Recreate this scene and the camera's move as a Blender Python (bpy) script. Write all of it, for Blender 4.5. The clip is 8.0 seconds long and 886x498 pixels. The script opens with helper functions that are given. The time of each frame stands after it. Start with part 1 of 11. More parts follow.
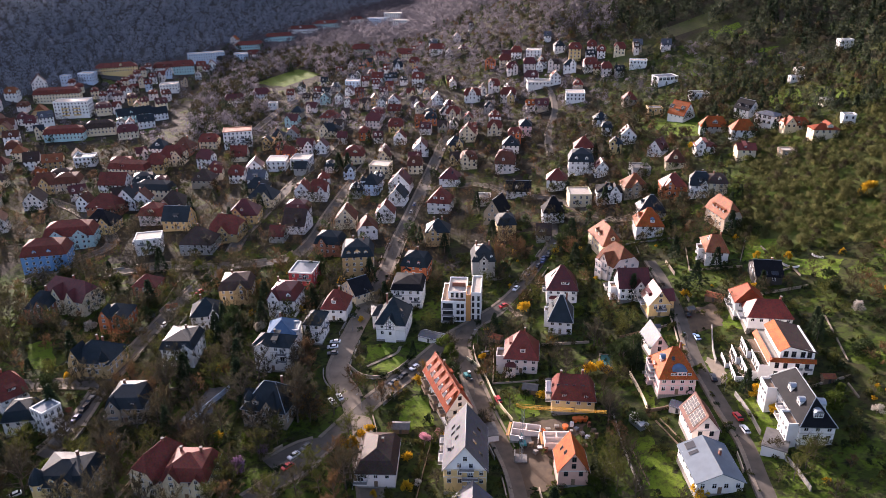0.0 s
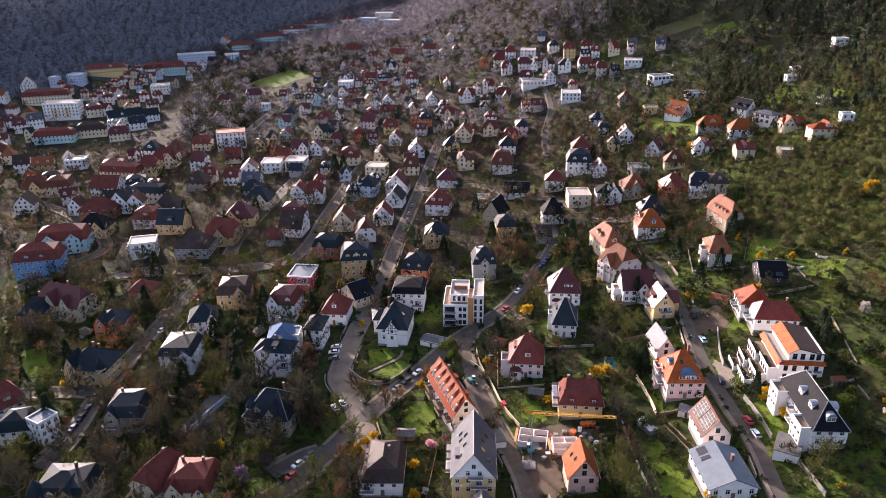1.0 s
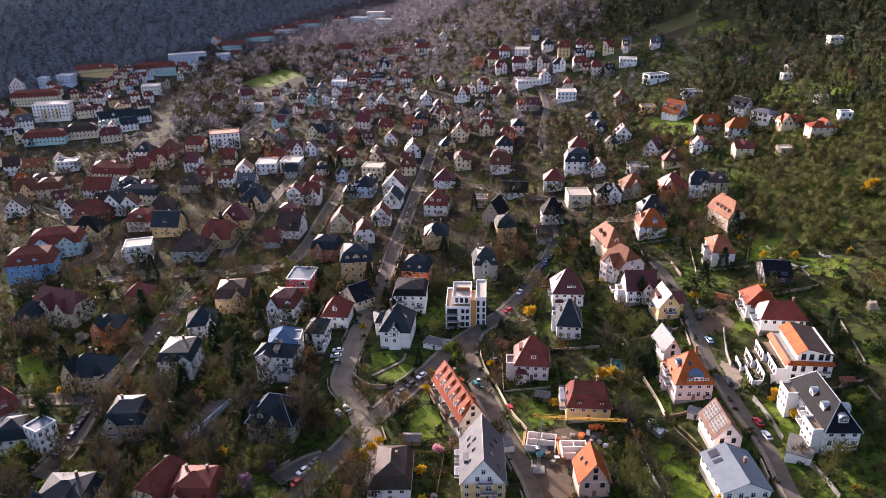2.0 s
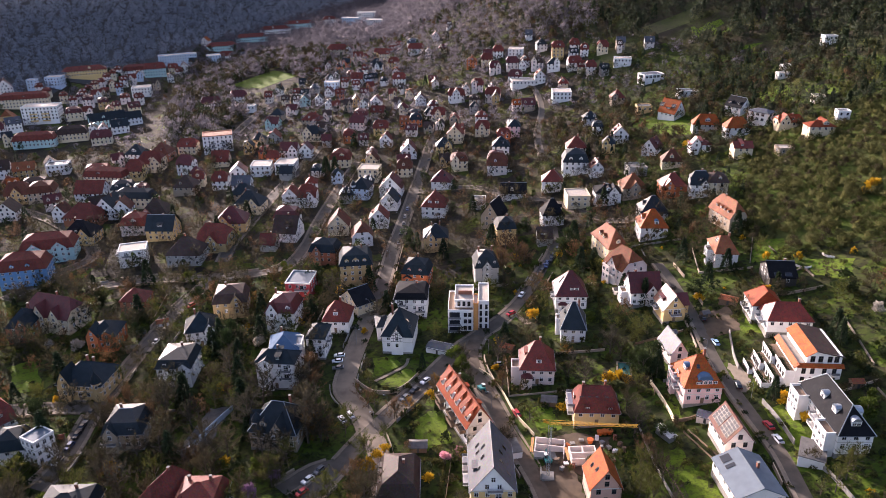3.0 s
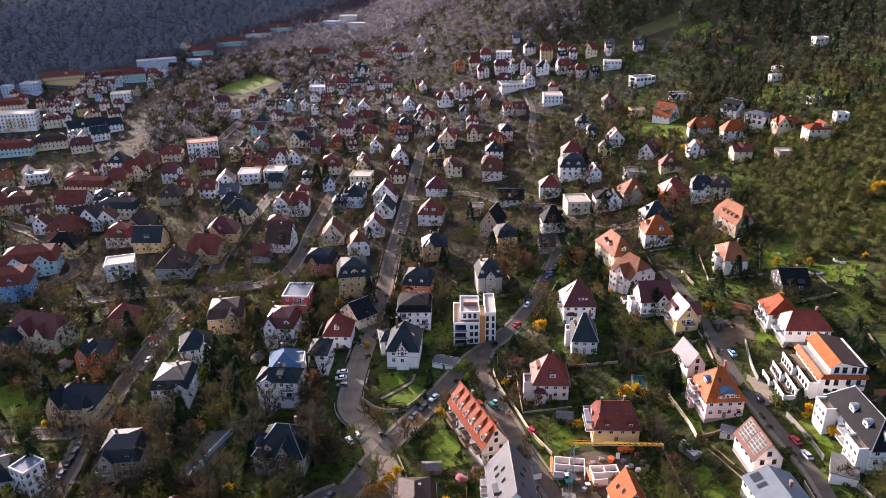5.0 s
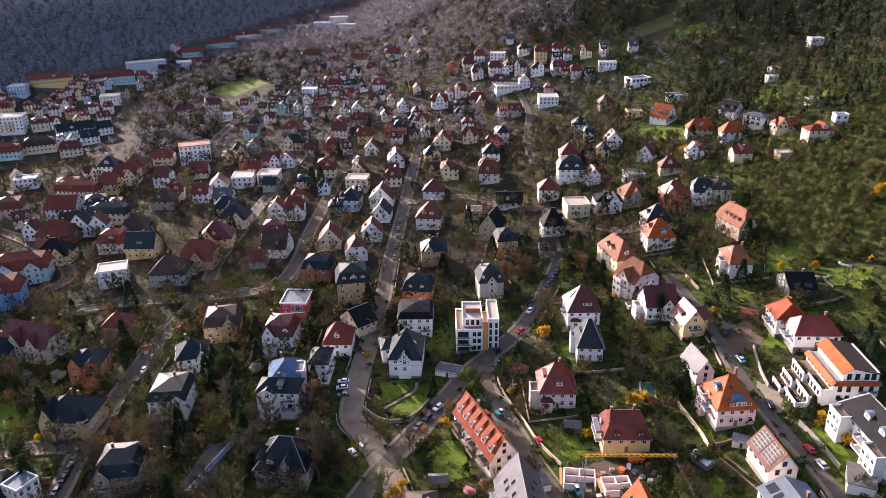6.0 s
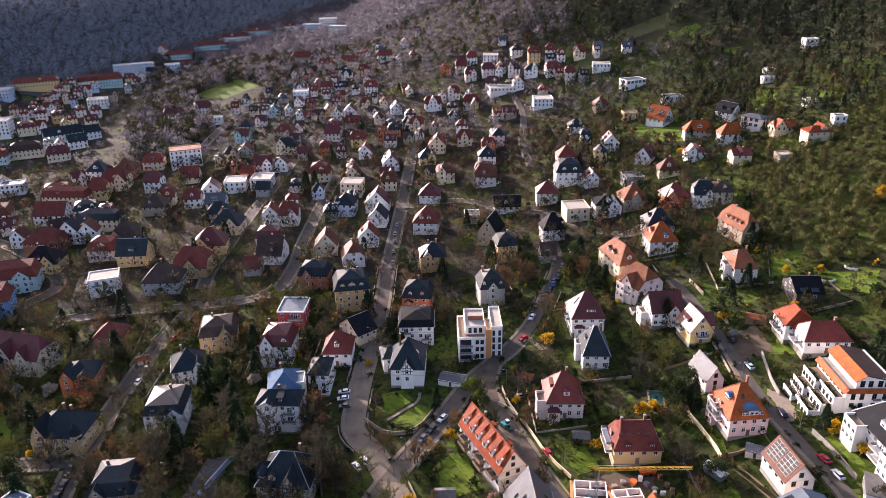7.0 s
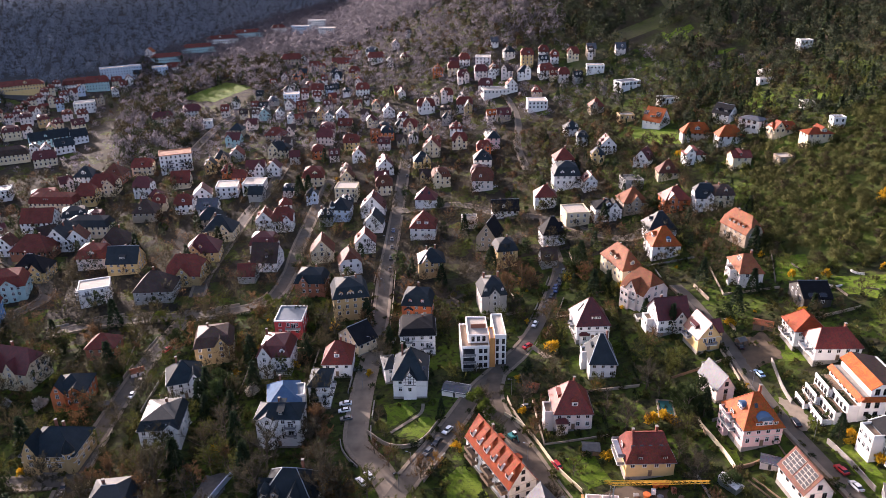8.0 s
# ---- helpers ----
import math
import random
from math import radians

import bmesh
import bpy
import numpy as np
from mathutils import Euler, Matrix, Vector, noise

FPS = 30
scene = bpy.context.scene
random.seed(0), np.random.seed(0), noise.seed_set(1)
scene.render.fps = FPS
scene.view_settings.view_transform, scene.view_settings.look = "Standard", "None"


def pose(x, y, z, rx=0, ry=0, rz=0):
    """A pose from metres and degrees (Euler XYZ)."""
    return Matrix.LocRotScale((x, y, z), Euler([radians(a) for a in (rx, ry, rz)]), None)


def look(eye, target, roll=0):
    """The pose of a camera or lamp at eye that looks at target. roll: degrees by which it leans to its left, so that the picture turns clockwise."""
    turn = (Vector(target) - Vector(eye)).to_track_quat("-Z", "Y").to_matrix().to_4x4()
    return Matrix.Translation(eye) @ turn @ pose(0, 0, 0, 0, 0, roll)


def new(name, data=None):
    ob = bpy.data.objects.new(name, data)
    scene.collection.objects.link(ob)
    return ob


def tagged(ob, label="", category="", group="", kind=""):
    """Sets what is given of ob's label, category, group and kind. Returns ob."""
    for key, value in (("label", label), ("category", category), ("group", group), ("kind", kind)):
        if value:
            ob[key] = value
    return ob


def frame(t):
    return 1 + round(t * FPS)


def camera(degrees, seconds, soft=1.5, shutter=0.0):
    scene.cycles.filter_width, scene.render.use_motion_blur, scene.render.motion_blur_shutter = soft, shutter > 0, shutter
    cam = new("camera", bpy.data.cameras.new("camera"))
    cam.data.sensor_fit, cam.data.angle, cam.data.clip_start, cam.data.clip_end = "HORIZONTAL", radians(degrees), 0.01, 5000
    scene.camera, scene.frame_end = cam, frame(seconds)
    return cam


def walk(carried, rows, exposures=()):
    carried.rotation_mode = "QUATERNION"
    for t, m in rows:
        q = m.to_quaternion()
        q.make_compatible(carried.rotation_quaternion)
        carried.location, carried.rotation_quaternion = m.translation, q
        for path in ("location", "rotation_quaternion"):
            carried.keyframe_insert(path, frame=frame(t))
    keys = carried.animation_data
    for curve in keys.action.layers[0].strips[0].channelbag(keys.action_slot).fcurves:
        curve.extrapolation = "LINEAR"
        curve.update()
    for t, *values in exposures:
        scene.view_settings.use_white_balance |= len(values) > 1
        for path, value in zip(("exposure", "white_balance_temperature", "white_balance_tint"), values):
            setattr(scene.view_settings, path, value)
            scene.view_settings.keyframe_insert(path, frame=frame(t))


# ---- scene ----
cam = camera(62.04, 8.0, soft=0.75)

walk(cam, [
    (0.0, look((0.01, 0.00, 152.30), (-5.325, 91.458, 112.205), -0.734)),
    (0.5, look((-2.48, 1.97, 152.22), (-7.155, 93.479, 112.159), -0.763)),
    (1.0, look((-4.83, 3.70, 152.08), (-8.844, 95.194, 111.917), -0.785)),
    (1.5, look((-7.33, 5.26, 151.82), (-10.681, 96.737, 111.575), -0.797)),
    (3.0, look((-14.80, 10.37, 151.38), (-16.051, 101.896, 111.118), -0.867)),
    (3.5, look((-17.29, 12.50, 151.23), (-17.853, 104.070, 111.048), -0.899)),
    (4.0, look((-19.82, 14.94, 150.94), (-19.668, 106.557, 110.853), -0.892)),
    (4.5, look((-22.39, 17.63, 150.72), (-21.490, 109.271, 110.701), -0.875)),
    (6.0, look((-29.32, 26.08, 150.14), (-26.308, 117.727, 110.257), -0.851)),
    (6.5, look((-31.62, 29.03, 150.01), (-27.831, 120.677, 110.187), -0.872)),
    (7.0, look((-33.93, 32.26, 149.83), (-29.366, 123.900, 110.068), -0.877)),
    (7.5, look((-36.37, 35.67, 149.77), (-31.011, 127.270, 110.019), -0.871)),
    (8.0, look((-38.72, 38.92, 149.40), (-32.505, 130.527, 109.788), -0.862)),
], [(0.0, 1.46, 6400, 31), (8.0, 1.46, 6400, 31)])

# world, sun and sky
SUN_AZ = radians(124)          # the sun stands ahead and to the left, seen along +y
SUN_EL = radians(14.5)
sun_way = Vector((math.cos(SUN_AZ) * math.cos(SUN_EL), math.sin(SUN_AZ) * math.cos(SUN_EL), math.sin(SUN_EL)))
world = bpy.data.worlds.new("world")
scene.world = world
world.use_nodes = True
wn = world.node_tree
sky = wn.nodes.new("ShaderNodeTexSky")
sky.sky_type, sky.sun_disc = "NISHITA", False
sky.sun_elevation, sky.sun_rotation = SUN_EL, radians(90) - SUN_AZ
sky.air_density, sky.dust_density, sky.ozone_density = 1.0, 3.0, 1.0
wn.links.new(sky.outputs[0], wn.nodes["Background"].inputs[0])
wn.nodes["Background"].inputs[1].default_value = 0.148
sun = new("sun", bpy.data.lights.new("sun", "SUN"))
sun.data.energy, sun.data.angle, sun.data.color = 5.0, radians(0.6), (1.0, 0.92, 0.80)
sun.matrix_world = look(sun_way * 500, (0, 0, 0))


# materials
def nodes_of(name):
    m = bpy.data.materials.new(name)
    m.use_nodes = True
    return m, m.node_tree, m.node_tree.nodes["Principled BSDF"]


def mix(t, kind, fac, a, b):
    n = t.nodes.new("ShaderNodeMix")
    n.data_type, n.blend_type = "RGBA", kind
    for sock, v in ((n.inputs[0], fac), (n.inputs[6], a), (n.inputs[7], b)):
        if hasattr(v, "links"):
            t.links.new(v, sock)
        elif isinstance(v, (int, float)):
            sock.default_value = v
        else:
            sock.default_value = (*v, 1)
    return n.outputs[2]


def noise_fac(t, scale, lo, hi, detail=4.0, coords="Object", vec=None):
    co = t.nodes.new("ShaderNodeTexCoord")
    n = t.nodes.new("ShaderNodeTexNoise")
    n.inputs["Scale"].default_value, n.inputs["Detail"].default_value = scale, detail
    t.links.new(vec or co.outputs[coords], n.inputs["Vector"])
    r = t.nodes.new("ShaderNodeMapRange")
    r.inputs["From Min"].default_value, r.inputs["From Max"].default_value = lo, hi
    t.links.new(n.outputs["Fac"], r.inputs["Value"])
    return r.outputs["Result"]


def bumped(t, bsdf, height, strength, distance):
    b = t.nodes.new("ShaderNodeBump")
    b.inputs["Strength"].default_value, b.inputs["Distance"].default_value = strength, distance
    t.links.new(height, b.inputs["Height"])
    t.links.new(b.outputs[0], bsdf.inputs["Normal"])


def vary(t, col, amount, per="Object"):
    """Lighter or darker from object to object, or from island to island."""
    if per == "Object":
        r = t.nodes.new("ShaderNodeObjectInfo").outputs["Random"]
    else:
        r = t.nodes.new("ShaderNodeNewGeometry").outputs["Random Per Island"]
    m = t.nodes.new("ShaderNodeMapRange")
    m.inputs["To Min"].default_value, m.inputs["To Max"].default_value = 1 - amount, 1 + amount
    t.links.new(r, m.inputs["Value"])
    h = t.nodes.new("ShaderNodeHueSaturation")
    t.links.new(m.outputs[0], h.inputs["Value"])
    t.links.new(col, h.inputs["Color"])
    return h.outputs[0]


def plaster(name, col, dirt=(0.30, 0.27, 0.23), rough=0.85):
    m, t, b = nodes_of(name)
    c = mix(t, "MIX", noise_fac(t, 0.45, 0.45, 0.8), col, tuple(v * 0.86 for v in col))
    c = mix(t, "MIX", noise_fac(t, 1.7, 0.64, 1.05, 6), c, dirt)
    t.links.new(vary(t, c, 0.06), b.inputs["Base Color"])
    b.inputs["Roughness"].default_value = rough
    bumped(t, b, noise_fac(t, 9, 0, 1, 3), 0.25, 0.02)
    return m


def roof_tiles(name, col, rough=0.40, moss=0.35, spec=0.5):
    """Clay or slate courses: fine rows that follow the slope, tile by tile variation and weathering."""
    m, t, b = nodes_of(name)
    co = t.nodes.new("ShaderNodeTexCoord")
    dark = tuple(v * 0.62 for v in col)
    c = mix(t, "MIX", noise_fac(t, 0.35, 0.35, 0.75), col, dark)
    vo = t.nodes.new("ShaderNodeTexVoronoi")
    vo.inputs["Scale"].default_value = 3.0
    t.links.new(co.outputs["Object"], vo.inputs["Vector"])
    c = mix(t, "OVERLAY", 0.28 if max(col) > 0.06 else 0.07, c, vo.outputs["Color"])
    c = mix(t, "MIX", noise_fac(t, 1.3, 0.6, 1.0, 6), c, tuple(0.5 * v + 0.03 for v in dark))
    mossy = t.nodes.new("ShaderNodeMath")
    mossy.operation = "MULTIPLY"
    mossy.inputs[1].default_value = moss
    t.links.new(noise_fac(t, 0.8, 0.55, 0.8, 5), mossy.inputs[0])
    c = mix(t, "MIX", mossy.outputs[0], c, (0.07, 0.065, 0.05))
    t.links.new(vary(t, c, 0.16), b.inputs["Base Color"])
    b.inputs["Roughness"].default_value = rough
    b.inputs["Specular IOR Level"].default_value = spec
    w = t.nodes.new("ShaderNodeTexWave")
    w.bands_direction = "Z"
    w.inputs["Scale"].default_value, w.inputs["Distortion"].default_value = 1.6, 0.4
    t.links.new(co.outputs["Object"], w.inputs["Vector"])
    bumped(t, b, w.outputs["Fac"], 0.10, 0.015)
    return m


def plain(name, col, rough=0.6, metal=0.0, var=0.25, scale=2.0, per="", spec=0.5):
    m, t, b = nodes_of(name)
    c = mix(t, "MIX", noise_fac(t, scale, 0.3, 0.8), col, tuple(v * (1 - var) for v in col))
    if per:
        c = vary(t, c, 0.3, per)
    t.links.new(c, b.inputs["Base Color"])
    b.inputs["Roughness"].default_value, b.inputs["Metallic"].default_value = rough, metal
    b.inputs["Specular IOR Level"].default_value = spec
    return m


def foliage(name, a, c2, per="Island", rough=0.8, glow=0.30):
    """Fine twigs and leaves: they scatter part of the light through to the far side."""
    m, t, b = nodes_of(name)
    r = t.nodes.new("ShaderNodeNewGeometry").outputs["Random Per Island"]
    c = vary(t, mix(t, "MIX", r, a, c2), 0.22)
    t.links.new(c, b.inputs["Base Color"])
    b.inputs["Roughness"].default_value = rough
    b.inputs["Specular IOR Level"].default_value = 0.12
    thin = t.nodes.new("ShaderNodeBsdfTranslucent")
    t.links.new(c, thin.inputs["Color"])
    both = t.nodes.new("ShaderNodeMixShader")
    both.inputs[0].default_value = glow
    t.links.new(b.outputs[0], both.inputs[1])
    t.links.new(thin.outputs[0], both.inputs[2])
    t.links.new(both.outputs[0], t.nodes["Material Output"].inputs["Surface"])
    return m


W_WHITE = plaster("white_render", (0.79, 0.76, 0.725), (0.48, 0.44, 0.40))
W_OFFWHITE = plaster("offwhite_render", (0.78, 0.72, 0.66), (0.42, 0.38, 0.34))
W_CREAM = plaster("cream_render", (0.66, 0.54, 0.36))
W_YELLOW = plaster("yellow_render", (0.66, 0.45, 0.19))
W_OCHRE = plaster("ochre_render", (0.46, 0.31, 0.14))
W_PINK = plaster("pink_render", (0.76, 0.50, 0.46))
W_PEACH = plaster("peach_render", (0.60, 0.34, 0.26))
W_ROSE = plaster("pale_rose_render", (0.74, 0.63, 0.57))
W_ORANGE = plaster("orange_render", (0.55, 0.15, 0.05))
W_BRICK = plaster("clinker_brick", (0.34, 0.13, 0.07), (0.15, 0.08, 0.06))
W_GREY = plaster("grey_render", (0.36, 0.34, 0.31))
W_STONE = plaster("sandstone", (0.36, 0.28, 0.20), (0.14, 0.12, 0.10))
W_BLUE = plaster("blue_render", (0.12, 0.26, 0.46))
W_TEAL = plaster("pale_teal_render", (0.38, 0.56, 0.55))
W_RED = plaster("dark_red_render", (0.45, 0.05, 0.05))
W_TIMBER = plaster("dark_timber", (0.05, 0.045, 0.04))
W_PALEBLUE = plaster("pale_blue_render", (0.50, 0.58, 0.68))
R_RED = roof_tiles("red_clay_tiles", (0.155, 0.038, 0.027), rough=0.58, moss=0.3, spec=0.12)
R_BRIGHT = roof_tiles("new_red_tiles", (0.165, 0.026, 0.014), rough=0.48, moss=0.12, spec=0.32)
R_ORANGE = roof_tiles("orange_clay_tiles", (0.330, 0.078, 0.018), rough=0.60, moss=0.15, spec=0.10)
R_TERRA = roof_tiles("terracotta_tiles", (0.245, 0.046, 0.014), rough=0.60, moss=0.15, spec=0.10)
R_SALMON = roof_tiles("faded_clay_tiles", (0.225, 0.078, 0.036), rough=0.64, moss=0.3, spec=0.08)
R_BROWN = roof_tiles("brown_clay_tiles", (0.115, 0.042, 0.026), rough=0.6, moss=0.3, spec=0.1)
R_WINE = roof_tiles("wine_red_tiles", (0.098, 0.018, 0.017), rough=0.48, moss=0.2, spec=0.32)
R_SLATEDULL = roof_tiles("dull_slate_shingles", (0.017, 0.027, 0.034), rough=0.62, moss=0.15, spec=0.10)
R_SLATE = roof_tiles("slate_shingles", (0.017, 0.025, 0.031), rough=0.54, moss=0.15, spec=0.16)
R_BLACK = roof_tiles("anthracite_tiles", (0.012, 0.013, 0.016), rough=0.7, moss=0.1, spec=0.05)
R_GREY = roof_tiles("grey_fibre_slate", (0.080, 0.085, 0.100), rough=0.54, moss=0.15, spec=0.25)
R_DUSK = roof_tiles("weathered_brown_tiles", (0.062, 0.041, 0.034), rough=0.6, moss=0.3, spec=0.08)
R_METAL = plain("grey_standing_seam", (0.125, 0.155, 0.185), 0.7, 0.0, 0.25, 0.4, spec=0.15)
R_BLUEMETAL = plain("blue_zinc_sheet", (0.075, 0.135, 0.225), 0.8, 0.0, 0.3, 0.5, spec=0.08)
R_GRAVEL = plain("roof_gravel", (0.42, 0.36, 0.30), 0.9, 0, 0.35, 3)
R_BITUMEN = plain("roof_bitumen", (0.11, 0.105, 0.10), 0.8, 0, 0.5, 0.8)
FRAME = plain("white_window_frame", (0.75, 0.74, 0.72), 0.5)
FRAME_DARK = plain("dark_window_frame", (0.06, 0.055, 0.05), 0.5)
TRIM = plain("pale_stone_trim", (0.62, 0.58, 0.52), 0.8)
BRICK = plain("chimney_brick", (0.27, 0.10, 0.06), 0.85, 0, 0.5, 5)
ZINC = plain("zinc_sheet", (0.36, 0.39, 0.42), 0.4, 0.7)
CONCRETE = plain("concrete", (0.26, 0.24, 0.21), 0.85, 0, 0.4, 0.9)
WOODEN = plain("weathered_wood", (0.22, 0.14, 0.085), 0.75, 0, 0.5, 3)
ORANGEWOOD = plain("orange_cladding", (0.60, 0.27, 0.08), 0.6, 0, 0.25, 3)
RAIL = plain("grey_railing", (0.20, 0.20, 0.21), 0.5, 0.3)
GLASS = plain("window_glass", (0.018, 0.022, 0.028), 0.08, 0.0, 0.5, 0.7, per="Object", spec=0.6)
SOLAR = plain("solar_cells", (0.030, 0.030, 0.036), 0.55, 0.0, 0.3, 1.5, spec=0.1)
SHUTTER = plain("dark_shutter", (0.07, 0.06, 0.055), 0.6)


# the land
def softplus(v, k):
    """A ramp that starts smoothly at zero, k metres soft."""
    u = v / k
    return v if u > 30 else k * math.log1p(math.exp(max(u, -60)))


def smooth(a, b, v):
    u = min(1.0, max(0.0, (v - a) / (b - a)))
    return u * u * (3 - 2 * u)


def hill_right(x, y):
    """Metres inside the wooded hill to the right."""
    return min(0.784 * (x - 60) + 0.62 * (y - 800), 0.99 * (x - 60) + 0.11 * (y - 800))


def hill_left(x, y):
    """Metres inside the wooded hill across the valley."""
    return -0.937 * (x + 350) + 0.35 * (y - 905)


def scrub(x, y):
    """Metres inside the brushwood on the slope to the right."""
    return min(x - (118 + 0.36 * (y - 313)), 430 - y, y - 286 + 0.3 * (x - 158))


def ridge(x, y):
    """The open, grassy spur that climbs the wooded hill."""
    return abs((x - 113) * 0.41 - (y - 670) * 0.91 + 5 * math.sin(x * 0.09)) < 8 + 4 * math.sin(x * 0.05 + y * 0.03) and 106 < x < 250


def ground_z(x, y):
    """Height of the land: a valley floor, a bench that climbs to the right, and two wooded hills."""
    z = -0.055 * min(softplus(-x - 45, 20), 260)
    z += 0.185 * softplus(x - 3, 14)
    z += 0.16 * softplus(x - 150, 25) * smooth(650, 380, y)
    z += 0.17 * softplus(y - 615, 35) * smooth(-130, 80, x)
    z += 0.024 * min(softplus(y - 330, 60), 900)
    s = hill_right(x, y)
    z += 150 * math.tanh(0.33 * softplus(s - 12, 22) / 150)
    s = hill_left(x, y)
    z += 190 * math.tanh(0.42 * softplus(s - 15, 18) / 190)
    z += 60 * math.tanh(softplus(y - 1900, 120) * 0.25 / 60)
    z += 0.5 * math.sin(x * 0.043 + 1.3) * math.sin(y * 0.037)
    return z


# mesh helpers
class Shape:
    """Vertices, faces and a material slot for each face."""

    def __init__(self):
        self.v, self.f, self.m = [], [], []

    def poly(self, pts, m=0):
        i = len(self.v)
        self.v += [tuple(p) for p in pts]
        self.f.append(tuple(range(i, i + len(pts))))
        self.m.append(m)
        return self

    def box(self, x0, x1, y0, y1, z0, z1, m=0):
        i = len(self.v)
        self.v += [(x0, y0, z0), (x1, y0, z0), (x1, y1, z0), (x0, y1, z0), (x0, y0, z1), (x1, y0, z1), (x1, y1, z1), (x0, y1, z1)]
        for q in ((0, 3, 2, 1), (4, 5, 6, 7), (0, 1, 5, 4), (1, 2, 6, 5), (2, 3, 7, 6), (3, 0, 4, 7)):
            self.f.append(tuple(i + k for k in q))
            self.m.append(m)
        return self

    def tube(self, a, b, ra, rb, n=6, m=0):
        a, b = Vector(a), Vector(b)
        w = (b - a).normalized()
        u = w.orthogonal().normalized()
        s = w.cross(u)
        i = len(self.v)
        for c, r in ((a, ra), (b, rb)):
            for k in range(n):
                q = 2 * math.pi * k / n
                self.v.append(tuple(c + u * (r * math.cos(q)) + s * (r * math.sin(q))))
        for k in range(n):
            j = (k + 1) % n
            self.f.append((i + k, i + j, i + n + j, i + n + k))
            self.m.append(m)
        self.f.append(tuple(i + n + k for k in range(n)))
        self.m.append(m)
        return self

    def slab(self, polys, t, m=0, under=None):
        """Top faces given; adds their undersides t below and closes the rim."""
        edges = {}
        for p in polys:
            self.poly(p, m)
            low = [(x, y, z - t) for x, y, z in p]
            self.poly(low[::-1], m if under is None else under)
            for k in range(len(p)):
                a, b = tuple(round(c, 4) for c in p[k]), tuple(round(c, 4) for c in p[(k + 1) % len(p)])
                edges[(a, b)] = (p[k], p[(k + 1) % len(p)])
        for (a, b), (p, q) in edges.items():
            if (b, a) not in edges:
                self.poly([p, (p[0], p[1], p[2] - t), (q[0], q[1], q[2] - t), q], m if under is None else under)
        return self

    def mesh(self, name, mats):
        me = bpy.data.meshes.new(name)
        spots, where = {}, []
        for p in self.v:
            where.append(spots.setdefault((round(p[0], 3), round(p[1], 3), round(p[2], 3)), len(spots)))
        keep = [(tuple(dict.fromkeys(where[i] for i in f)), m) for f, m in zip(self.f, self.m)]
        keep = [(f, m) for f, m in keep if len(f) > 2]
        self.v, self.f, self.m = list(spots), [f for f, m in keep], [m for f, m in keep]
        me.from_pydata(self.v, [], self.f)
        for x in mats:
            me.materials.append(x)
        if len(mats) > 1:
            me.polygons.foreach_set("material_index", self.m)
        me.update()
        return me


def part(name, shape, mats, parent=None, label="", m=None):
    """One mesh object under a thing or a part."""
    me = shape.mesh(name, mats if isinstance(mats, (list, tuple)) else [mats]) if isinstance(shape, Shape) else shape
    ob = new(name, me)
    if parent:
        ob.parent = parent
    if m is not None:
        ob.matrix_basis = m
    return tagged(ob, label)


SIDE = {"F": 0, "R": 90, "B": 180, "L": 270}
window_cache = {}


def window_data(w, h, dark, whole, bars):
    """A frame with its panes set back, as one connected mesh; the panes apart where whole is False."""
    key = (round(w, 2), round(h, 2), dark, whole, bars)
    if key not in window_cache:
        a, b, e = w / 2, h / 2, 0.10
        xs = [-a - e, -a, -0.04, 0.04, a, a + e] if bars else [-a - e, -a, a, a + e]
        zs = [-b - e, -b, b * 0.36, b * 0.36 + 0.07, b, b + e] if bars else [-b - e, -b, b, b + e]
        s, g, n = Shape(), Shape(), len(xs)
        s.v = [(x, -0.07, z) for z in zs for x in xs]
        for j in range(n - 1):
            for i in range(n - 1):
                q = (j * n + i, j * n + i + 1, (j + 1) * n + i + 1, (j + 1) * n + i)
                if i % 2 and j % 2:
                    k = len(s.v)
                    s.v += [(s.v[c][0], -0.015, s.v[c][2]) for c in q]
                    for c in range(4):
                        s.f.append((q[c], q[(c + 1) % 4], k + (c + 1) % 4, k + c))
                        s.m.append(0)
                    if whole:
                        s.f.append((k, k + 1, k + 2, k + 3))
                        s.m.append(1)
                else:
                    s.f.append(q)
                    s.m.append(0)
        rim = [0, n - 1, n * n - 1, n * n - n]
        k = len(s.v)
        s.v += [(s.v[c][0], 0.02, s.v[c][2]) for c in rim]
        for c in range(4):
            s.f.append((rim[c], k + c, k + (c + 1) % 4, rim[(c + 1) % 4]))
            s.m.append(0)
        fr = FRAME_DARK if dark else FRAME
        if whole:
            window_cache[key] = (s.mesh("window", [fr, GLASS]), None)
        else:
            window_cache[key] = (s.mesh("window", [fr]), g.box(-a, a, -0.03, 0.02, -b, b).mesh("pane", [GLASS]))
    return window_cache[key]


def put_window(parent, m, w, h, det, dark=False):
    frame_me, pane_me = window_data(w, h, dark, det < 2, det > 0)
    ob = part("window", frame_me, None, parent, m=m)
    if pane_me:
        part("pane", pane_me, None, ob, "dark reflecting glass")


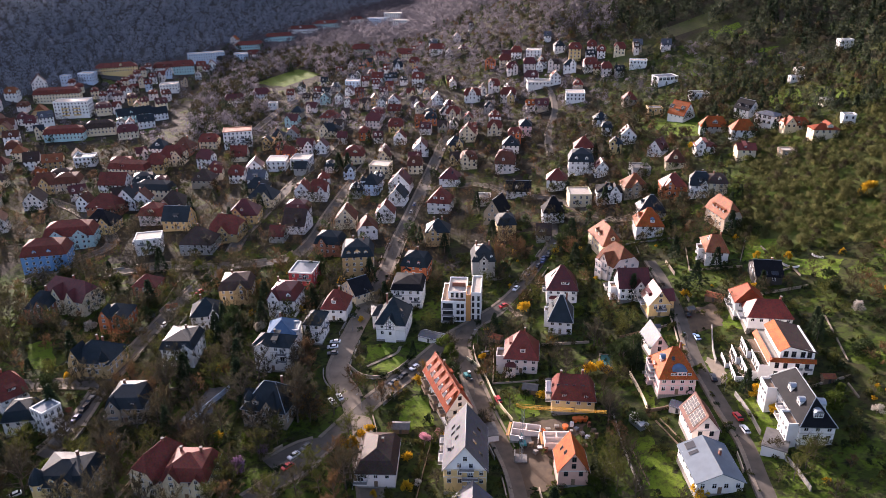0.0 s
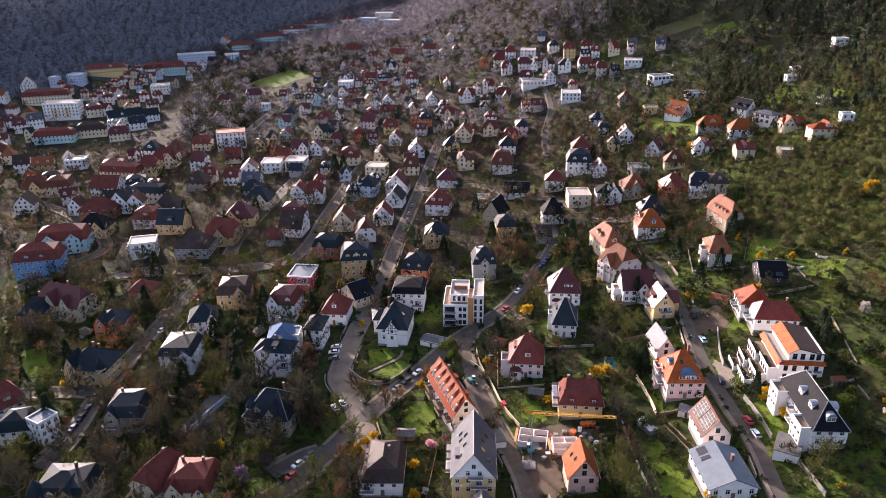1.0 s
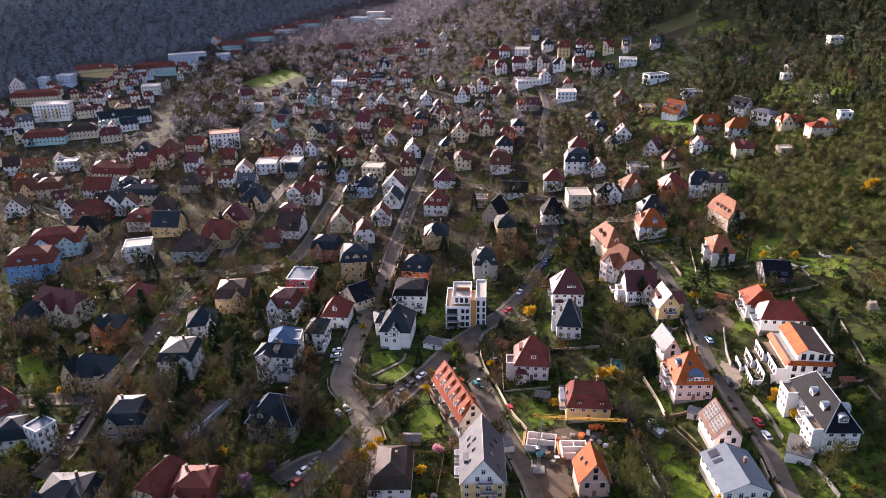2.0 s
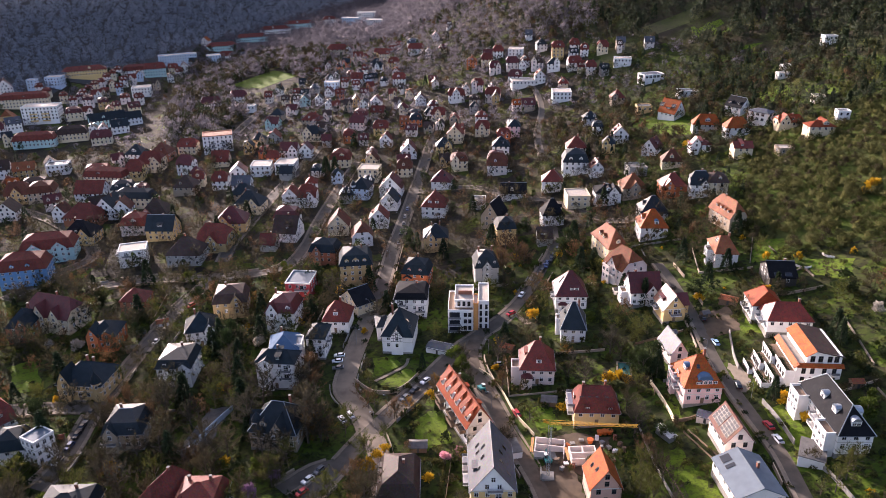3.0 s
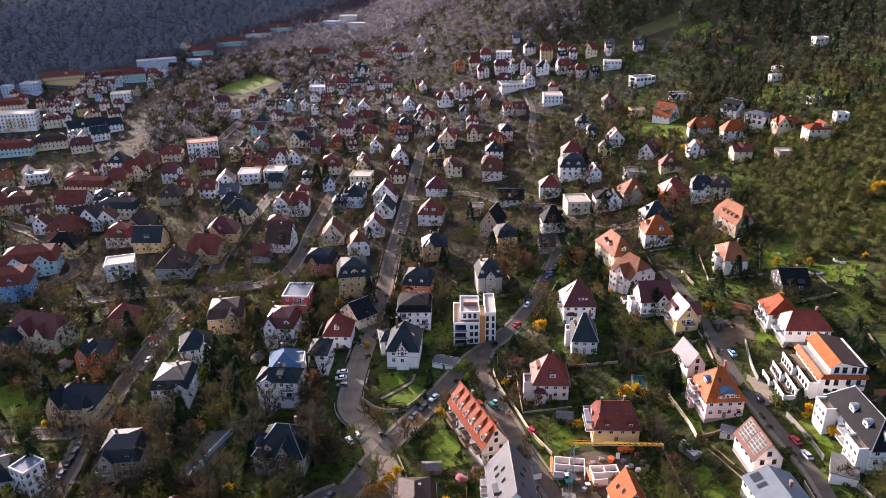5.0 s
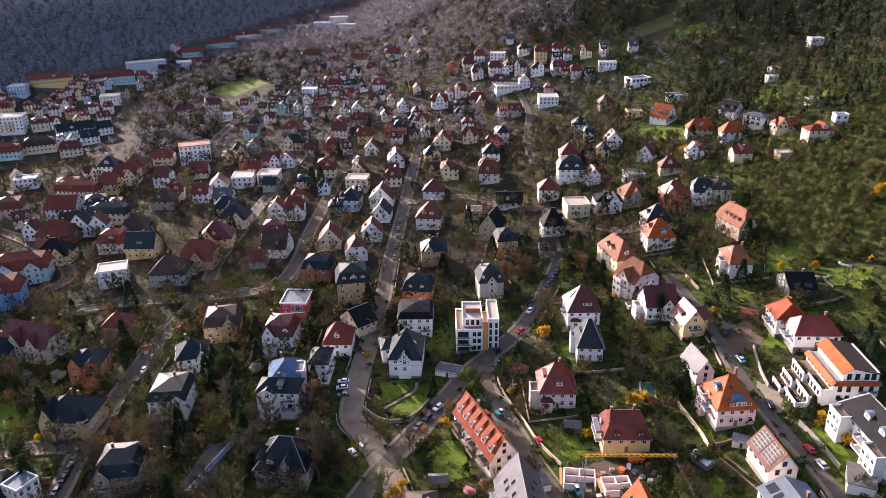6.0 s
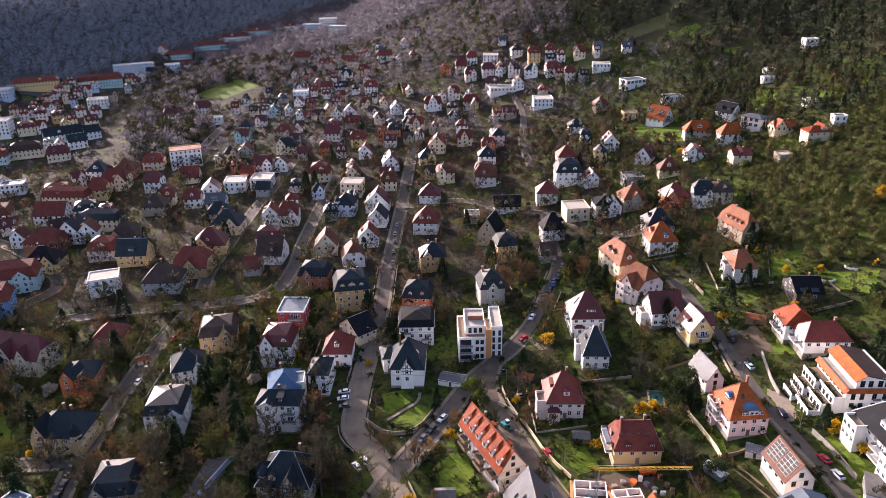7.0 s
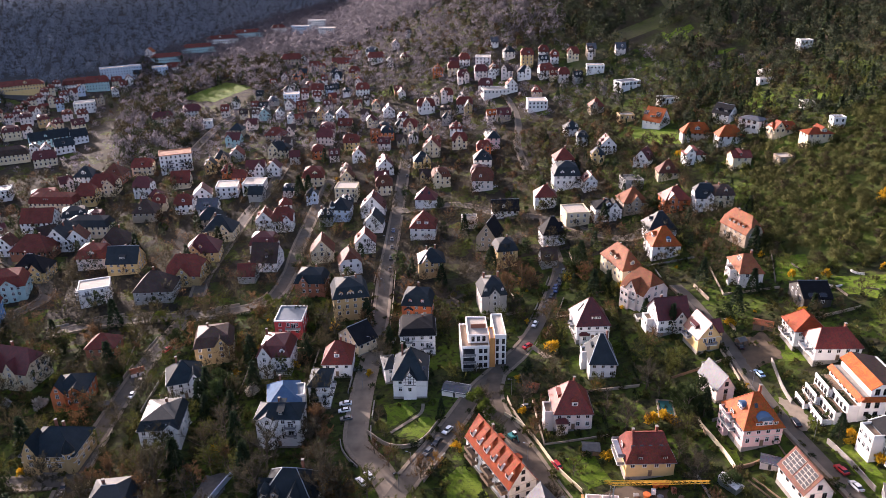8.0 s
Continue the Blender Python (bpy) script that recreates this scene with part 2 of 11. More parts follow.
def far_windows(wall_ob, turn, rows, span, off, win, gap):
    """The small windows of one side of a far house: pale surrounds with a dark pane in each."""
    s = Shape()
    for n, zw in rows:
        for i in range(n):
            u = (i - (n - 1) / 2) * min(span / max(n, 1), gap * 1.25)
            a, b = win[0] / 2, win[1] / 2
            s.box(u - a - 0.12, u + a + 0.12, -off - 0.05, -off + 0.02, zw - b - 0.12, zw + b + 0.12, 0)
            s.poly([(u - a, -off - 0.055, zw - b), (u + a, -off - 0.055, zw - b), (u + a, -off - 0.055, zw + b), (u - a, -off - 0.055, zw + b)], 1)
    tagged(part("glazing", s, [FRAME, GLASS], wall_ob, "rows of small pale-framed windows", m=turn), kind="stuff")


def roof_polys(kind, a, b, e, t, k=0.45, r=None):
    """Top faces with the ridge along x: half sizes a, b, eaves height e, top t."""
    if kind == "hip":
        r = max(0.0, a - b) if r is None else r
        if r < 0.15:
            return [[(-a, -b, e), (a, -b, e), (0, 0, t)], [(a, -b, e), (a, b, e), (0, 0, t)], [(a, b, e), (-a, b, e), (0, 0, t)], [(-a, b, e), (-a, -b, e), (0, 0, t)]]
        return [[(-a, -b, e), (a, -b, e), (r, 0, t), (-r, 0, t)], [(a, -b, e), (a, b, e), (r, 0, t)], [(a, b, e), (-a, b, e), (-r, 0, t), (r, 0, t)], [(-a, b, e), (-a, -b, e), (-r, 0, t)]]
    if kind == "gable":
        return [[(-a, -b, e), (a, -b, e), (a, 0, t), (-a, 0, t)], [(a, b, e), (-a, b, e), (-a, 0, t), (a, 0, t)]]
    if kind == "half":
        z, q = e + (t - e) * k, b * (1 - k)
        r = a - (t - z) * 0.75 if r is None else r
        return [[(-a, -b, e), (a, -b, e), (a, -q, z), (r, 0, t), (-r, 0, t), (-a, -q, z)], [(a, b, e), (-a, b, e), (-a, q, z), (-r, 0, t), (r, 0, t), (a, q, z)],
                [(a, -q, z), (a, q, z), (r, 0, t)], [(-a, q, z), (-a, -q, z), (-r, 0, t)]]
    if kind == "mansard":
        i, z = (t - e) * 0.32, e + (t - e) * 0.66
        low = [[(-a, -b, e), (a, -b, e), (a - i, i - b, z), (i - a, i - b, z)], [(a, -b, e), (a, b, e), (a - i, b - i, z), (a - i, i - b, z)],
               [(a, b, e), (-a, b, e), (i - a, b - i, z), (a - i, b - i, z)], [(-a, b, e), (-a, -b, e), (i - a, i - b, z), (i - a, b - i, z)]]
        return low + roof_polys("hip", a - i, b - i, z, t, r=max(0.0, a - b) if r is None else r)
    return []


def turned(polys):
    return [[(-y, x, z) for x, y, z in p] for p in polys]


def house(label, x, y, rot, w, d, h, roof="hip", rh=5.0, ridge="x", wall=W_WHITE, tiles=R_RED, det=1, rl=None, over=0.45, dz=0.0, win=(1.05, 1.45), storey=2.9,
          dorm=(), xg=(), chim=(), sky=(), bal=(), turret=(), plinth=True, group="", sides="FLR", gap=2.7, dark=False, category="house", deck=None, name="house", clip=0.45, bare=(), solar=(), rim=None, balmat=None, timber=False, bays=(), gface=None):
    """A house with its front towards -y before turning. w, d: walls; h: eaves above the ground; rh: roof height."""
    z0 = ground_z(x, y) + dz
    root = tagged(new(name), label, category, group)
    HOUSES.append((x, y, 0.5 * math.hypot(w, d)))
    root.matrix_basis = pose(x, y, z0, 0, 0, rot)
    a, b = w / 2, d / 2
    walls = Shape().box(-a, a, -b, b, -4.0, h)
    t = h + rh
    lw, lb = (a, b) if ridge == "x" else (b, a)
    fl = 1 if ridge == "x" else 0
    slope = rh / lb
    if roof == "gable" or roof == "half":
        zc = t - 0.05 if roof == "gable" else h + rh * clip
        q = 0.0 if roof == "gable" else lb * (1 - clip)
        for s in (-1, 1):
            pts = [(s * lw, -lb * s, h), (s * lw, lb * s, h)] + ([(s * lw, 0, zc)] if q == 0 else [(s * lw, q * s, zc), (s * lw, -q * s, zc)])
            walls.poly(pts if ridge == "x" else [(-py, px, pz) for px, py, pz in pts])
    wall_ob = part("wall", walls, wall, root)
    if plinth and det > 1:
        part("plinth", Shape().box(-a - 0.05, a + 0.05, -b - 0.05, b + 0.05, -4, 0.7), CONCRETE, root, "grey rendered plinth")
    e = h - over * slope
    if roof == "flat":
        s = Shape()
        for q in ((-a - 0.1, a + 0.1, -b - 0.1, -b + 0.25), (-a - 0.1, a + 0.1, b - 0.25, b + 0.1), (-a - 0.1, -a + 0.25, -b + 0.25, b - 0.25), (a - 0.25, a + 0.1, -b + 0.25, b - 0.25)):
            s.box(*q, h - 0.1, h + 0.55, 0)
        part("parapet", s, rim or wall, root)
        part("roof", Shape().box(-a + 0.25, a - 0.25, -b + 0.25, b - 0.25, h - 0.3, h + 0.12), deck or R_GRAVEL, root)
    else:
        polys = roof_polys(roof, lw + over, lb + over, e, t, clip, rl)
        if ridge != "x":
            polys = turned(polys)
        part("roof", Shape().slab(polys, 0.22), tiles, root)
        if det > 0:
            done = set()
            for p in polys:
                for k in range(len(p)):
                    u, v = Vector(p[k]), Vector(p[(k + 1) % len(p)])
                    key = frozenset((tuple(round(c, 2) for c in u), tuple(round(c, 2) for c in v)))
                    level = abs(u.z - v.z) < 0.01
                    if max(u.z, v.z) > t - 0.01 and (level or (det > 1 and roof in ("hip", "half"))) and (u - v).length > 0.3 and key not in done:
                        done.add(key)
                        part("ridge_cap", Shape().tube(u, v, 0.14, 0.14, 5), ZINC if tiles in (R_SLATE, R_BLACK) else tiles, root)
            gutters = []
            for s in (-1, 1):
                if roof in ("hip", "mansard") or ridge == "x":
                    gutters.append(Shape().box(-a - over, a + over, s * (b + over) - 0.08, s * (b + over) + 0.08, e - 0.22, e - 0.06))
                if roof in ("hip", "mansard") or ridge != "x":
                    gutters.append(Shape().box(s * (a + over) - 0.08, s * (a + over) + 0.08, -b - over + 0.09, b + over - 0.09, e - 0.22, e - 0.06))
            for g in gutters if det > 1 else ():
                part("gutter", g, ZINC, root, "zinc rain gutter")
    if det > 1 and wall not in (W_TIMBER,) and h > 5:
        band = Shape()
        for z in ([h - 0.42] + ([h - storey - 0.15] if h > 7 else [])):
            band.v += [(sx * (a + 0.10), sy * (b + 0.10), z + dzz) for dzz in (0.0, 0.24) for sx, sy in ((-1, -1), (1, -1), (1, 1), (-1, 1))]
            k = len(band.v) - 8
            for i in range(4):
                j = (i + 1) % 4
                band.f.append((k + i, k + j, k + 4 + j, k + 4 + i))
            band.f += [(k + 4, k + 5, k + 6, k + 7), (k + 3, k + 2, k + 1, k)]
            band.m += [0] * 6
        part("cornice", band, TRIM, wall_ob, "pale moulded string course")
    # windows, storey by storey
    floors = max(1, int((h - 0.6) / storey))
    seen = [q for q in sides if q == "F" or det > 1 and abs(x + 20) < 45 or q == ("R" if x < -20 else "L")]
    for side in seen:
        span, off = (w, b) if side in "FB" else (d, a)
        turn = pose(0, 0, 0, 0, 0, SIDE[side])
        n = max(1, int((span - 0.8) / (gap * 1.2 if det == 1 else gap)))
        rows = [(n, h - storey * (f + 0.5) + 0.1) for f in range(floors)]
        end = (roof in ("gable", "half")) and ((side in "LR") == (ridge == "x"))
        if end and rh > 3.2:
            rows.append((max(1, int(n * 0.5)), h + 1.35))
            if rh > 5.5 and roof == "gable":
                rows.append((1, h + 3.7))
        if not det:
            far_windows(wall_ob, turn, rows, span, off, win, gap)
            continue
        for f, (n_, zw) in enumerate(rows):
            for i in range(n_):
                if (side, f, i) in bare:
                    continue
                u = (i - (n_ - 1) / 2) * min(span / max(n_, 1), gap * 1.25)
                put_window(wall_ob, turn @ pose(u, -off - (0.065 if gface and zw > h else 0.005), zw), win[0], win[1], det if det > 1 and math.hypot(x, y) < 262 else min(det, 1), dark)
    if det > 1 and "F" in sides:
        part("door", Shape().box(-0.55, 0.55, -b - 0.06, -b + 0.1, 0.7, 2.8), WOODEN, root, "wooden entrance door")
    # roof fittings
    run = {"F": b, "B": b, "L": a, "R": a}

    def on_slope(side):
        rr = run[side]
        if roof == "mansard":
            return rr, 1 / 0.485
        if roof == "hip" and rl is not None:
            lim = rr - (rl if ((side in "LR") == (ridge == "x")) else 0)
            return rr, rh / max(lim, 0.5)
        if roof == "hip":
            return rr, rh / min(a, b)
        return rr, slope

    for side, u, v, dw, kind in dorm:
        rr, sl = on_slope(side)
        turn = pose(0, 0, 0, 0, 0, SIDE[side])
        zb = h + v * rh
        yf = -rr + (zb - h) / sl
        hd = {"long": 1.3, "strip": 2.0}.get(kind, 1.45)
        depth = (hd + 0.9) / sl + 0.4
        s = Shape().box(u - dw / 2, u + dw / 2, yf, yf + depth, zb - 0.4, zb + hd)
        if kind == "gable":
            s.poly([(u - dw / 2, yf, zb + hd), (u + dw / 2, yf, zb + hd), (u, yf, zb + hd + dw * 0.4)])
        dob = part("dormer", s, wall if kind != "shed" else tiles, root, m=turn)
        if kind == "gable":
            k, zt = dw / 2 + 0.2, zb + hd + dw * 0.4 + 0.1
            ze = zb + hd - 0.1
            part("dormer_roof", Shape().slab([[(u - k, yf + depth + dw, ze), (u - k, yf - 0.2, ze), (u, yf - 0.2, zt), (u, yf + depth + dw, zt)],
                                              [(u + k, yf - 0.2, ze), (u + k, yf + depth + dw, ze), (u, yf + depth + dw, zt), (u, yf - 0.2, zt)]], 0.15), tiles, dob)
        elif kind == "strip":
            k = dw / 2 + 0.12
            part("dormer_roof", Shape().slab([[(u - k, yf - 0.35, zb + hd), (u + k, yf - 0.35, zb + hd), (u + k, -0.35, t - 0.22), (u - k, -0.35, t - 0.22)]], 0.16), tiles, dob)
        elif kind == "round":
            arc = Shape()
            for i in range(8):
                q0, q1 = math.pi * i / 8, math.pi * (i + 1) / 8
                k = dw / 2 + 0.12
                p0, p1 = (u - k * math.cos(q0), zb + hd - 0.1 + k * 0.7 * math.sin(q0)), (u - k * math.cos(q1), zb + hd - 0.1 + k * 0.7 * math.sin(q1))
                arc.poly([(p0[0], yf - 0.15, p0[1]), (p1[0], yf - 0.15, p1[1]), (p1[0], yf + depth + 1.5, p1[1]), (p0[0], yf + depth + 1.5, p0[1])])
                arc.poly([(u, yf, zb + hd - 0.1), (p1[0], yf, p1[1]), (p0[0], yf, p0[1])])
            part("dormer_roof", arc, R_BLUEMETAL if tiles is R_ORANGE else ZINC if tiles is R_BLACK else tiles, dob)
        else:
            k, rise = dw / 2 + 0.25, depth * min(sl * 0.45, 0.35)
            part("dormer_roof", Shape().slab([[(u - k, yf - 0.3, zb + hd), (u + k, yf - 0.3, zb + hd), (u + k, yf + depth + 1.5, zb + hd + rise), (u - k, yf + depth + 1.5, zb + hd + rise)]], 0.18), tiles, dob)
        n = max(1, int(dw / 1.3))
        for i in range(n):
            put_window(dob, pose(u + (i - (n - 1) / 2) * (dw - 0.2) / n, yf - 0.01, zb + hd * 0.5), min(0.95, dw - 0.5), 1.0, min(det, 1), dark)
    for side, u, gw, gh, gr, proj in xg:
        rr = run[side]
        turn = pose(0, 0, 0, 0, 0, SIDE[side])
        y0, y1 = -rr - proj, -rr + max(2.0, gr * rr / max(rh, 0.1)) + 1.0
        s = Shape().box(u - gw / 2, u + gw / 2, y0, min(y1, 0) + 0.0, -3, gh)
        s.poly([(u - gw / 2, y0, gh), (u + gw / 2, y0, gh), (u, y0, gh + gr - 0.05)])
        gob = part("cross_gable", s, wall, root, m=turn)
        k, zt = gw / 2 + 0.35, gh + gr
        ze = gh - 0.35 * gr / (gw / 2)
        part("gable_roof", Shape().slab([[(u - k, min(y1, 0.3), ze), (u - k, y0 - 0.35, ze), (u, y0 - 0.35, zt), (u, min(y1, 0.3), zt)],
                                         [(u + k, y0 - 0.35, ze), (u + k, min(y1, 0.3), ze), (u, min(y1, 0.3), zt), (u, y0 - 0.35, zt)]], 0.2), tiles, gob)
        if timber:
            for bx in (-0.30, -0.1, 0.1, 0.30):
                top_z = gh + gr * (1 - abs(bx) * 2) - 0.25
                part("timber_post", Shape().box(u + bx * gw - 0.09, u + bx * gw + 0.09, y0 - 0.06, y0 + 0.02, gh - 2.6, top_z), W_TIMBER, gob)
            for bz in (-2.6, -1.2, 0.0, 1.1):
                half = gw / 2 * min(1, 1 - max(bz, 0) / gr) - 0.05
                part("timber_beam", Shape().box(u - half, u + half, y0 - 0.065, y0 + 0.02, gh + bz - 0.09, gh + bz + 0.09), W_TIMBER, gob)
        n = max(1, int(gw / 2.6))
        for f in range(max(1, int(gh / storey))):
            for i in range(n):
                put_window(gob, pose(u + (i - (n - 1) / 2) * gw / n, y0 - 0.01, gh - storey * (f + 0.5) + 0.1), win[0], win[1], det, dark)
        if gr > 2.2:
            put_window(gob, pose(u, y0 - 0.01, gh + gr * 0.3), 0.9, 1.1, min(det, 1), dark)
    for cx, cy in chim:
        s = Shape().box(cx - 0.33, cx + 0.33, cy - 0.36, cy + 0.36, h + rh * 0.25, t + 0.6).box(cx - 0.4, cx + 0.4, cy - 0.43, cy + 0.43, t + 0.48, t + 0.64, 1)
        part("chimney", s, [BRICK, CONCRETE], root, "brick chimney with a concrete cap")
    for side, u, v, sw, sh in sky:
        rr, sl = on_slope(side)
        zb = h + v * rh
        ang = math.degrees(math.atan(sl))
        m = pose(0, 0, 0, 0, 0, SIDE[side]) @ pose(u, -rr + (zb - h) / sl, zb + 0.05, ang)
        part("skylight", Shape().box(-sw / 2 - 0.08, sw / 2 + 0.08, -0.08, sh + 0.08, -0.1, 0.06, 0).box(-sw / 2, sw / 2, 0, sh, 0.05, 0.09, 1), [FRAME_DARK, GLASS], root, m=m)
    for side, u, v, cols, rows_ in solar:
        rr, sl = on_slope(side)
        zb = h + v * rh
        m = pose(0, 0, 0, 0, 0, SIDE[side]) @ pose(u, -rr + (zb - h) / sl, zb + 0.12, math.degrees(math.atan(sl)))
        for i in range(cols):
            for j in range(rows_):
                panel = part("solar_panel", Shape().box(-0.80, 0.80, -0.48, 0.48, 0, 0.05, 0).box(-0.75, 0.75, -0.43, 0.43, 0.045, 0.06, 1), [TRIM, SOLAR], root, m=m @ pose((i - (cols - 1) / 2) * 1.68, 0.5 + j * 1.03, 0))
    for side, u, zf, bw, bd in bal:
        rr = run[side]
        m = pose(0, 0, 0, 0, 0, SIDE[side])
        bob = part("balcony", Shape().box(u - bw / 2, u + bw / 2, -rr - bd, -rr, zf - 0.2, zf), balmat or W_WHITE, root, m=m)
        s = Shape()
        for q in ((u - bw / 2, u + bw / 2, -rr - bd, -rr - bd + 0.05), (u - bw / 2, u - bw / 2 + 0.05, -rr - bd + 0.05, -rr), (u + bw / 2 - 0.05, u + bw / 2, -rr - bd + 0.05, -rr)):
            s.box(*q, zf + 0.12, zf + 1.0)
        part("railing", s, balmat or RAIL, bob)
        put_window(bob, pose(u, -rr - 0.01, zf + 1.1), 1.6, 2.0, min(det, 1), dark)
    for side, u, bw, bh, proj, cap in bays:
        rr = run[side]
        m = pose(0, 0, 0, 0, 0, SIDE[side])
        y0 = -rr - proj
        bob = part("bay", Shape().box(u - bw / 2, u + bw / 2, y0, -rr + 0.15, -4, bh), wall, root, m=m)
        if cap is None:
            s = Shape()
            for q in ((u - bw / 2 - 0.08, u + bw / 2 + 0.08, y0 - 0.08, y0 + 0.2), (u - bw / 2 - 0.08, u - bw / 2 + 0.2, y0 + 0.2, -rr), (u + bw / 2 - 0.2, u + bw / 2 + 0.08, y0 + 0.2, -rr)):
                s.box(*q, bh + 0.004, bh + 0.8)
            part("parapet", s, wall, bob)
            part("roof_terrace", Shape().box(u - bw / 2 + 0.2, u + bw / 2 - 0.2, y0 + 0.2, -rr, bh + 0.004, bh + 0.1), WOODEN, bob, "brown terrace boards")
        else:
            k, zt = bw / 2 + 0.25, bh + proj * 0.55
            part("bay_roof", Shape().slab([[(u - k, y0 - 0.25, bh), (u + k, y0 - 0.25, bh), (u + k * 0.45, -rr + 0.1, zt), (u - k * 0.45, -rr + 0.1, zt)],
                                           [(u + k, y0 - 0.25, bh), (u + k, -rr + 0.1, bh), (u + k * 0.45, -rr + 0.1, zt)],
                                           [(u - k, -rr + 0.1, bh), (u - k, y0 - 0.25, bh), (u - k * 0.45, -rr + 0.1, zt)]], 0.15), cap, bob)
        n = max(1, int(bw / 2.0))
        for f in range(max(1, int(bh / storey))):
            for i in range(n):
                put_window(bob, pose(u + (i - (n - 1) / 2) * bw / n, y0 - 0.01, bh - storey * (f + 0.5) + 0.1), min(win[0], bw / n - 0.4), win[1], min(det, 1), dark)
    if gface and roof == "gable" and ridge != "x":
        tri = [(-a, h + 0.01), (a, h + 0.01), (0, t - 0.15)]
        g = Shape().poly([(px, -b - 0.06, pz) for px, pz in tri])
        for (px, pz), (qx, qz) in zip(tri, tri[1:] + tri[:1]):
            g.poly([(px, -b - 0.06, pz), (px, -b + 0.02, pz), (qx, -b + 0.02, qz), (qx, -b - 0.06, qz)])
        part("gable_face", g, gface, wall_ob, "white rendered gable above yellow storeys")
    for tx, ty, tr, th, tt in turret:
        s = Shape().tube((tx, ty, -3), (tx, ty, th), tr, tr, 10)
        tob = part("turret", s, wall, root)
        part("turret_roof", Shape().tube((tx, ty, th - 0.1), (tx, ty, th + tt * 0.45), tr + 0.3, tr * 0.75, 10).tube((tx, ty, th + tt * 0.45), (tx, ty, th + tt), tr * 0.75, 0.05, 10), tiles, tob)
        for i in range(4):
            q = -90 + (i - 1.5) * 50
            put_window(tob, pose(tx, ty, 0, 0, 0, q + 90) @ pose(0, -tr - 0.01, th - 1.4), 0.7, 1.3, min(det, 1), dark)
    return root


# ground, one sheet to the horizon
def ramp(t, fac, stops):
    r = t.nodes.new("ShaderNodeValToRGB")
    t.links.new(fac, r.inputs[0])
    e = r.color_ramp.elements
    while len(e) < len(stops):
        e.new(0.5)
    for k, (p, c) in zip(e, stops):
        k.position, k.color = p, (*c, 1)
    return r.outputs[0]


def plots(t, scale, wobble):
    """Random value for each garden plot, with ragged borders."""
    co = t.nodes.new("ShaderNodeTexCoord")
    n = t.nodes.new("ShaderNodeTexNoise")
    n.inputs["Scale"].default_value, n.inputs["Detail"].default_value = scale * 3, 4
    t.links.new(co.outputs["Object"], n.inputs["Vector"])
    add = t.nodes.new("ShaderNodeVectorMath")
    add.operation = "MULTIPLY_ADD"
    add.inputs[1].default_value = (wobble, wobble, 0)
    t.links.new(n.outputs["Color"], add.inputs[0])
    t.links.new(co.outputs["Object"], add.inputs[2])
    v = t.nodes.new("ShaderNodeTexVoronoi")
    v.voronoi_dimensions = "2D"
    v.inputs["Scale"].default_value = scale
    t.links.new(add.outputs[0], v.inputs["Vector"])
    sep = t.nodes.new("ShaderNodeSeparateColor")
    t.links.new(v.outputs["Color"], sep.inputs[0])
    return sep.outputs[0]


def ground_material():
    m, t, b = nodes_of("garden_ground")
    big = ramp(t, plots(t, 0.075, 9), [(0.0, (0.014, 0.022, 0.006)), (0.3, (0.042, 0.070, 0.008)), (0.5, (0.034, 0.028, 0.016)), (0.68, (0.072, 0.122, 0.008)), (0.85, (0.028, 0.034, 0.011)), (1.0, (0.052, 0.043, 0.024))])
    small = ramp(t, plots(t, 0.30, 3), [(0.0, (0.012, 0.017, 0.006)), (0.35, (0.046, 0.074, 0.009)), (0.6, (0.030, 0.025, 0.015)), (0.8, (0.078, 0.122, 0.008)), (1.0, (0.060, 0.050, 0.032))])
    c = mix(t, "MIX", 0.42, big, small)
    c = mix(t, "MIX", noise_fac(t, 0.55, 0.48, 0.68, 6), c, (0.014, 0.013, 0.008))
    c = mix(t, "MIX", noise_fac(t, 2.4, 0.56, 0.80, 4), c, (0.055, 0.050, 0.022))
    t.links.new(c, b.inputs["Base Color"])
    b.inputs["Roughness"].default_value = 0.95
    b.inputs["Specular IOR Level"].default_value = 0.08
    bumped(t, b, noise_fac(t, 1.6, 0, 1, 6), 0.8, 0.35)
    return m


def meadow_material():
    m, t, b = nodes_of("meadow_grass")
    c = mix(t, "MIX", noise_fac(t, 0.12, 0.35, 0.7, 5), (0.072, 0.125, 0.008), (0.105, 0.145, 0.014))
    c = mix(t, "MIX", noise_fac(t, 0.5, 0.50, 0.74, 6), c, (0.035, 0.032, 0.014))
    c = mix(t, "MIX", noise_fac(t, 1.8, 0.52, 0.8, 5), c, (0.026, 0.038, 0.009))
    t.links.new(c, b.inputs["Base Color"])
    b.inputs["Roughness"].default_value = 0.95
    b.inputs["Specular IOR Level"].default_value = 0.1
    bumped(t, b, noise_fac(t, 2.2, 0, 1, 5), 0.6, 0.25)
    return m


def litter_material():
    m, t, b = nodes_of("leaf_litter")
    c = mix(t, "MIX", noise_fac(t, 0.05, 0.4, 0.65, 5), (0.046, 0.038, 0.025), (0.050, 0.062, 0.016))
    c = mix(t, "MIX", noise_fac(t, 0.6, 0.45, 0.75, 6), c, (0.030, 0.024, 0.016))
    t.links.new(c, b.inputs["Base Color"])
    b.inputs["Roughness"].default_value = 0.95
    b.inputs["Specular IOR Level"].default_value = 0.08
    bumped(t, b, noise_fac(t, 0.7, 0, 1, 6), 1.0, 1.2)
    return m


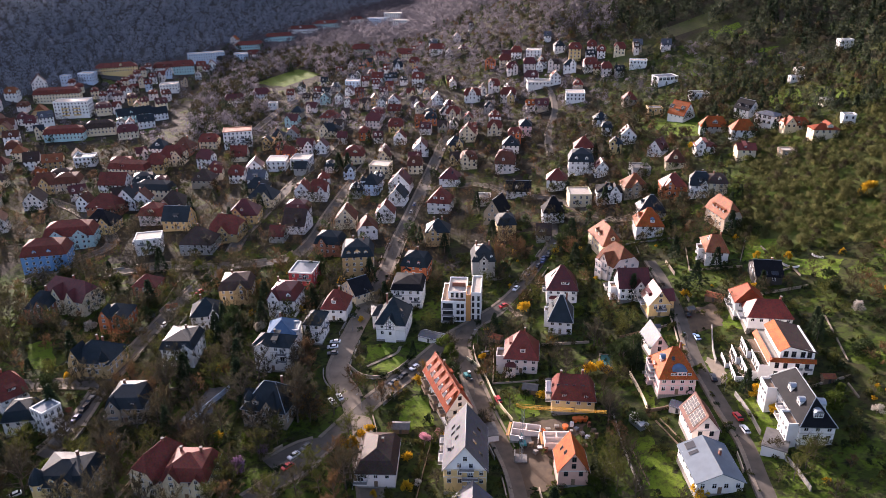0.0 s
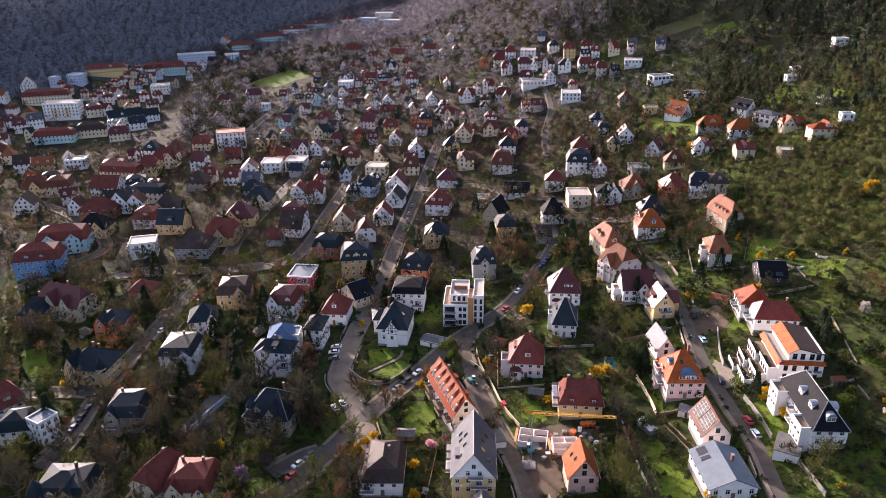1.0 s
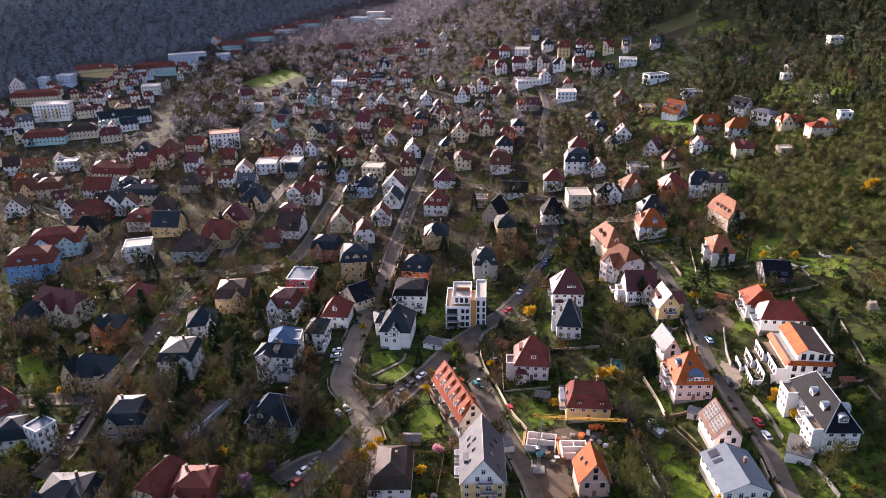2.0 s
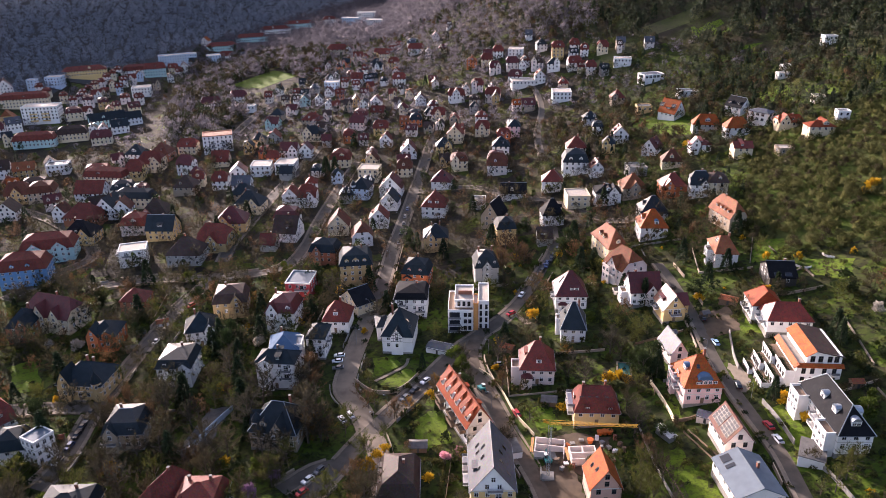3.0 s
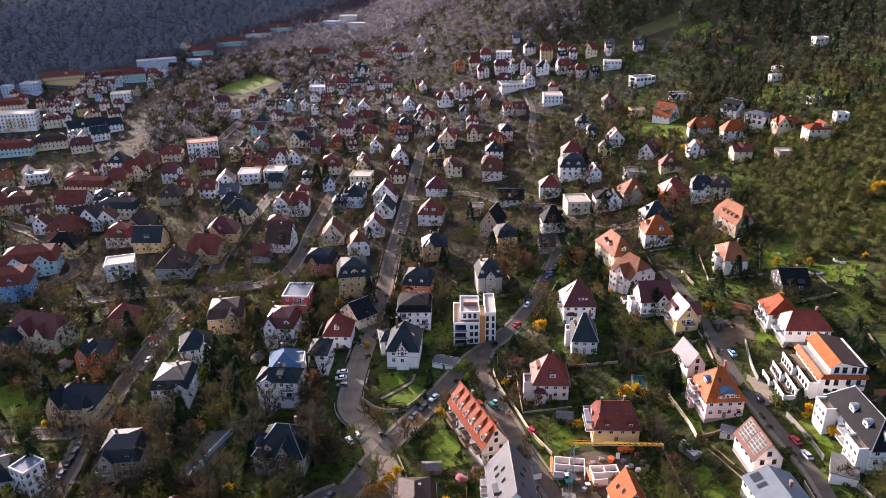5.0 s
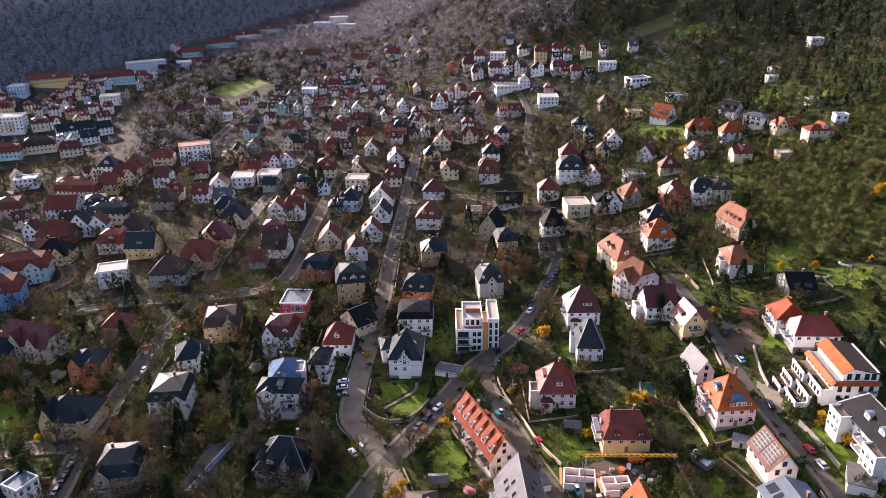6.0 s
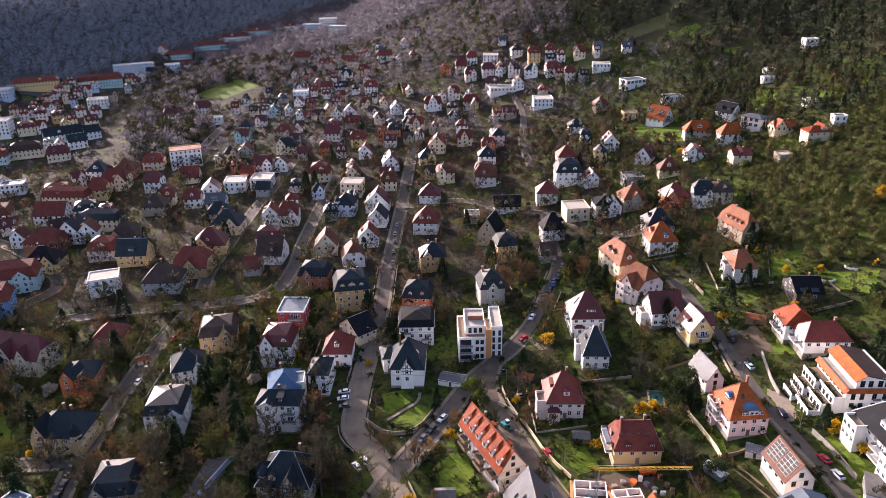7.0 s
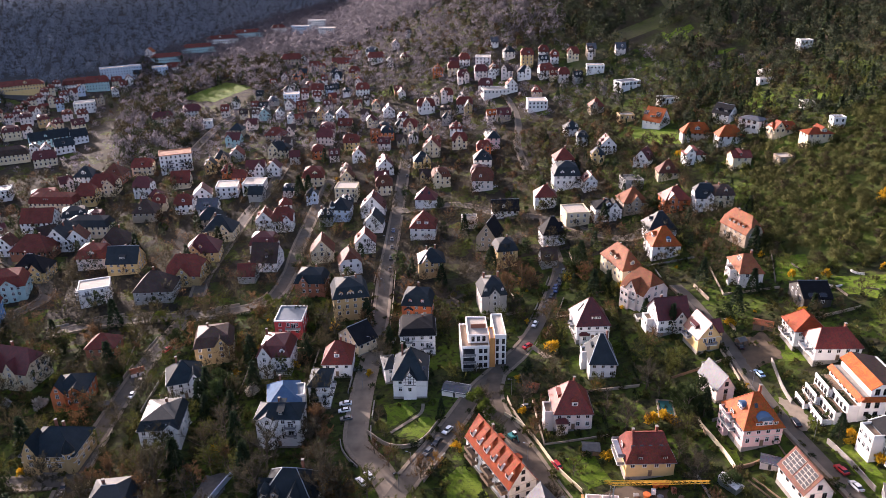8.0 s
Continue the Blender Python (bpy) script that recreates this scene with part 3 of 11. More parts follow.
def town_ground_material():
    """Trodden beds, dead leaves and thin grass under the trees of the town."""
    m, t, b = nodes_of("town_garden_ground")
    c = ramp(t, plots(t, 0.11, 7), [(0.0, (0.022, 0.019, 0.014)), (0.35, (0.042, 0.034, 0.024)), (0.55, (0.046, 0.040, 0.022)), (0.74, (0.070, 0.092, 0.014)), (0.80, (0.032, 0.028, 0.020)), (1.0, (0.075, 0.062, 0.046))])
    c = mix(t, "MIX", noise_fac(t, 0.5, 0.45, 0.7, 6), c, (0.022, 0.019, 0.014))
    t.links.new(c, b.inputs["Base Color"])
    b.inputs["Roughness"].default_value = 0.95
    b.inputs["Specular IOR Level"].default_value = 0.08
    bumped(t, b, noise_fac(t, 0.9, 0, 1, 6), 1.0, 0.8)
    return m


def leaf_floor_material(name, a, c2, c3):
    """A woodland or slope floor: two tones in drifts, with darker blotches."""
    m, t, b = nodes_of(name)
    c = mix(t, "MIX", noise_fac(t, 0.035, 0.38, 0.64, 6), a, c2)
    c = mix(t, "MIX", noise_fac(t, 0.4, 0.48, 0.78, 6), c, c3)
    t.links.new(c, b.inputs["Base Color"])
    b.inputs["Roughness"].default_value = 0.95
    b.inputs["Specular IOR Level"].default_value = 0.08
    bumped(t, b, noise_fac(t, 1.8, 0, 1, 6), 0.7, 0.3)
    return m


GROUND, LAWN, LITTER = ground_material(), meadow_material(), litter_material()
TOWNGROUND = town_ground_material()
# Leaf floor of the far woods, lifted to grey to imitate haze.
WOODFLOOR = leaf_floor_material("haze_greyed_dry_leaves", (0.074, 0.073, 0.072), (0.062, 0.061, 0.062), (0.050, 0.049, 0.050))
SLOPEGRASS = leaf_floor_material("rough_slope_grass", (0.050, 0.080, 0.010), (0.054, 0.064, 0.018), (0.036, 0.042, 0.014))
RIDGEGRASS = leaf_floor_material("dry_ridge_grass", (0.105, 0.094, 0.044), (0.062, 0.078, 0.020), (0.072, 0.058, 0.036))
ASPHALT = plain("asphalt", (0.105, 0.088, 0.070), 0.85, 0, 0.42, 0.35, spec=0.2)
# Beige street, coloured paler to stand in for low sun on the corner.
SUNLIT_STREET = plain("sunlit_sandy_paving", (0.200, 0.160, 0.120), 0.85, 0, 0.5, 0.22, spec=0.2)
DUG = plain("dusty_dug_street", (0.135, 0.104, 0.076), 0.9, 0, 0.55, 0.3, spec=0.15)
PAVING = plain("paving", (0.22, 0.175, 0.13), 0.85, 0, 0.4, 1.2, spec=0.15)
SOIL = plain("bare_soil", (0.088, 0.058, 0.032), 0.95, 0, 0.5, 0.5)
GRAVEL = plain("pale_gravel", (0.21, 0.17, 0.125), 0.95, 0, 0.4, 0.6)


def spaced(lo, hi, mid, n, power):
    """n stations from lo to hi that crowd round mid."""
    out = []
    for i in range(n):
        u = 2 * i / (n - 1) - 1
        s = abs(u) ** power * (1 if u > 0 else -1)
        out.append(mid + (s * (hi - mid) if u > 0 else s * (mid - lo)))
    return out


def build_ground():
    xs, ys = spaced(-2600, 2600, -20, 231, 2.3), spaced(-900, 4200, 300, 251, 2.3)
    v = [(x, y, ground_z(x, y)) for y in ys for x in xs]
    n = len(xs)
    f = [(j * n + i, j * n + i + 1, (j + 1) * n + i + 1, (j + 1) * n + i) for j in range(len(ys) - 1) for i in range(n - 1)]
    me = bpy.data.meshes.new("ground")
    me.from_pydata(v, [], f)
    me.materials.append(GROUND)
    for floor in (LITTER, TOWNGROUND, WOODFLOOR, SLOPEGRASS, RIDGEGRASS):
        me.materials.append(floor)
    zone = []
    for q in f:
        x, y = (v[q[0]][0] + v[q[2]][0]) / 2, (v[q[0]][1] + v[q[2]][1]) / 2
        if hill_left(x, y) > 18 or y > 960 and hill_right(x, y) < 0:
            zone.append(3)
        elif ridge(x, y):
            zone.append(5)
        elif scrub(x, y) > 2:
            zone.append(4)
        elif hill_right(x, y) > 0:
            zone.append(1)
        else:
            zone.append(2 if y > 335 + 25 * math.sin(x * 0.05) and x < 70 + 0.1 * (y - 335) else 0)
    me.polygons.foreach_set("material_index", zone)
    me.polygons.foreach_set("use_smooth", [True] * len(f))
    tagged(new("ground", me), "hilly garden ground with grass and bare earth", "ground", kind="structure")


build_ground()
HOUSES, ROADS = [], []


def way_points(pts, step=4.0):
    """A smooth line through the points, at even steps."""
    out = []
    p = [Vector(q).to_2d() for q in pts]
    p = [p[0] * 2 - p[1]] + p + [p[-1] * 2 - p[-2]]
    for i in range(1, len(p) - 2):
        n = max(2, int((p[i + 1] - p[i]).length / step))
        for k in range(n):
            u = k / n
            a, b, c, d = p[i - 1], p[i], p[i + 1], p[i + 2]
            out.append(0.5 * ((2 * b) + (c - a) * u + (2 * a - 5 * b + 4 * c - d) * u * u + (3 * b - a - 3 * c + d) * u ** 3))
    out.append(p[-2])
    return out


def ribbon(line, o0, o1, lift, skip=None, drop=1.0):
    """A strip beside a line, between two offsets, lifted above the land, with sides."""
    s, rows = Shape(), []
    for i, q in enumerate(line):
        w = (line[min(i + 1, len(line) - 1)] - line[max(i - 1, 0)]).normalized()
        nrm = Vector((w.y, -w.x))
        a, b = q + nrm * o0, q + nrm * o1
        z = ground_z(q.x, q.y) + lift
        rows.append((a, b, z, skip is not None and skip((a + b) / 2)))
    for (a, b, z, k), (c, d, y, l) in zip(rows, rows[1:]):
        if k or l:
            continue
        s.poly([(a.x, a.y, z), (b.x, b.y, z), (d.x, d.y, y), (c.x, c.y, y)][::-1 if o1 < o0 else 1][::-1])
        s.poly([(a.x, a.y, z), (c.x, c.y, y), (c.x, c.y, y - drop), (a.x, a.y, z - drop)])
        s.poly([(b.x, b.y, z), (d.x, d.y, y), (d.x, d.y, y - drop), (b.x, b.y, z - drop)])
    return s


def road(name, width, pts):
    line = way_points(pts)
    ROADS.append((line, width))


def road_surface(i):
    """The corner street, coloured as if sunlit, and the dug-up street beside it are pale; the others are dark asphalt.
    """
    if i == 2:
        return DUG, "dug-up street with dusty brown surface"
    return (SUNLIT_STREET, "pale sandy street surface, coloured as if sunlit, with patches") if i == 0 else (ASPHALT, "grey asphalt street between gardens")


def near_road(p, margin, but=None):
    for line, width in ROADS:
        if line is but:
            continue
        lim = (width / 2 + margin) ** 2
        for q in line:
            if (q.x - p.x) ** 2 + (q.y - p.y) ** 2 < lim:
                return True
    return False


def build_roads():
    for i, (line, width) in enumerate(ROADS):
        lift = 0.22 + 0.012 * i
        ob = tagged(new("road", ribbon(line, -width / 2, width / 2, lift).mesh("road", [road_surface(i)[0]])), road_surface(i)[1], "road", kind="structure")
        for s in (-1, 1):
            sh = ribbon(line, s * width / 2, s * (width / 2 + 1.25), lift + 0.12, lambda p, l=line: near_road(p, 0.4, l))
            if sh.f:
                tagged(new("pavement", sh.mesh("pavement", [PAVING])), "paved footway with raised kerb", "pavement", kind="structure")


road("street", 5.7, [(-28.8, 154.2), (-34.8, 178.8), (-40.1, 199.7), (-47.1, 219.4), (-54.0, 231.3), (-54.4, 245.4), (-52.1, 269.0), (-49.1, 287.0)])
road("street", 5.7, [(-67.9, 164.7), (-56.4, 180.1), (-49.6, 192.5), (-43.0, 205.5), (-35.5, 218.3), (-28.2, 229.0), (-20.2, 242.5), (-12.7, 255.5), (-4.6, 265.2), (9.0, 281.2), (19.0, 298.6), (27.6, 317.7), (35.7, 339.1), (38.0, 366.2), (40.7, 397.4)])
road("street", 5.4, [(15.3, 140.7), (13.3, 158.5), (11.1, 174.7), (7.7, 187.2), (2.4, 203.7), (-2.7, 222.8), (-6.9, 239.1), (-7.8, 252.9), (-4.6, 265.2)])
road("street", 5.0, [(74.6, 127.3), (76.0, 146.3), (76.8, 161.3), (77.8, 177.3), (76.6, 195.9), (75.6, 214.3), (75.8, 231.1), (77.1, 253.7), (77.0, 271.1), (76.8, 285.8), (75.5, 302.6)])
road("street", 4.8, [(45.5, 475.5), (47.6, 525.5), (56.6, 577.3), (58.2, 618.8), (54.4, 649.9), (42.9, 686.9)])
road("street", 5.0, [(-131.3, 348.1), (-132.3, 368.2), (-130.3, 390.4), (-127.7, 420.2), (-124.6, 454.2), (-117.6, 496.3), (-113.3, 543.5)])
road("street", 5.0, [(-190.3, 325.6), (-168.2, 331.8), (-143.3, 331.5), (-118.4, 331.1), (-97.7, 337.3), (-91.1, 363.4), (-89.9, 393.6), (-86.2, 436.1), (-79.2, 499.9)])
road("street", 5.0, [(-142.8, 185.7), (-140.5, 193.3), (-140.4, 206.5), (-142.1, 223.2), (-142.1, 242.1), (-141.2, 261.8), (-139.4, 288.7), (-135.0, 313.7), (-130.7, 335.7)])
road("street", 5.0, [(-177.3, 228.7), (-163.0, 228.6), (-141.8, 227.0)])
road("street", 5.0, [(-66.4, 180.7), (-57.8, 189.2), (-49.6, 192.5)])
road("street", 4.8, [(-190.3, 595.0), (-185.8, 654.8), (-175.9, 704.0), (-160.6, 771.7), (-148.9, 853.4)])
road("street", 5.0, [(-37.8, 434.1), (-3.5, 439.0), (18.6, 414.3), (40.7, 397.4), (67.7, 356.6), (89.2, 364.8)])
road("street", 5.0, [(-304.4, 456.7), (-252.9, 419.6), (-207.6, 370.7), (-216.1, 344.5), (-227.7, 318.9)])
road("street", 5.2, [(-49.1, 287.0), (-46.6, 318.8), (-44.5, 357.5), (-41.1, 395.0), (-37.8, 434.1), (-33.9, 481.0), (-30.3, 527.9), (-24.5, 574.7), (-16.4, 616.1)])
build_roads()

# houses
house("white villa with slate hipped roof and ornate front gable", -35.5, 262.5, -5.4, 11.6, 16.0, 8.0, "hip", 8.0, "x", W_WHITE, R_SLATEDULL, 2, timber=True, xg=[('F', 0, 4.4, 8.3, 2.9, 0.7)], chim=[(-3, 1.5)], sky=[('R', -2, 0.35, 0.9, 1.4), ('F', 4.8, 0.3, 0.8, 1.2)], bare=[('F', 0, 2), ('F', 1, 2)])
house("side wing of pale villa with low slate roof", -43.5, 268.9, 9.0, 4.0, 9.0, 6.5, "hip", 1.4, "x", W_OFFWHITE, R_SLATEDULL, 2)
house("white villa with dark mansard roof and rose bays", -32.1, 288.1, -2.1, 13.2, 13.0, 9.3, "mansard", 3.6, "x", W_WHITE, R_BLACK, 2, chim=[(2, 2)], bal=[('F', 4, 3.4, 4, 1.4), ('F', -4, 6.2, 4, 1.4)])
house("white house with bright red pyramid roof beside the street", -62.0, 276.7, -3.5, 10.4, 12.2, 6.3, "hip", 6.0, "x", W_WHITE, R_BRIGHT, 2, rl=0.8, dorm=[('F', 0, 0.25, 1.8, 'round')], chim=[(1, 2)])
house("cream house with steep dark gabled roof", -55.5, 291.5, -51.5, 13.1, 9.0, 5.5, "gable", 5.0, "y", W_CREAM, R_BLACK, 2)
house("long white apartment house with orange roof and dormer row", -11.4, 210.2, 21.4, 8.7, 25.6, 8.0, "gable", 6.3, "y", W_WHITE, R_TERRA, 2, balmat=WOODEN, dorm=[('L', -10.8, 0.16, 2.0, 'strip'), ('L', -6.5, 0.16, 2.0, 'strip'), ('L', -2.3, 0.16, 2.0, 'strip'), ('L', 1.9, 0.16, 2.0, 'strip'), ('L', 6.1, 0.16, 2.0, 'strip'), ('L', 10.4, 0.16, 2.0, 'strip'), ('R', -6, 0.3, 2, 'shed'), ('R', 4, 0.3, 2, 'shed')], bal=[('L', -8, 2.6, 5, 2), ('L', -8, 5.4, 5, 2), ('L', 2, 2.6, 5, 2), ('L', 2, 5.4, 5, 2), ('L', 10, 5.4, 4, 2)], dark=True, win=(1.0, 1.2), chim=[(1, 6)])
house("yellow apartment house with steep grey roof and front balconies", -4.3, 177.5, 0.2, 12.3, 20.0, 9.0, "gable", 8.2, "y", W_YELLOW, R_GREY, 2, bal=[('F', 1.5, 3.0, 4.6, 1.5), ('F', 1.5, 5.9, 4.6, 1.5), ('F', 0.5, 9.2, 4.2, 1.5), ('L', -6, 3.0, 4, 2), ('L', -6, 5.9, 4, 2), ('L', 2, 5.9, 5, 2)], sky=[('L', -5, 0.3, 1.0, 1.6), ('L', -2, 0.3, 1.0, 1.6), ('L', -2, 0.55, 1.0, 1.6), ('L', 2, 0.5, 1.0, 1.6), ('L', 5, 0.3, 1.0, 1.6), ('R', -4, 0.5, 1, 1.6), ('R', 0, 0.5, 1, 1.6), ('R', 4, 0.3, 1, 1.6), ('R', -6, 0.2, 1, 1.6)], dorm=[('L', 2.5, 0.15, 3, 'shed')], gface=W_WHITE)
house("low house with steep grey gabled roof", -2.0, 156.5, 0.1, 10.8, 9.0, 5.0, "gable", 5.5, "y", W_OFFWHITE, R_GREY, 2)
house("pale rose house with large weathered brown roof", -30.8, 178.2, 1.1, 11.4, 15.8, 6.0, "mansard", 5.0, "y", W_ROSE, R_DUSK, 2, rl=3.0, dorm=[('L', -3, 0.12, 1.8, 'shed'), ('L', 0, 0.12, 1.8, 'shed'), ('L', 3, 0.12, 1.8, 'shed')], chim=[(1.5, 1)], bal=[('F', -4.5, 2.6, 4, 1.6)])
house("pale rose villa with red pyramid roof and arched dormer", 14.7, 233.1, -4.0, 11.8, 12.7, 7.0, "hip", 7.5, "x", W_ROSE, R_BRIGHT, 2, rl=0.8, dorm=[('F', 0.5, 0.2, 1.9, 'round'), ('L', 0, 0.3, 3.6, 'shed')], chim=[(1, 1.5)], bal=[('L', 0, 3.4, 5, 1.8)], bays=[('F', -3.6, 3.6, 4.2, 1.8, R_WINE), ('L', 2.5, 5.5, 6.0, 3.0, None)])
house("white house with tall wine-red pyramid roof", 33.6, 282.8, -1.9, 12.4, 13.5, 7.2, "hip", 8.0, "x", W_WHITE, R_WINE, 2, rl=0.6, dorm=[('F', 1.2, 0.2, 3.4, 'long')], sky=[('L', 0, 0.3, 0.9, 3.6)], bal=[('L', 0, 3.6, 4, 1.6)], bays=[('F', -3.4, 3.4, 3.4, 1.4, R_WINE)])
house("white house with tall slate pyramid roof", 31.1, 257.8, -6.2, 9.1, 12.6, 6.5, "hip", 8.0, "x", W_WHITE, R_SLATE, 2, rl=0.6, dorm=[('L', 0, 0.3, 2.2, 'shed')], chim=[(2, 1)], bays=[('L', -3.0, 4.0, 5.6, 1.8, None)])
house("yellow apartment house with brown roof and white side balconies", 30.3, 206.0, -3.3, 13.7, 10.4, 6.0, "mansard", 6.0, "x", W_YELLOW, R_RED, 2, rl=4.5, sky=[('F', -5, 0.45, 0.9, 1.4), ('F', -2.5, 0.45, 0.9, 1.4), ('F', 0, 0.45, 0.9, 1.4), ('F', 3, 0.45, 0.9, 1.4)], dorm=[('F', -3, 0.05, 1.7, 'shed'), ('F', 4, 0.05, 2.4, 'shed')], bal=[('L', -1, 3.0, 8, 2), ('L', -1, 5.8, 8, 2)], chim=[(-4, 1), (3, 2)])
house("peach-coloured house with new orange gabled roof", 26.3, 172.3, 2.3, 8.5, 9.4, 6.0, "gable", 6.2, "y", W_PEACH, R_ORANGE, 2, sky=[('L', -2, 0.3, 0.9, 1.3), ('L', 1, 0.45, 0.9, 1.3)], chim=[(0.3, 4.5)], dark=True, gap=3.6)
house("pink villa with orange hipped roof and curved blue dormer", 63.3, 211.2, 1.8, 11.7, 13.4, 7.2, "hip", 7.5, "x", W_PINK, R_ORANGE, 2, rl=0.8, dorm=[('F', 0.5, 0.05, 4.6, 'round'), ('F', -1.8, 0.05, 1.6, 'shed'), ('F', 3.6, 0.05, 1.6, 'shed'), ('L', 0, 0.3, 2.6, 'round')], bal=[('L', -1, 3.2, 6, 1.8), ('L', -1, 6.2, 5, 1.8)], sky=[('F', -1, 0.55, 0.8, 1.2), ('R', 0, 0.4, 0.8, 1.2)], chim=[(2.5, 2.5)], bays=[('L', -3.4, 4.2, 6.4, 1.6, None)])
house("pale house with pale grey gabled roof catching the light", 62.0, 232.9, 7.7, 6.0, 10.9, 5.2, "gable", 4.4, "y", W_ROSE, R_GREY, 2, dark=True)
house("pale rose house with solar panels on its gabled roof", 65.4, 184.9, 2.8, 8.0, 11.7, 5.6, "gable", 5.0, "y", W_ROSE, R_BROWN, 2, dark=True, solar=[('L', -2.9, 0.08, 3, 5), ('L', 2.7, 0.08, 3, 5)])
house("low house with broad grey metal roof", 63.5, 166.1, 4.1, 12.7, 15.6, 4.6, "gable", 3.0, "y", W_OFFWHITE, R_METAL, 2, sky=[('L', -6, 0.2, 2.6, 2.6), ('L', -3, 0.2, 1.2, 2.6)], chim=[(2.6, 1)], solar=[])
house("long white house with anthracite hipped roof and eyebrow dormers", 93.7, 184.8, -0.6, 9.4, 24.6, 7.6, "hip", 6.0, "y", W_WHITE, R_BLACK, 2, dorm=[('L', -2, 0.3, 2.4, 'round'), ('L', 5, 0.3, 2.4, 'round'), ('F', 0, 0.25, 2.6, 'round'), ('R', -6, 0.3, 3, 'round')], bal=[('L', 1.5, 4.6, 4.5, 2.2), ('L', 1.5, 1.8, 4.5, 2.2)], bays=[('L', 8.2, 6.4, 6.4, 3.0, None), ('L', -8.6, 6.0, 6.6, 3.2, None)])
house("white hillside house with orange tiled hipped roof", 98.6, 249.6, -4.1, 10.5, 10.0, 6.8, "hip", 4.2, "y", W_WHITE, R_TERRA, 2, rl=2.5, bal=[('L', -1, 3, 5, 1.8)])
house("lower white wing with dark red hipped roof", 102.4, 239.6, -4.1, 15.0, 10.5, 5.6, "hip", 4.4, "x", W_WHITE, R_BRIGHT, 2, rl=4.0, chim=[(4.5, 1.5)], bal=[('L', 0, 2.8, 5, 2.0)])
house("yellow gabled house with wine-red roof catching the light", 67.9, 259.7, 6.0, 8.3, 10.2, 6.0, "gable", 5.6, "y", W_YELLOW, R_WINE, 2, bal=[('F', 0.5, 3.2, 4, 1.2), ('L', -2, 3.2, 4, 1.5)], xg=[('R', 1, 6, 6.0, 3.4, 2.5)], dorm=[('L', -1, 0.2, 4.0, 'shed')])
house("white house with dark red gabled roof", 61.3, 275.2, 2.1, 11.8, 11.0, 6.5, "gable", 6.0, "x", W_WHITE, R_WINE, 2, xg=[('F', 2.2, 4.4, 6.6, 3.0, 0.8)], chim=[(-3, 1)], bays=[('L', -1.5, 5.0, 3.6, 2.6, None)])
house("pale house with faded salmon half-hipped roof", 59.2, 296.6, 26.4, 13.2, 12.0, 7.0, "half", 7.0, "y", W_ROSE, R_SALMON, 1, xg=[('L', 0, 6, 7.2, 4.2, 0.8)], dorm=[('F', 0, 0.2, 2.6, 'shed')], bal=[('L', 0, 3.2, 5, 1.6)], bays=[('L', -2.5, 4.5, 6.0, 1.8, None)])
house("cream house with long faded salmon roof", 57.8, 322.6, 12.5, 9.7, 19.3, 7.0, "hip", 6.5, "y", W_CREAM, R_SALMON, 1, dorm=[('L', -3, 0.2, 1.8, 'gable'), ('L', 1, 0.2, 1.8, 'gable'), ('F', 0, 0.2, 2, 'gable')], chim=[(0, 2)])
house("white house with orange and brown hipped roof", 79.3, 333.9, -2.0, 12.5, 12.7, 6.5, "hip", 6.5, "x", W_WHITE, R_ORANGE, 1, rl=1.0, dorm=[('L', 0, 0.25, 3, 'gable'), ('F', 1, 0.15, 1.8, 'round')])
house("white house with slate hipped roof and flat annex", 84.1, 351.7, -2.2, 12.9, 12.0, 6.0, "hip", 6.5, "x", W_WHITE, R_SLATE, 1, rl=1.0, dorm=[('L', 0, 0.25, 2, 'gable')])
house("stone house with steep faded salmon roof on the slope", 113.0, 330.3, 13.5, 8.6, 17.0, 6.4, "half", 6.6, "y", W_STONE, R_SALMON, 1, dorm=[('L', -4, 0.2, 1.6, 'shed'), ('L', -1, 0.2, 1.6, 'shed'), ('L', 2, 0.2, 1.6, 'shed'), ('L', 5, 0.2, 1.6, 'shed')], chim=[(0, 3)])
house("off-white house with salmon hipped roof and solar panel", 99.9, 297.4, -5.9, 9.1, 15.4, 6.0, "hip", 4.8, "x", W_OFFWHITE, R_SALMON, 1, rl=1.5, chim=[(2.5, 2)], solar=[('L', 0, 0.35, 2, 2)], bays=[('L', 1.0, 5.5, 4.6, 2.6, None)])
house("black timber house with dark gabled roof and deck", 112.9, 272.2, -5.8, 9.9, 13.5, 4.4, "gable", 3.8, "x", W_TIMBER, R_BLACK, 1, sky=[('F', -2, 0.05, 2.4, 1.6), ('F', 2, 0.05, 2.4, 1.6)], chim=[(2, 1)])
house("large ochre villa with slate mansard roof", -59.5, 320.1, 7.2, 14.6, 14.0, 11.0, "mansard", 6.0, "x", W_OCHRE, R_SLATEDULL, 1, dorm=[('F', -4, 0.12, 1.8, 'gable'), ('F', 0, 0.12, 3.0, 'gable'), ('F', 4, 0.12, 1.8, 'gable')], chim=[(-2, 2), (3, 1)])
house("orange villa with slate mansard roof and white bay", -30.9, 313.7, -9.3, 12.2, 11.0, 8.0, "mansard", 5.5, "x", W_ORANGE, R_SLATEDULL, 1, dorm=[('F', -2.5, 0.1, 1.4, 'gable'), ('F', 2.5, 0.1, 1.4, 'gable')], xg=[('F', -3.2, 3.2, 6, 1, 1.2)], chim=[(0, 3)])
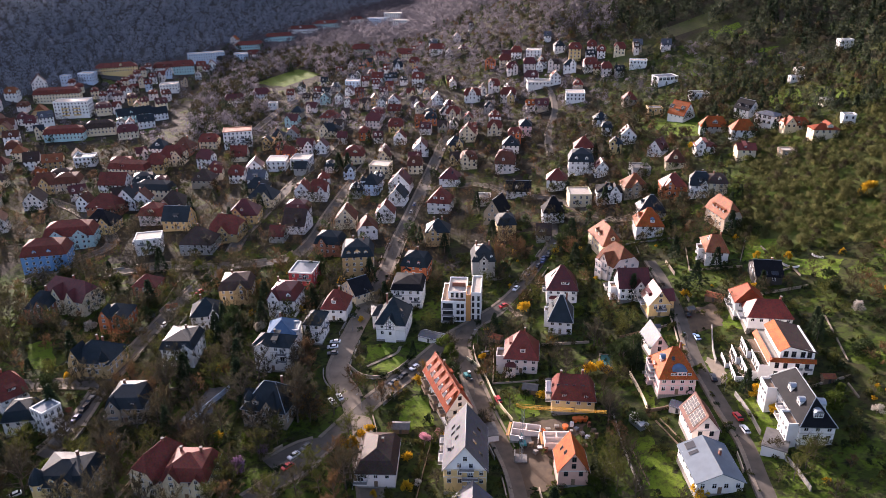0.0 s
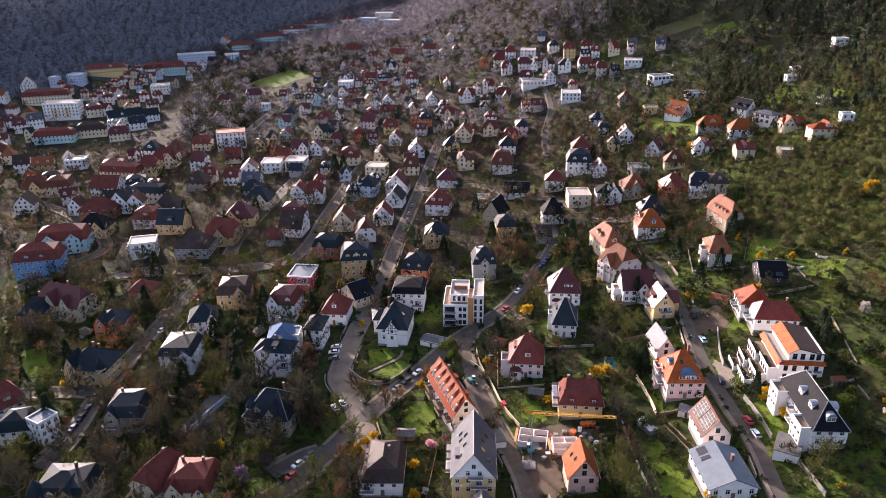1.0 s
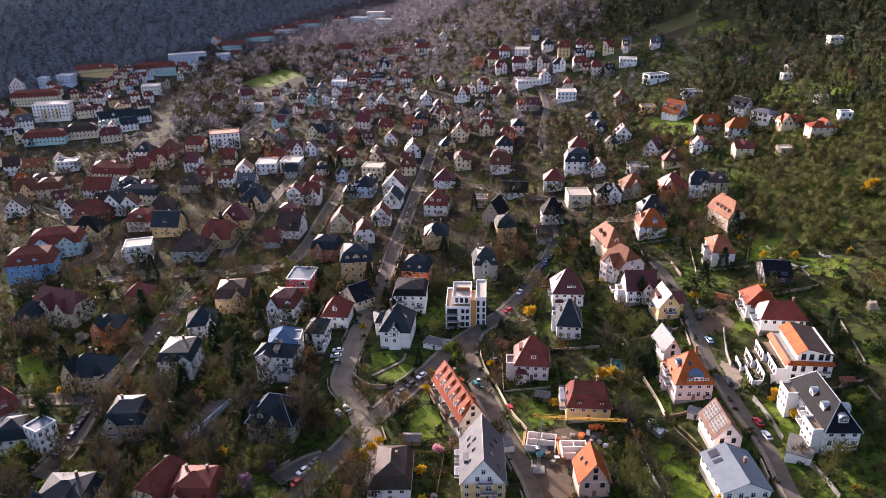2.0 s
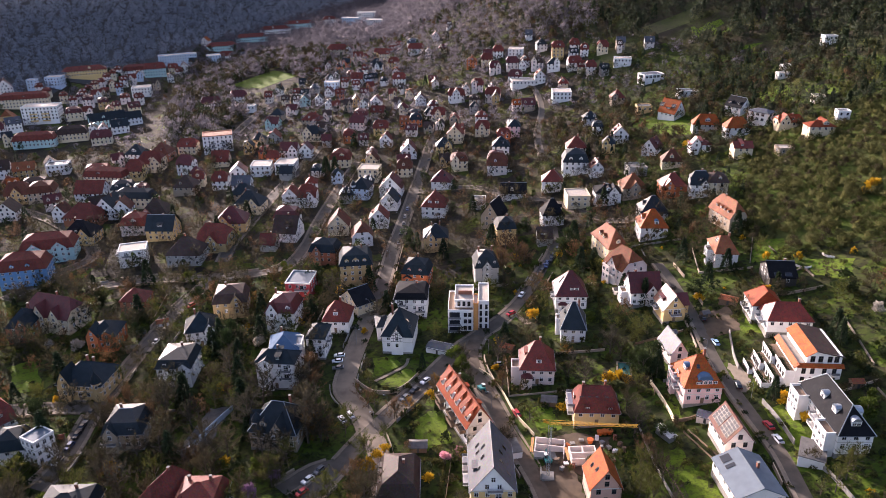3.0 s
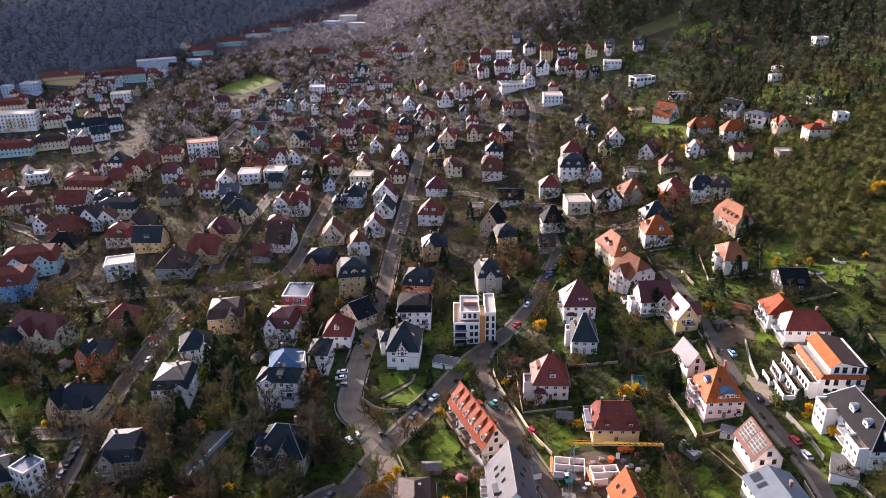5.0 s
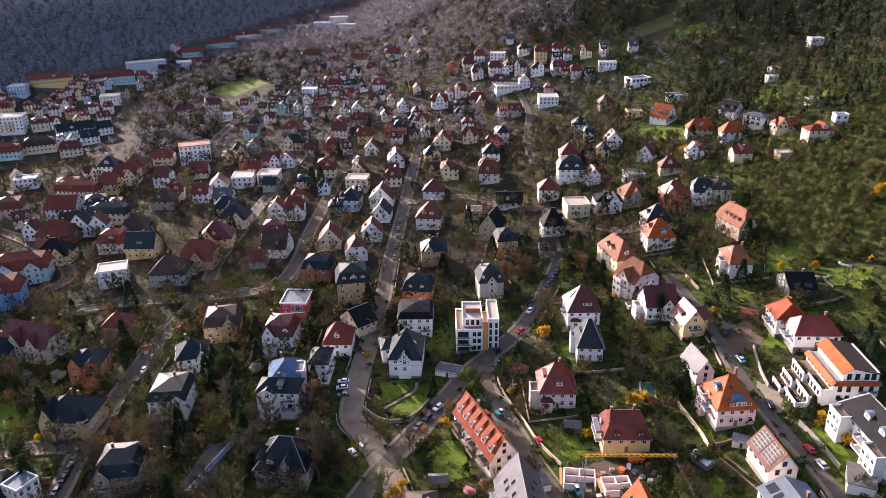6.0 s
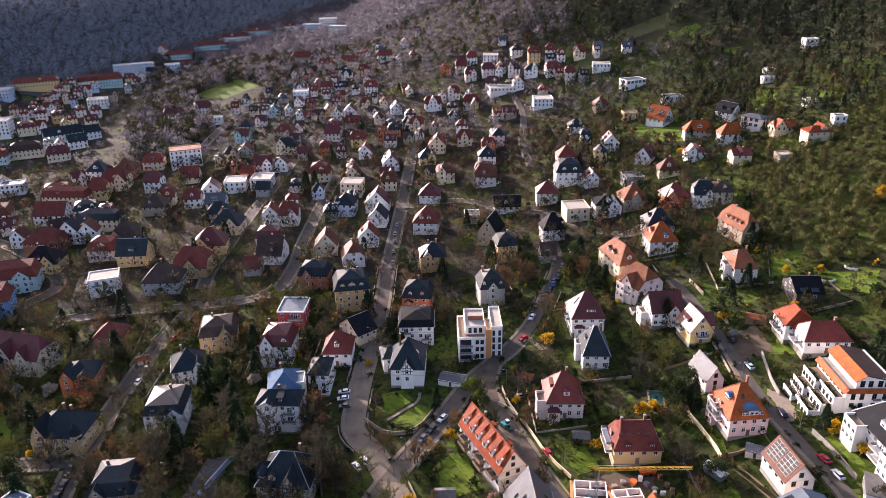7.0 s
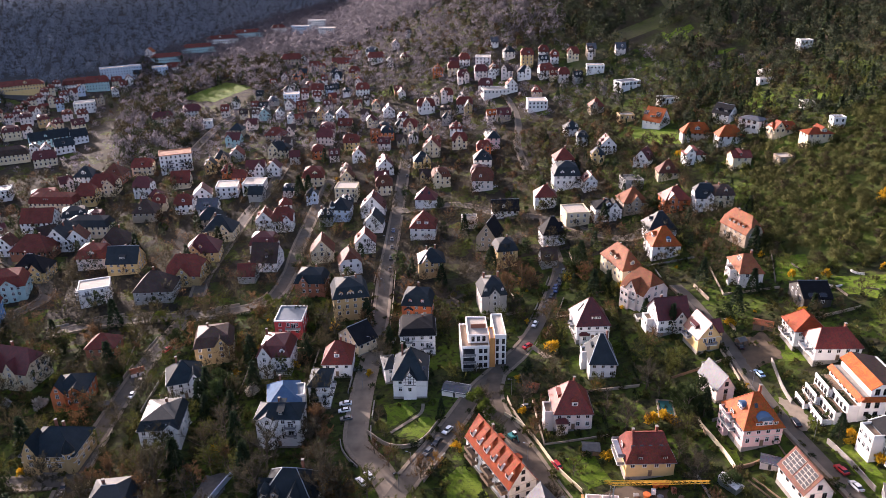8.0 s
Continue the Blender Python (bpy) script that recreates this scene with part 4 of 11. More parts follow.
house("grey stone villa with slate mansard roof", 0.3, 315.7, 4.2, 10.5, 12.0, 9.0, "mansard", 6.0, "x", W_GREY, R_SLATE, 1, xg=[('F', 0, 4, 9.4, 2.6, 0.9)], chim=[(-3, 2), (3, 2)], dorm=[('F', -3.5, 0.15, 1.2, 'gable'), ('F', 3.5, 0.15, 1.2, 'gable')])
house("ochre villa with dark slate hipped roof", -23.0, 353.4, 1.2, 12.0, 11.0, 8.0, "hip", 5.0, "x", W_OCHRE, R_SLATE, 1, chim=[(-2, 1), (2, 2)], xg=[('F', -2.5, 4, 8.4, 2.4, 0.8)])
house("tall narrow yellow house with slate roof", 11.9, 354.4, 6.1, 9.6, 10.0, 9.0, "mansard", 4.5, "x", W_YELLOW, R_SLATE, 1, chim=[(1, 1)])
house("sandstone house with steep black gabled roof", 7.7, 376.5, -24.0, 10.0, 13.0, 7.0, "gable", 7.4, "y", W_STONE, R_BLACK, 1, chim=[(0, 3)])
house("brick villa with slate mansard roof", -77.7, 343.4, -7.3, 13.2, 11.0, 7.5, "mansard", 5.0, "x", W_BRICK, R_SLATEDULL, 1, xg=[('F', -2.5, 4, 7.8, 3, 0.8)], chim=[(2, 2)])
house("white house with brown half-hipped roof", -61.6, 363.5, 9.2, 10.6, 10.0, 6.0, "half", 6.0, "y", W_WHITE, R_BROWN, 1, chim=[(0, 2)])
house("cream gabled house with brown tiled roof", -75.8, 380.2, 1.8, 11.1, 11.0, 6.0, "gable", 6.5, "y", W_CREAM, R_BROWN, 1, chim=[(1, 2)])
house("white villa with wine-red roof and front gables", -85.1, 281.6, -5.8, 11.8, 13.0, 9.0, "mansard", 5.5, "x", W_WHITE, R_WINE, 2, xg=[('F', -3, 5, 9.2, 4.2, 1.0)], bal=[('F', 3.5, 3.0, 5, 1.6)], chim=[(-4, 3)], dorm=[('F', 3.5, 0.15, 2, 'gable')])
house("modern house with dark red walls and flat roof", -82.7, 307.4, -5.6, 11.1, 13.0, 8.5, "flat", 0.0, "x", W_RED, R_RED, 1, deck=R_METAL, rim=W_WHITE, bal=[('F', 2, 5.6, 6, 1.6)])
house("tall white villa with low slate roof and balconies", -78.2, 238.3, -5.8, 14.1, 8.5, 11.5, "hip", 2.8, "x", W_WHITE, R_SLATEDULL, 2, rl=3.5, bal=[('F', 4, 5.0, 3.6, 1.4), ('F', 4, 8.0, 3.6, 1.4)], xg=[('F', -3.2, 4.6, 11.6, 1.4, 0.9)], chim=[(-0.5, 2)], dorm=[('F', 1.0, 0.2, 1.8, 'shed')])
house("white wing with broad blue zinc hipped roof behind a villa", -78.6, 250.6, 8.0, 10.5, 13.0, 9.4, "hip", 4.2, "y", W_WHITE, R_BLUEMETAL, 2, chim=[(-1, 4)])
house("white stair block between two villa wings", -73.7, 251.3, 3.0, 3.8, 7.0, 9.6, "flat", 0.0, "x", W_WHITE, R_RED, 2, deck=R_METAL)
house("white rear wing with dark slate hipped roof", -66.9, 258.2, -4.7, 7.0, 11.0, 9.4, "hip", 3.4, "x", W_WHITE, R_SLATEDULL, 2, bal=[('R', 0, 5.5, 4, 1.4)])
house("white villa with dark slate roof in trees", -117.6, 272.7, 14.7, 11.8, 12.0, 7.5, "hip", 5.5, "x", W_WHITE, R_SLATEDULL, 2, xg=[('F', 3.5, 4, 7.8, 3, 1)], chim=[(-2, 2)])
house("white villa with slate mansard roof and terrace", -117.4, 245.2, 1.9, 12.5, 14.0, 8.5, "mansard", 4.2, "x", W_WHITE, R_SLATE, 2, xg=[('F', 4, 4.5, 8.7, 2.0, 0.8)], dorm=[('F', -3, 0.1, 2, 'shed'), ('F', 3, 0.1, 2, 'shed')], bal=[('F', 1, 3.0, 6, 1.6)], chim=[(1, 3)])
house("orange brick villa with dark roof", -157.2, 273.3, 2.6, 11.5, 12.0, 7.5, "hip", 4.0, "x", W_ORANGE, R_SLATEDULL, 1, xg=[('F', -3.5, 4.5, 7.8, 3.6, 0.8), ('F', 2.5, 4, 8.4, 1.5, 0.8)])
house("cream villa with wine-red roof and two gables", -186.8, 291.6, -17.1, 22.5, 13.0, 8.0, "half", 7.0, "x", W_CREAM, R_WINE, 1, xg=[('F', -3, 6, 8.2, 5.2, 1), ('F', 4.5, 5, 8.2, 4, 0.6)], chim=[(0, 2)])
house("dark brick villa with slate hipped roof", -196.8, 283.7, 3.4, 10.0, 14.0, 8.0, "hip", 5.5, "x", W_BRICK, R_SLATEDULL, 1, xg=[('F', 2, 5, 8.2, 4, 1)], chim=[(1, 3)])
house("ochre stone villa with slate roof behind bare trees", -148.9, 238.6, -5.7, 16.7, 14.0, 7.5, "hip", 5.5, "x", W_OCHRE, R_SLATEDULL, 2, xg=[('F', -5, 4.5, 8.5, 4.5, 0.8)], chim=[(2, 2), (-1, 3)], turret=[(6.5, -6, 1.8, 8.5, 4)])
house("dark stone villa with slate roof and balconies", -122.1, 208.8, 3.8, 12.5, 13.0, 7.0, "mansard", 5.0, "x", W_STONE, R_SLATE, 2, xg=[('F', -3.5, 4.5, 7.4, 3.2, 1.0)], rl=2.0, bal=[('F', -4.5, 3.2, 5, 1.6), ('L', 0, 3.2, 5, 1.6)], dorm=[('F', 3, 0.1, 2, 'shed')], chim=[(-2, 2)])
house("sandstone villa with timbered gable and steep slate roof", -71.3, 206.7, -8.9, 15.4, 14.0, 7.5, "hip", 6.8, "x", W_STONE, R_SLATE, 2, timber=True, rl=2.0, xg=[('F', 2.2, 5.6, 7.8, 4.4, 1.2), ('L', 1, 5, 7.6, 3.6, 0.9)], dorm=[('F', -3.2, 0.15, 2.2, 'gable')], turret=[(-6, -4, 1.6, 9.5, 3)], bal=[('L', -1, 3.4, 6, 1.8)], chim=[(3, 3)])
house("low brick house with red hipped roof", -157.6, 305.0, -1.6, 11.2, 10.0, 6.0, "hip", 4.0, "x", W_BRICK, R_RED, 1)
house("ochre villa with weathered roof behind trees", -111.5, 295.8, 8.2, 14.1, 13.0, 8.0, "mansard", 5.0, "x", W_OCHRE, R_DUSK, 1, xg=[('F', 3, 5, 8.2, 3.5, 1)], chim=[(-2, 2)])
house("cream villa with red roof and solar panels", -96.8, 172.8, -21.1, 10.1, 14.0, 8.0, "half", 6.5, "y", W_CREAM, R_RED, 2, dorm=[('F', 1, 0.15, 3, 'shed')], solar=[('L', -2, 0.35, 2, 3)], sky=[('L', 2, 0.3, 1, 1.4)], chim=[(0, 3)])
house("cream apartment villa with red roof and skylights", -86.1, 171.1, 0.3, 13.3, 12.0, 8.0, "mansard", 5.0, "x", W_CREAM, R_RED, 2, xg=[('F', -3.5, 4.5, 8.2, 3.4, 1.0), ('F', 3.8, 4.0, 7.0, 2.8, 0.8)], sky=[('F', -4, 0.2, 1, 1.6), ('F', -2.4, 0.2, 1, 1.6), ('F', 1, 0.2, 1, 1.6), ('F', 3.4, 0.3, 1, 1.6)], chim=[(-3, 2), (3, 2)], bal=[('R', 0, 3, 5, 2), ('R', 0, 5.8, 5, 2)])
house("ochre villa with slate roof and domed corner turret", -123.7, 170.3, 2.3, 15.2, 13.0, 7.5, "mansard", 4.5, "x", W_YELLOW, R_SLATEDULL, 2, turret=[(-6.5, -5, 2.6, 8.5, 4.5)], xg=[('F', 3, 5, 8, 3.6, 1)], chim=[(2, 3)], dorm=[('F', -2, 0.1, 1.8, 'gable')])
house("white house with red tiled half-hipped roof", -171.1, 215.1, 52.0, 9.0, 14.0, 8.0, "half", 6.5, "x", W_WHITE, R_RED, 2, dorm=[('F', 0, 0.2, 3, 'shed')], chim=[(0, 2)])
house("white house with dark slate mansard roof beside a cube house", -158.0, 202.4, 12.2, 9.9, 10.0, 6.5, "mansard", 4.5, "x", W_WHITE, R_SLATEDULL, 2)
house("white cubic house with flat roof beside the lane", -147.8, 200.4, -27.6, 6.7, 7.0, 9.5, "flat", 0.0, "x", W_WHITE, R_RED, 2, deck=R_METAL, gap=1.9)
house("cream house with a slate hipped roof", -133.5, 418.3, -5.5, 16.1, 13.6, 6.5, "hip", 6.8, "x", W_CREAM, R_SLATE, 1, xg=[('F', 3.5, 6.1, 6.9, 3.9, 0.6)], chim=[(-2.6, 1.6)])
house("yellow house with a wine-red hipped roof", -136.8, 391.5, 2.7, 16.5, 14.0, 6.5, "hip", 7.0, "x", W_YELLOW, R_WINE, 1, dorm=[('F', -0.4, 0.22, 1.6, 'gable')], xg=[('F', -3.6, 6.3, 6.9, 4.0, 0.6)], chim=[(2.2, 0.3)])
house("ochre house with a red tiled half-hipped roof", -138.9, 367.3, -6.9, 15.7, 14.0, 6.0, "half", 7.7, "x", W_OCHRE, R_RED, 1, xg=[('F', 0.0, 6.0, 6.4, 3.8, 0.6)], chim=[(-2.8, 0.6)])
house("yellow house with a slate gabled roof", -174.5, 387.2, -2.2, 15.0, 12.6, 6.5, "gable", 6.6, "x", W_YELLOW, R_SLATE, 1, dorm=[('F', 0.2, 0.22, 3.0, 'shed')], chim=[(1.1, 0.3)])
house("pale rose house with a red tiled mansard roof", -193.8, 398.0, -2.0, 14.2, 12.2, 6.5, "mansard", 5.8, "x", W_ROSE, R_RED, 1, dorm=[('F', 0.9, 0.22, 3.0, 'gable')], chim=[(-0.0, 1.3)])
house("sandstone house with a weathered brown hipped roof", -187.8, 413.9, 0.9, 16.0, 14.0, 6.5, "hip", 7.0, "x", W_STONE, R_DUSK, 1, xg=[('F', -3.5, 6.1, 6.9, 3.8, 0.6)], chim=[(1.9, 2.0)])
house("white house with a slate gabled roof", -220.5, 425.4, -6.6, 13.9, 13.5, 6.5, "gable", 7.3, "y", W_WHITE, R_SLATE, 0, dorm=[('L', 0, 0.25, 2.4, 'shed')], chim=[(1.3, 0.8)])
house("white house with a brown tiled gabled roof", -211.2, 422.6, 3.7, 10.1, 8.5, 7.0, "gable", 5.3, "y", W_WHITE, R_BROWN, 0, dorm=[('L', 0, 0.25, 2.4, 'shed')], chim=[(-1.4, 0.8)])
house("clinker brick house with a red tiled hipped roof", -231.0, 415.9, -9.5, 21.1, 14.0, 6.0, "hip", 7.0, "x", W_BRICK, R_RED, 0, chim=[(3.2, 0.9)])
house("yellow house with a anthracite hipped roof", -220.8, 388.0, -0.3, 17.1, 14.0, 6.5, "hip", 7.0, "x", W_YELLOW, R_BLACK, 1, dorm=[('F', -0.2, 0.22, 1.6, 'shed')], xg=[('F', 3.8, 6.5, 6.9, 4.1, 0.6)], chim=[(-3.0, 2.0)])
house("pale teal house with a red tiled mansard roof", -228.6, 367.9, 14.0, 25.8, 14.0, 8.5, "mansard", 6.6, "x", W_TEAL, R_RED, 1, xg=[('F', -6, 7, 9, 3, 0.8), ('F', 6, 7, 9, 3, 0.8)])
house("tall blue house with a red tiled mansard roof", -225.8, 338.7, 14.0, 21.8, 14.0, 10.0, "mansard", 6.6, "x", W_BLUE, R_RED, 1, dorm=[('F', -4, 0.1, 2, 'gable'), ('F', 3, 0.1, 2, 'gable')])
house("grey house with a weathered brown hipped roof", -149.8, 352.6, -0.5, 17.1, 14.0, 6.5, "hip", 7.0, "x", W_GREY, R_DUSK, 1, chim=[(-1.0, 2.6)])
house("cream apartment house with a slate mansard roof", -210.0, 438.7, -5.0, 22.4, 10.0, 7.5, "mansard", 4.8, "x", W_CREAM, R_SLATE, 0, chim=[(-2.5, 0.6)], name="apartment_building", category="apartment building")
house("white house with a red tiled gabled roof", -245.6, 457.5, 0.3, 17.9, 14.0, 6.5, "gable", 6.5, "x", W_WHITE, R_RED, 0, chim=[(-2.7, 1.1)])
house("white house with a brown tiled gabled roof", -248.7, 422.4, -6.1, 8.3, 8.0, 7.0, "gable", 4.3, "y", W_WHITE, R_BROWN, 0, dorm=[('L', 0, 0.25, 2.4, 'shed')], chim=[(0.7, 1.6)])
house("sandstone house with a weathered brown hipped roof", -184.8, 458.4, -0.4, 13.7, 12.4, 6.0, "hip", 6.2, "x", W_STONE, R_DUSK, 0, dorm=[('F', -2.0, 0.22, 1.6, 'gable')], chim=[(-3.1, 2.3)])
house("cream apartment house with a red tiled mansard roof", -248.3, 486.0, -7.4, 28.4, 11.0, 7.5, "mansard", 5.2, "x", W_CREAM, R_RED, 0, dorm=[('F', -3.0, 0.22, 3.0, 'shed')], chim=[(-2.1, 0.3)], name="apartment_building", category="apartment building")
house("yellow house with a red tiled half-hipped roof", -230.8, 492.5, 2.0, 10.9, 9.8, 7.9, "half", 6.5, "x", W_YELLOW, R_RED, 0, chim=[(-0.2, 2.4)])
house("cream house with a red tiled half-hipped roof", -180.7, 471.8, 3.3, 7.4, 7.0, 6.0, "half", 4.1, "x", W_CREAM, R_RED, 0, dorm=[('F', -0.3, 0.22, 2.2, 'gable')], chim=[(-0.3, 0.3)])
house("white house with a red tiled half-hipped roof", -164.5, 464.8, 3.8, 9.8, 8.8, 6.5, "half", 5.1, "x", W_WHITE, R_RED, 0, dorm=[('F', 0.3, 0.22, 1.6, 'gable')], chim=[(0.2, 2.0)])
house("white house with a grey gabled roof", -148.3, 456.8, -1.4, 11.5, 10.3, 5.6, "gable", 5.0, "x", W_WHITE, R_GREY, 0, dorm=[('F', -0.5, 0.22, 3.0, 'shed')], chim=[(0.5, 1.0)])
house("white house with a wine-red half-hipped roof", -197.8, 499.2, -8.4, 10.7, 9.6, 7.9, "half", 5.6, "x", W_WHITE, R_WINE, 0, chim=[(-0.9, 0.3)])
house("cream house with a red tiled half-hipped roof", -226.6, 512.2, 0.5, 15.7, 14.0, 7.0, "half", 6.8, "x", W_CREAM, R_RED, 0, dorm=[('F', 1.0, 0.22, 3.0, 'gable')], xg=[('F', 4.0, 6.8, 7.9, 4.3, 0.6)], chim=[(-1.0, 1.9)])
house("cream house with a red tiled gabled roof", -177.9, 513.2, 2.8, 11.6, 10.4, 4.7, "gable", 6.3, "x", W_CREAM, R_RED, 0, dorm=[('F', 0.6, 0.22, 1.6, 'shed')], chim=[(0.1, 2.5)])
house("white house with a slate hipped roof", -248.1, 538.8, -5.0, 13.4, 12.1, 6.5, "hip", 5.9, "x", W_WHITE, R_SLATE, 0, dorm=[('F', 0.0, 0.22, 3.0, 'gable')], chim=[(1.8, 2.0)])
house("clinker brick house with a brown tiled hipped roof", -228.1, 536.7, -7.3, 14.0, 12.6, 7.0, "hip", 6.2, "x", W_BRICK, R_BROWN, 0, dorm=[('F', 1.5, 0.22, 1.6, 'shed')], chim=[(1.5, 2.8)])
house("cream house with a red tiled half-hipped roof", -213.3, 550.3, 1.1, 13.8, 10.5, 6.7, "half", 4.8, "x", W_CREAM, R_RED, 0, dorm=[('F', 0.5, 0.22, 2.2, 'shed')], chim=[(1.5, 1.0)])
house("yellow house with a slate gabled roof", -163.9, 537.0, 3.6, 7.5, 7.0, 6.5, "gable", 4.0, "y", W_YELLOW, R_SLATE, 0, dorm=[('L', 0, 0.25, 2.4, 'shed')], chim=[(-0.6, 0.8)])
house("sandstone house with a slate hipped roof", -159.2, 551.9, 3.8, 8.6, 7.8, 6.7, "hip", 4.6, "x", W_STONE, R_SLATE, 0, dorm=[('F', 1.3, 0.22, 2.2, 'shed')], xg=[('F', 2.3, 4.0, 7.9, 2.5, 0.6)], chim=[(-1.6, 0.8)])
house("orange house with a red tiled half-hipped roof", -138.1, 503.4, -0.0, 8.4, 7.5, 7.4, "half", 4.0, "x", W_ORANGE, R_RED, 0, chim=[(0.5, 0.1)])
house("white house with a flat roof", -143.3, 489.2, 3.2, 13.2, 13.4, 7.0, "flat", 0.0, "x", W_WHITE, R_RED, 0)
house("off-white house with a flat roof", -126.5, 490.3, -3.5, 13.1, 13.4, 7.0, "flat", 0.0, "x", W_OFFWHITE, R_RED, 0)
house("grey house with a slate gabled roof", -122.9, 474.1, -8.8, 8.5, 7.7, 5.6, "gable", 3.8, "x", W_GREY, R_SLATE, 0, chim=[(0.4, 0.8)])
house("white house with a red tiled gabled roof", -110.6, 425.8, -0.8, 9.4, 9.3, 7.0, "gable", 4.9, "y", W_WHITE, R_RED, 1, dorm=[('L', 0, 0.25, 2.4, 'shed')], chim=[(1.6, 0.3)])
house("white house with a wine-red mansard roof", -106.5, 393.9, -2.3, 13.2, 10.6, 6.5, "mansard", 5.0, "x", W_WHITE, R_WINE, 1, chim=[(-2.1, 1.6)])
house("white house with a weathered brown gabled roof", -102.5, 375.8, -8.1, 12.5, 13.7, 5.5, "gable", 7.2, "x", W_WHITE, R_DUSK, 1, dorm=[('F', 1.4, 0.22, 1.6, 'shed')], chim=[(0.0, 2.1)])
house("low grey house with a bright red tiled gabled roof", -109.7, 361.6, -5.4, 8.1, 8.0, 4.5, "gable", 4.2, "x", W_GREY, R_BRIGHT, 1, chim=[(0.8, 1.4)])
house("cream house with a red tiled mansard roof", -89.9, 494.5, -0.7, 13.3, 12.0, 6.5, "mansard", 5.8, "x", W_CREAM, R_RED, 0, dorm=[('F', 1.5, 0.22, 3.0, 'gable')], chim=[(0.1, 0.1)])
house("white house with a wine-red gabled roof", -118.1, 519.5, -3.8, 8.5, 7.7, 6.5, "gable", 4.6, "y", W_WHITE, R_WINE, 0, dorm=[('L', 0, 0.25, 2.4, 'shed')], chim=[(-1.3, 0.8)])
house("yellow house with a red tiled half-hipped roof", -68.4, 566.0, 0.2, 11.3, 10.2, 6.7, "half", 4.8, "x", W_YELLOW, R_RED, 0, dorm=[('F', 0.1, 0.22, 3.0, 'shed')], chim=[(-2.2, 1.5)])
house("pale rose house with a wine-red half-hipped roof", -88.6, 585.2, -6.5, 11.7, 10.5, 6.7, "half", 4.8, "x", W_ROSE, R_WINE, 0, chim=[(0.4, 2.0)])
house("orange house with a red tiled mansard roof", -91.4, 550.5, 2.8, 8.4, 7.5, 6.7, "mansard", 4.0, "x", W_ORANGE, R_RED, 0, chim=[(0.1, 1.3)])
house("white house with a red tiled gabled roof", -62.2, 535.5, -3.7, 8.7, 7.8, 6.0, "gable", 4.6, "y", W_WHITE, R_RED, 0, dorm=[('L', 0, 0.25, 2.4, 'shed')], chim=[(0.8, 1.7)])
house("white house with a wine-red gabled roof", -44.2, 505.0, 3.2, 10.8, 9.7, 6.0, "gable", 5.7, "y", W_WHITE, R_WINE, 0, dorm=[('L', 0, 0.25, 2.4, 'shed')], chim=[(1.7, 0.3)])
house("sandstone house with a red tiled hipped roof", -127.6, 602.5, -8.3, 15.3, 10.5, 6.7, "hip", 4.8, "x", W_STONE, R_RED, 0, dorm=[('F', -1.5, 0.22, 1.6, 'gable')], chim=[(2.1, 2.5)])
house("cream house with a slate hipped roof", -119.4, 561.1, -7.8, 14.9, 10.5, 6.5, "hip", 4.8, "x", W_CREAM, R_SLATE, 0, xg=[('F', -4.1, 7.0, 7.4, 4.4, 0.6)], chim=[(3.4, 0.6)])
house("orange house with a slate mansard roof", -42.3, 582.5, 3.3, 9.5, 8.5, 6.7, "mansard", 4.5, "x", W_ORANGE, R_SLATE, 0, dorm=[('F', 1.7, 0.22, 1.6, 'gable')], chim=[(2.3, 0.9)])
house("cream house with a brown tiled gabled roof", -68.0, 487.5, -4.1, 8.5, 7.7, 6.0, "gable", 4.6, "y", W_CREAM, R_BROWN, 0, dorm=[('L', 0, 0.25, 2.4, 'shed')], chim=[(-0.6, 0.8)])
house("cream house with a brown tiled half-hipped roof", -44.8, 467.0, -0.2, 9.4, 8.5, 6.5, "half", 4.8, "x", W_CREAM, R_BROWN, 0, dorm=[('F', -0.7, 0.22, 1.6, 'gable')], chim=[(1.2, 1.9)])
house("cream house with a flat roof", -67.0, 460.9, -8.5, 12.8, 11.3, 8.5, "flat", 0.0, "x", W_CREAM, R_RED, 0)
house("pale blue house with a slate hipped roof", -68.9, 431.4, -9.4, 10.7, 11.1, 7.5, "hip", 5.3, "y", W_PALEBLUE, R_SLATE, 1, turret=[(-4, -4, 1.6, 9, 3)])
house("white house with a wine-red gabled roof", -51.0, 433.8, -6.2, 13.4, 11.3, 6.0, "gable", 7.0, "y", W_WHITE, R_WINE, 1, dorm=[('L', 0, 0.25, 2.4, 'shed')], chim=[(1.7, 0.6)])
house("white house with a slate gabled roof", -50.4, 412.6, -7.9, 10.2, 11.0, 5.5, "gable", 5.4, "y", W_WHITE, R_SLATE, 1, dorm=[('L', 0, 0.25, 2.4, 'shed')], chim=[(-1.7, 0.1)])
house("white house with a red tiled gabled roof", -54.6, 386.5, -0.4, 10.2, 9.5, 6.0, "gable", 5.4, "y", W_WHITE, R_RED, 1, dorm=[('L', 0, 0.25, 2.4, 'shed')], chim=[(0.5, 1.5)])
house("white house with a wine-red hipped roof", -20.6, 441.9, -8.8, 11.8, 10.6, 6.0, "hip", 6.0, "y", W_WHITE, R_WINE, 1, sky=[('F', -2, 0.4, 1, 1.4), ('F', 2, 0.4, 1, 1.4)])
house("off-white house with a red tiled hipped roof", -24.2, 398.8, -9.1, 12.9, 13.0, 7.0, "hip", 7.0, "y", W_OFFWHITE, R_RED, 1, rl=0.8, dorm=[('F', 2, 0.2, 2, 'round'), ('F', -2, 0.2, 2, 'round')], chim=[(0, 2)])
